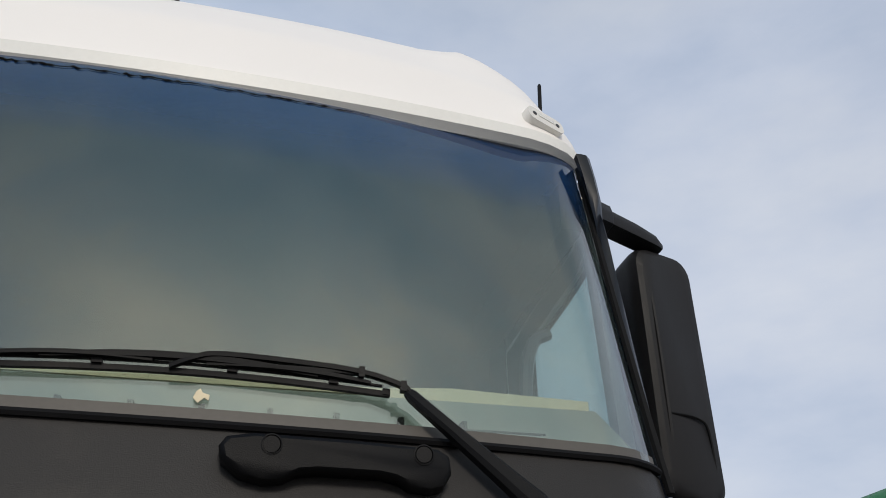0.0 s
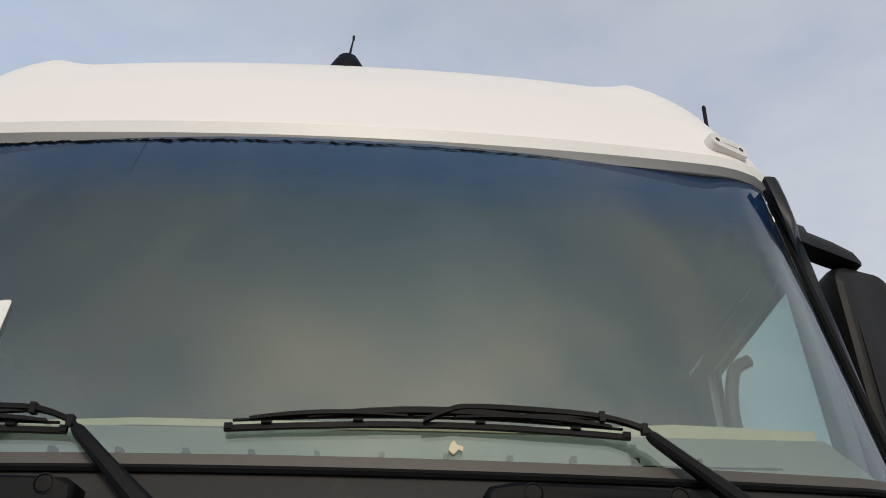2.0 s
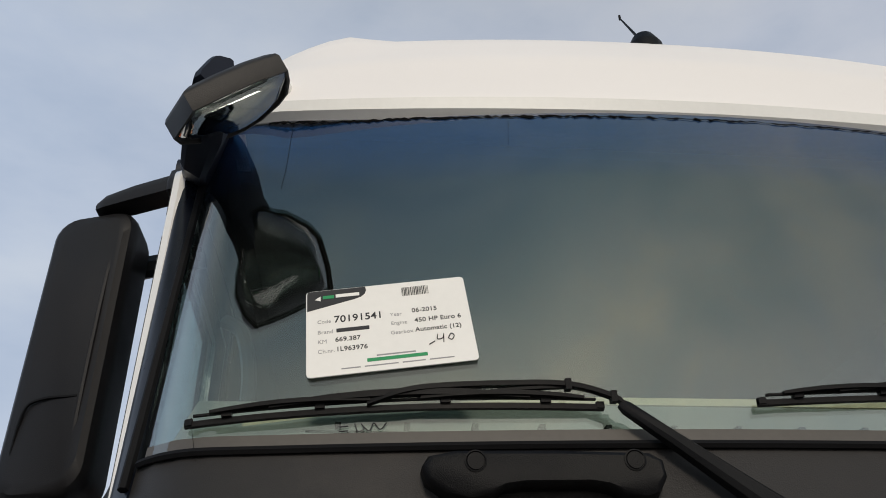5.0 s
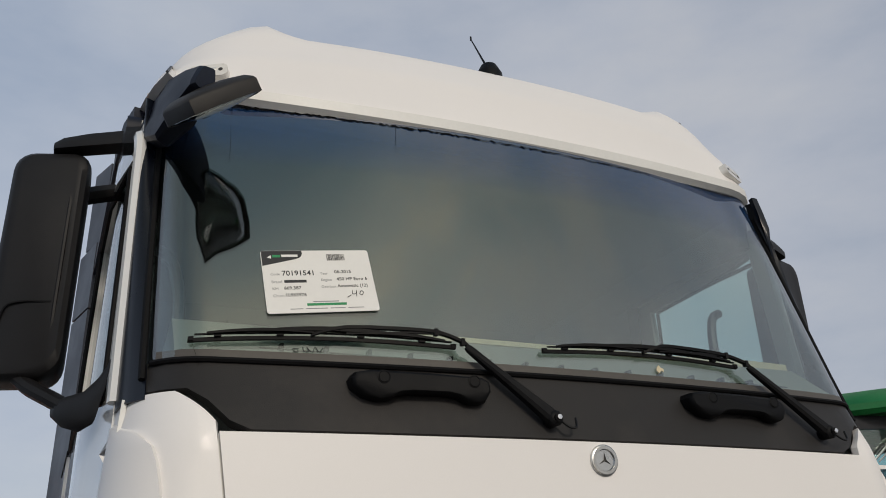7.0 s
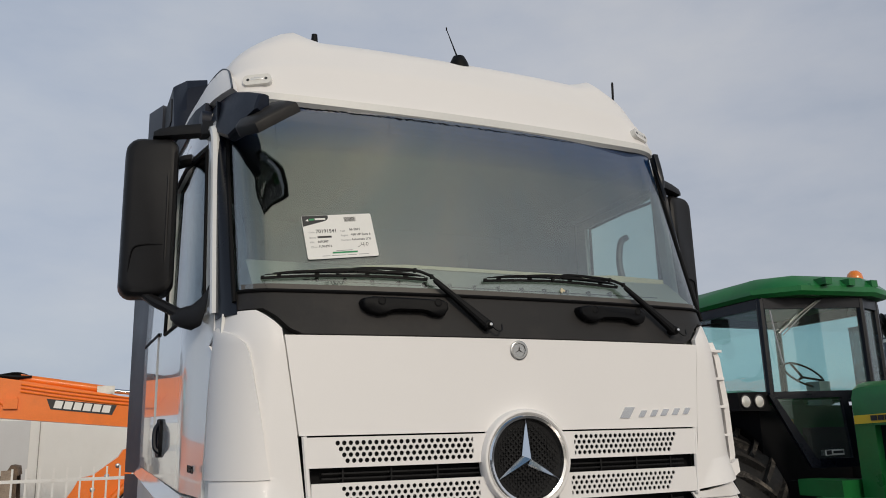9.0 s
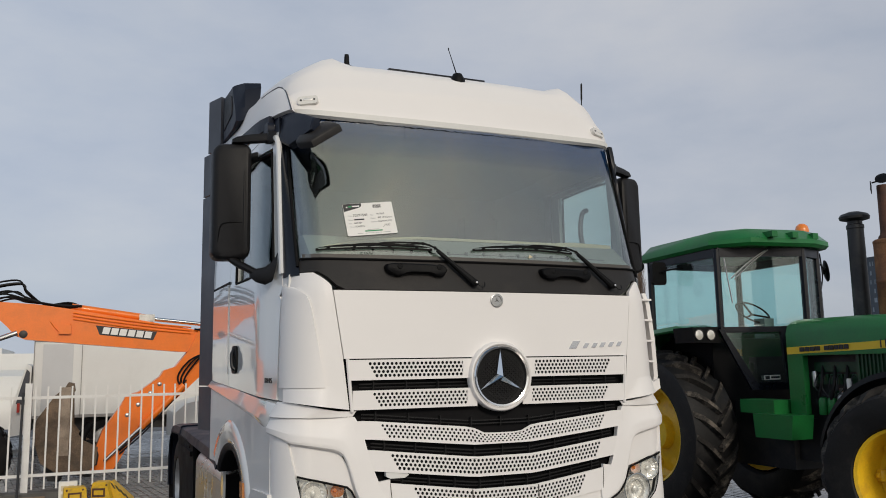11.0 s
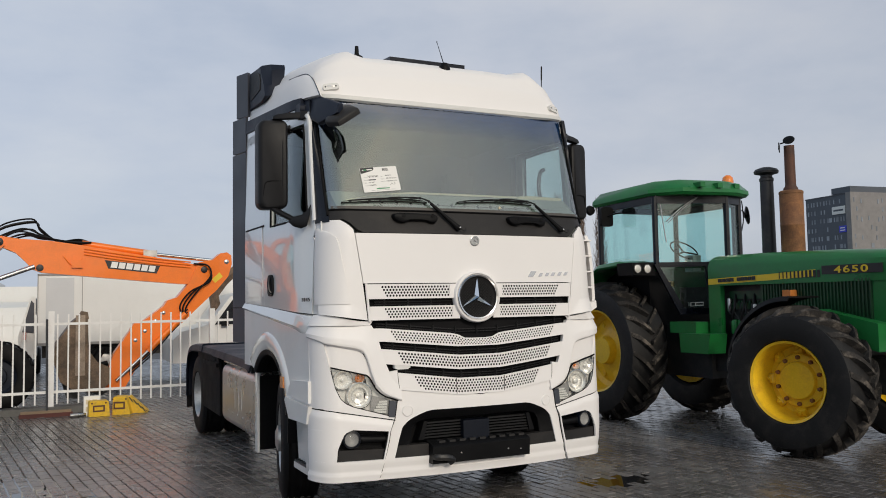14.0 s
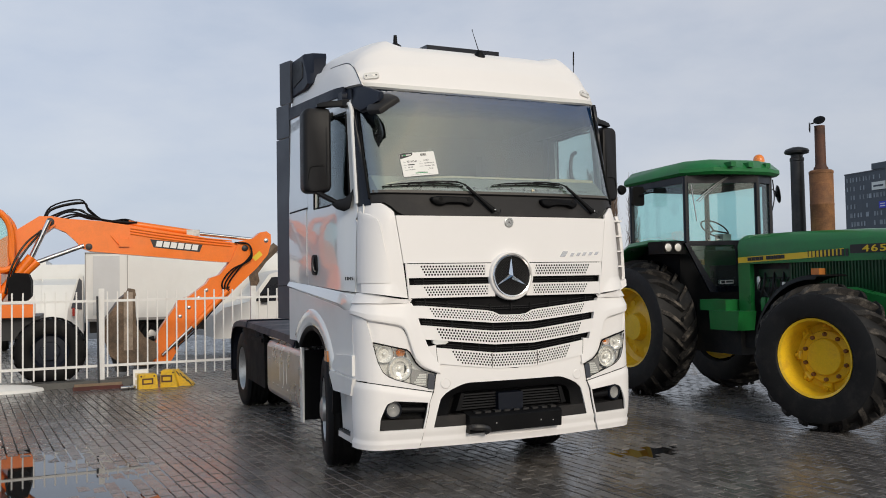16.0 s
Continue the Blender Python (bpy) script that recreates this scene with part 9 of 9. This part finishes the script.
# ---- distance: field, hedge, building, poplars ----
bm = BM()
vs = [bm.verts.new(p) for p in ((-400, 45, -0.02), (500, 45, -0.02), (500, 600, 6.0), (-400, 600, 6.0))]
bm.faces.new(vs)
far = part("field", bm, "earth")
tagged(far, "dull green field beyond the yard", "field", kind="structure")
bm = BM()
rng = random.Random(21)
for i in range(26000):
    x = rng.uniform(-60, 25)
    y = 58 + rng.uniform(-2, 2)
    z = rng.uniform(0, 2.6 + 0.7 * noise.noise(Vector((x * 0.2, 0, 0))))
    s = rng.uniform(0.10, 0.30)
    d = Vector((rng.uniform(-0.6, 0.6), rng.uniform(-0.6, 0.6), 1)).normalized()
    e = d.cross(Vector((0.3, 0.5, 0.8))).normalized()
    c = Vector((x, y, z))
    bm.faces.new([bm.verts.new(c + s * q) for q in (d, e * 0.13, -d, -e * 0.13)])
solo("hedge", bm, "hedge", "ragged bare winter hedge along the field", "hedge", kind="stuff")

bld = thing("office_building", "dark slate office building with a grey brick front", "building", pose(164.0, 137.0, 0, 0, 0, -97))
bm = BM()
box(bm, 0.0, 12.5, 0, 40, 0, 24.9, 0.06)
w1 = part("slate_wing", bm, "facade", bld)
bm = BM()
box(bm, 12.55, 14.0, -0.15, 40, 0, 25.3, 0.06)
w2 = part("brick_wing", bm, "facade_brick", bld)
bm = BM()
box(bm, 8.0, 13.6, 0.3, 39.5, 25.3, 26.7, 0.06)
part("parapet", bm, "facade", bld)
bm = BM()
box(bm, -0.1, 12.5, -0.1, 8.0, 24.9, 25.15, 0.04)
part("coping", bm, "defl", bld)
rng = random.Random(17)
panes = []
for w in (0.17, 0.40):
    pane = BM()
    box(pane, -w, w, -0.06, 0.06, -0.52, 0.52, 0.02, None, 1)
    panes.append(part("window", pane, "pane", w1))
panes[0].matrix_basis, panes[1].matrix_basis = pose(0.9, -0.02, 3.6), pose(2.0, -0.02, 3.6)
for r in range(11):
    z = 23.5 - 2.1 * r
    for k in range(12):
        if rng.random() < 0.80 and not (k > 6 and r in (1, 3)):
            share(panes[1 if rng.random() < 0.25 else 0], "window", pose(0.8 + 1.0 * k + rng.choice((-0.1, 0.0, 0.12)), -0.02, z), w1)
    for k in range(15):
        if rng.random() < 0.65:
            share(panes[1 if rng.random() < 0.12 else 0], "window", pose(14.02, 1.2 + 2.1 * k + rng.choice((-0.4, 0.4)), z - 0.3 * (k % 2), 0, 0, 90), w2)
bm = BM()
box(bm, 8.4, 12.3, -0.2, -0.03, 20.5, 22.3, 0.03)
sg1 = part("sign", bm, "boxwhite", w1, "white sign board")
bm = BM()
box(bm, 8.9, 11.8, -0.24, -0.19, 21.2, 21.6)
part("sign_bar", bm, "facade", sg1)
bm = BM()
box(bm, 10.3, 12.45, -0.2, -0.03, 16.2, 17.7, 0.03)
sg2 = part("sign", bm, "blue_sign", w1, "blue sign board")
for z in (16.55, 17.1):
    bm = BM()
    box(bm, 10.7, 12.1, -0.24, -0.19, z, z + 0.22)
    part("sign_bar", bm, "boxwhite", sg2)


def poplar(x, y, h, seed):
    t = thing("poplar", "bare upright poplar tree in winter", "tree", pose(x, y, 0), "poplar row")
    r = random.Random(seed)
    bm = BM()
    tube(bm, [(0, 0, 0), (0.05, 0, h * 0.5), (0, 0.05, h)], 0.16, 7, 4, r_end=0.02)
    part("trunk", bm, "twig", t)
    bm = BM()
    for k in range(150):
        z = r.uniform(0.12, 0.95) * h
        a = r.uniform(0, math.tau)
        L = r.uniform(0.5, 1.0) * (1.5 - 0.9 * z / h)
        d = Vector((math.cos(a), math.sin(a), 0))
        rad = L * 0.42
        s = Vector((0, 0, z))
        p1, p2 = s + d * rad * 0.7 + Vector((0, 0, L * 0.7)), s + d * rad + Vector((0, 0, L * 1.7))
        w = 0.018
        q = Vector((-math.sin(a), math.cos(a), 0)) * w
        rings = [[p - q * k2, p + q * k2, p + d * w * k2] for p, k2 in ((s, 1.3), (p1, 1.0), (p2, 0.35))]
        loft(bm, rings)
        for j in range(2):
            b = p1.lerp(p2, r.random())
            e = b + Vector((r.uniform(-0.25, 0.25), r.uniform(-0.25, 0.25), r.uniform(0.3, 0.7)))
            loft(bm, [[b - q * 0.6, b + q * 0.6, b + d * w * 0.6], [e - q * 0.3, e + q * 0.3, e + d * w * 0.3]])
    part("crown", bm, "twig", t)


for k in range(14):
    poplar(24.2 + 0.55 * k, 40 + 0.9 * (k % 3), 7.4 + 0.5 * ((k * 7) % 3), 40 + k)

# ---- the nearest pavers, each a piece of its own ----
variants = []
for k in range(4):
    me = bpy.data.meshes.new("paver")
    me.from_pydata(paver_verts(0, 0, 0, (0.006 * (k - 1.5), 0.012 * (k % 2 - 0.5)), shape), [], paver_faces(0, len(shape)))
    me.materials.append(M["paver"])
    variants.append(me)
rng = random.Random(23)
for x, y, z in near:
    o = new("paver", rng.choice(variants))
    o.parent = ground
    o.location = (x, y, z)
